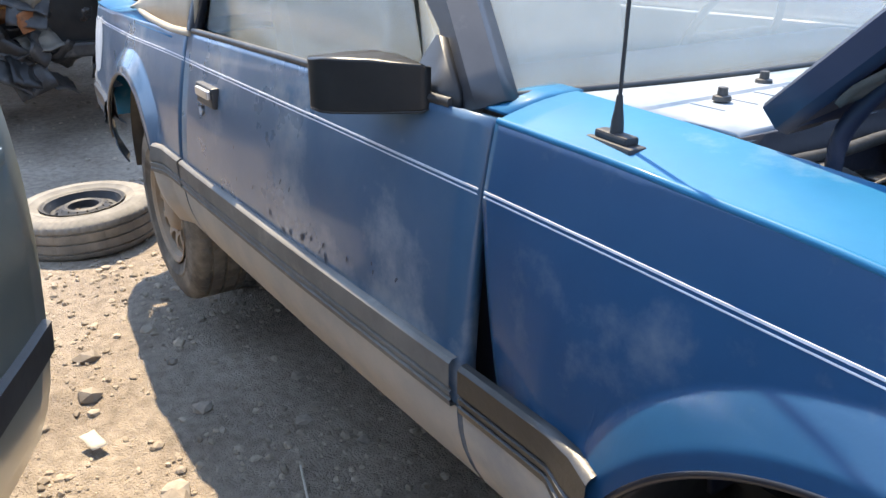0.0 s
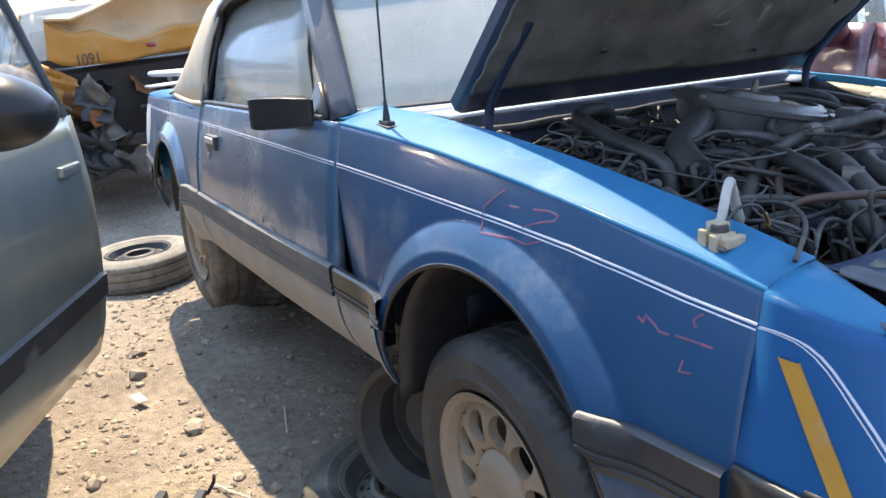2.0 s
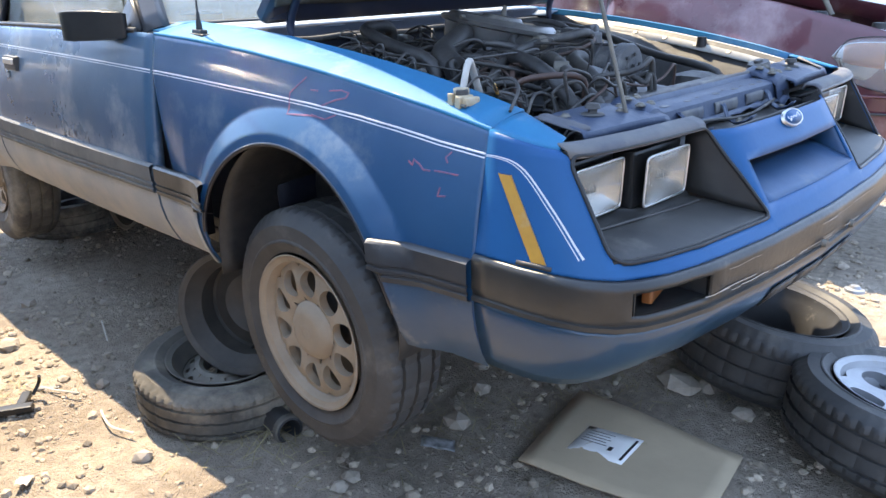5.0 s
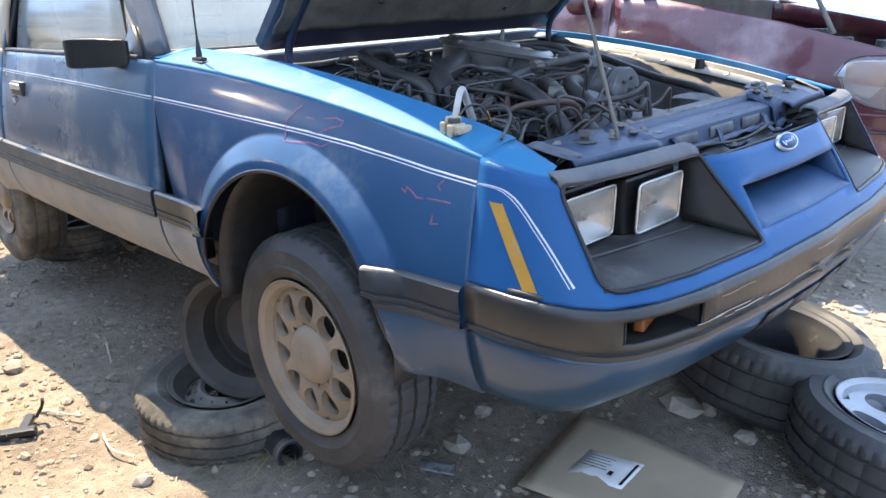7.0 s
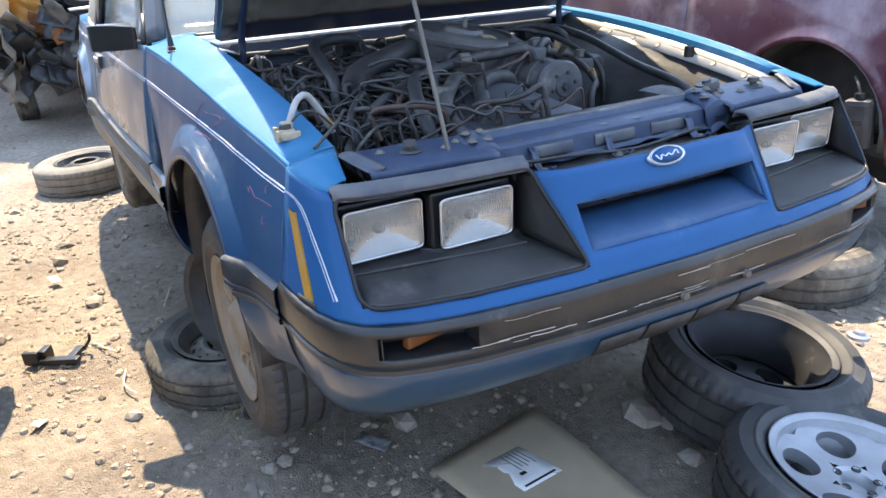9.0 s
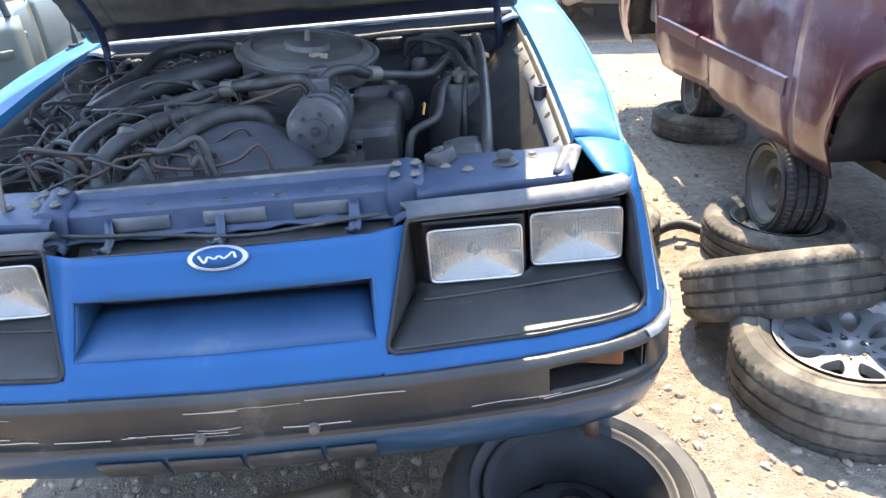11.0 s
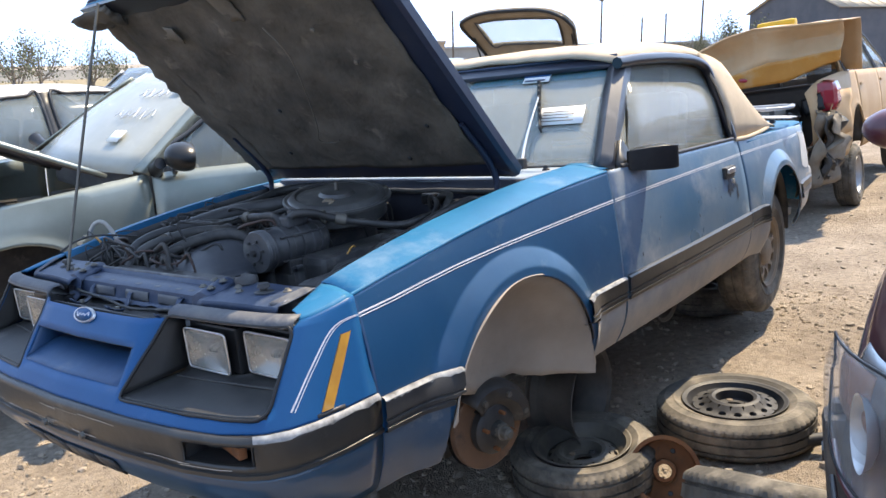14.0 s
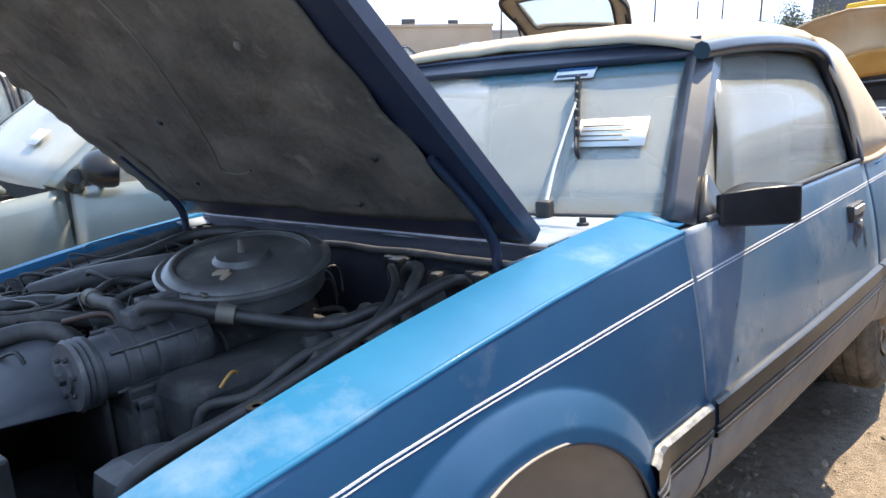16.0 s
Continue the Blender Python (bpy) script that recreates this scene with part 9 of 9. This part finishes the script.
def rock(r, size):
    """One broken stone: a squashed, jittered icosahedron."""
    q = Euler((r.uniform(0, 3), r.uniform(0, 3), r.uniform(0, 6))).to_matrix()
    sc = Vector((r.uniform(0.7, 1.2), r.uniform(0.6, 1.1), r.uniform(0.45, 0.8))) * size / 1.9
    out = []
    for p in ICO:
        v = q @ (Vector(p) * r.uniform(0.78, 1.15))
        out.append(Vector((v.x * sc.x, v.y * sc.y, v.z * sc.z)))
    return out


rs = random.Random(77)
verts, faces = [], []


def pebble(x, y, s):
    z = ground_z(x, y) + ground_bump(x, y) + 0.12 * s
    n0 = len(verts)
    verts.extend([v + Vector((x, y, z)) for v in rock(rs, s)])
    faces.extend([(a + n0, b + n0, c + n0) for a, b, c in TRI])


for k in range(13000):
    u = rs.random()
    if u < 0.75:
        x, y = rs.uniform(-3.6, 1.5), rs.uniform(-1.7, 2.2)
    elif u < 0.93:
        x, y = rs.uniform(-9, -1), rs.uniform(-1.6, 2.2)
    else:
        x, y = rs.uniform(-16, 3), rs.uniform(-5, 5)
    if noise.noise(Vector((x * 1.7, y * 1.7, 5))) < rs.uniform(-0.7, 0.2):
        continue
    pebble(x, y, 0.006 + 0.015 * rs.random() ** 3 + (0.018 * rs.random() if k % 30 == 0 else 0))
peb = part("pebbles", mesh_from("pebbles", verts, faces, False), stone_mat)
tagged(peb, "scattered tan and grey pebbles in the dirt", "pebbles", kind="stuff")
spots = [(-2.5, -1.1, .05), (0.07, -0.28, .055), (0.48, 0.33, .07), (0.55, 0.37, .045), (0.0, -0.09, .045), (-1.63, -1.03, .05), (-1.6, -1.04, .04), (-2.23, -1.14, .05)]
spots += [(rs.uniform(-3.4, 1.2), rs.uniform(-1.5, 2.0), rs.uniform(0.018, 0.040)) for _ in range(60)]
for x, y, s in spots:
    st1 = part("stone", mesh_from("stone", rock(rs, s), TRI, False), stone_one, m=Matrix.Translation((x, y, ground_z(x, y) + ground_bump(x, y) + 0.18 * s)))
    tagged(st1, "broken tan-grey stone lying on the dirt", "stone", "stones on the dirt")
verts, faces = [], []
for k in range(620):
    cx, cy, sp = rs.choice(((0.25, -0.1, 0.18), (0.30, 0.18, 0.14), (-0.15, -0.62, 0.10), (0.1, -0.25, 0.16), (-0.35, -0.75, 0.10), (-1.15, -1.25, 0.08), (0.35, 0.4, 0.10)))
    x, y = rs.gauss(cx, sp), rs.gauss(cy, sp)
    a, ln, lift = rs.uniform(0, 6.28), rs.uniform(0.03, 0.10), rs.uniform(0.0, 0.7)
    d = Vector((math.cos(a), math.sin(a), 0))
    side = Vector((-d.y, d.x, 0)) * 0.0014
    p0 = Vector((x, y, ground_z(x, y) + ground_bump(x, y) + 0.003))
    p1 = p0 + d * ln * 0.5 + Vector((0, 0, ln * 0.5 * lift))
    p2 = p0 + d * ln + Vector((0, 0, ln * 0.7 * lift))
    n0 = len(verts)
    verts += [p0 - side, p0 + side, p1 + side, p1 - side, p2]
    faces += [(n0, n0 + 1, n0 + 2, n0 + 3), (n0 + 3, n0 + 2, n0 + 4)]
tagged(part("dry_grass", mesh_from("dry_grass", verts, faces, False), straw), "dry straw and weeds on the dirt", "grass", kind="stuff")
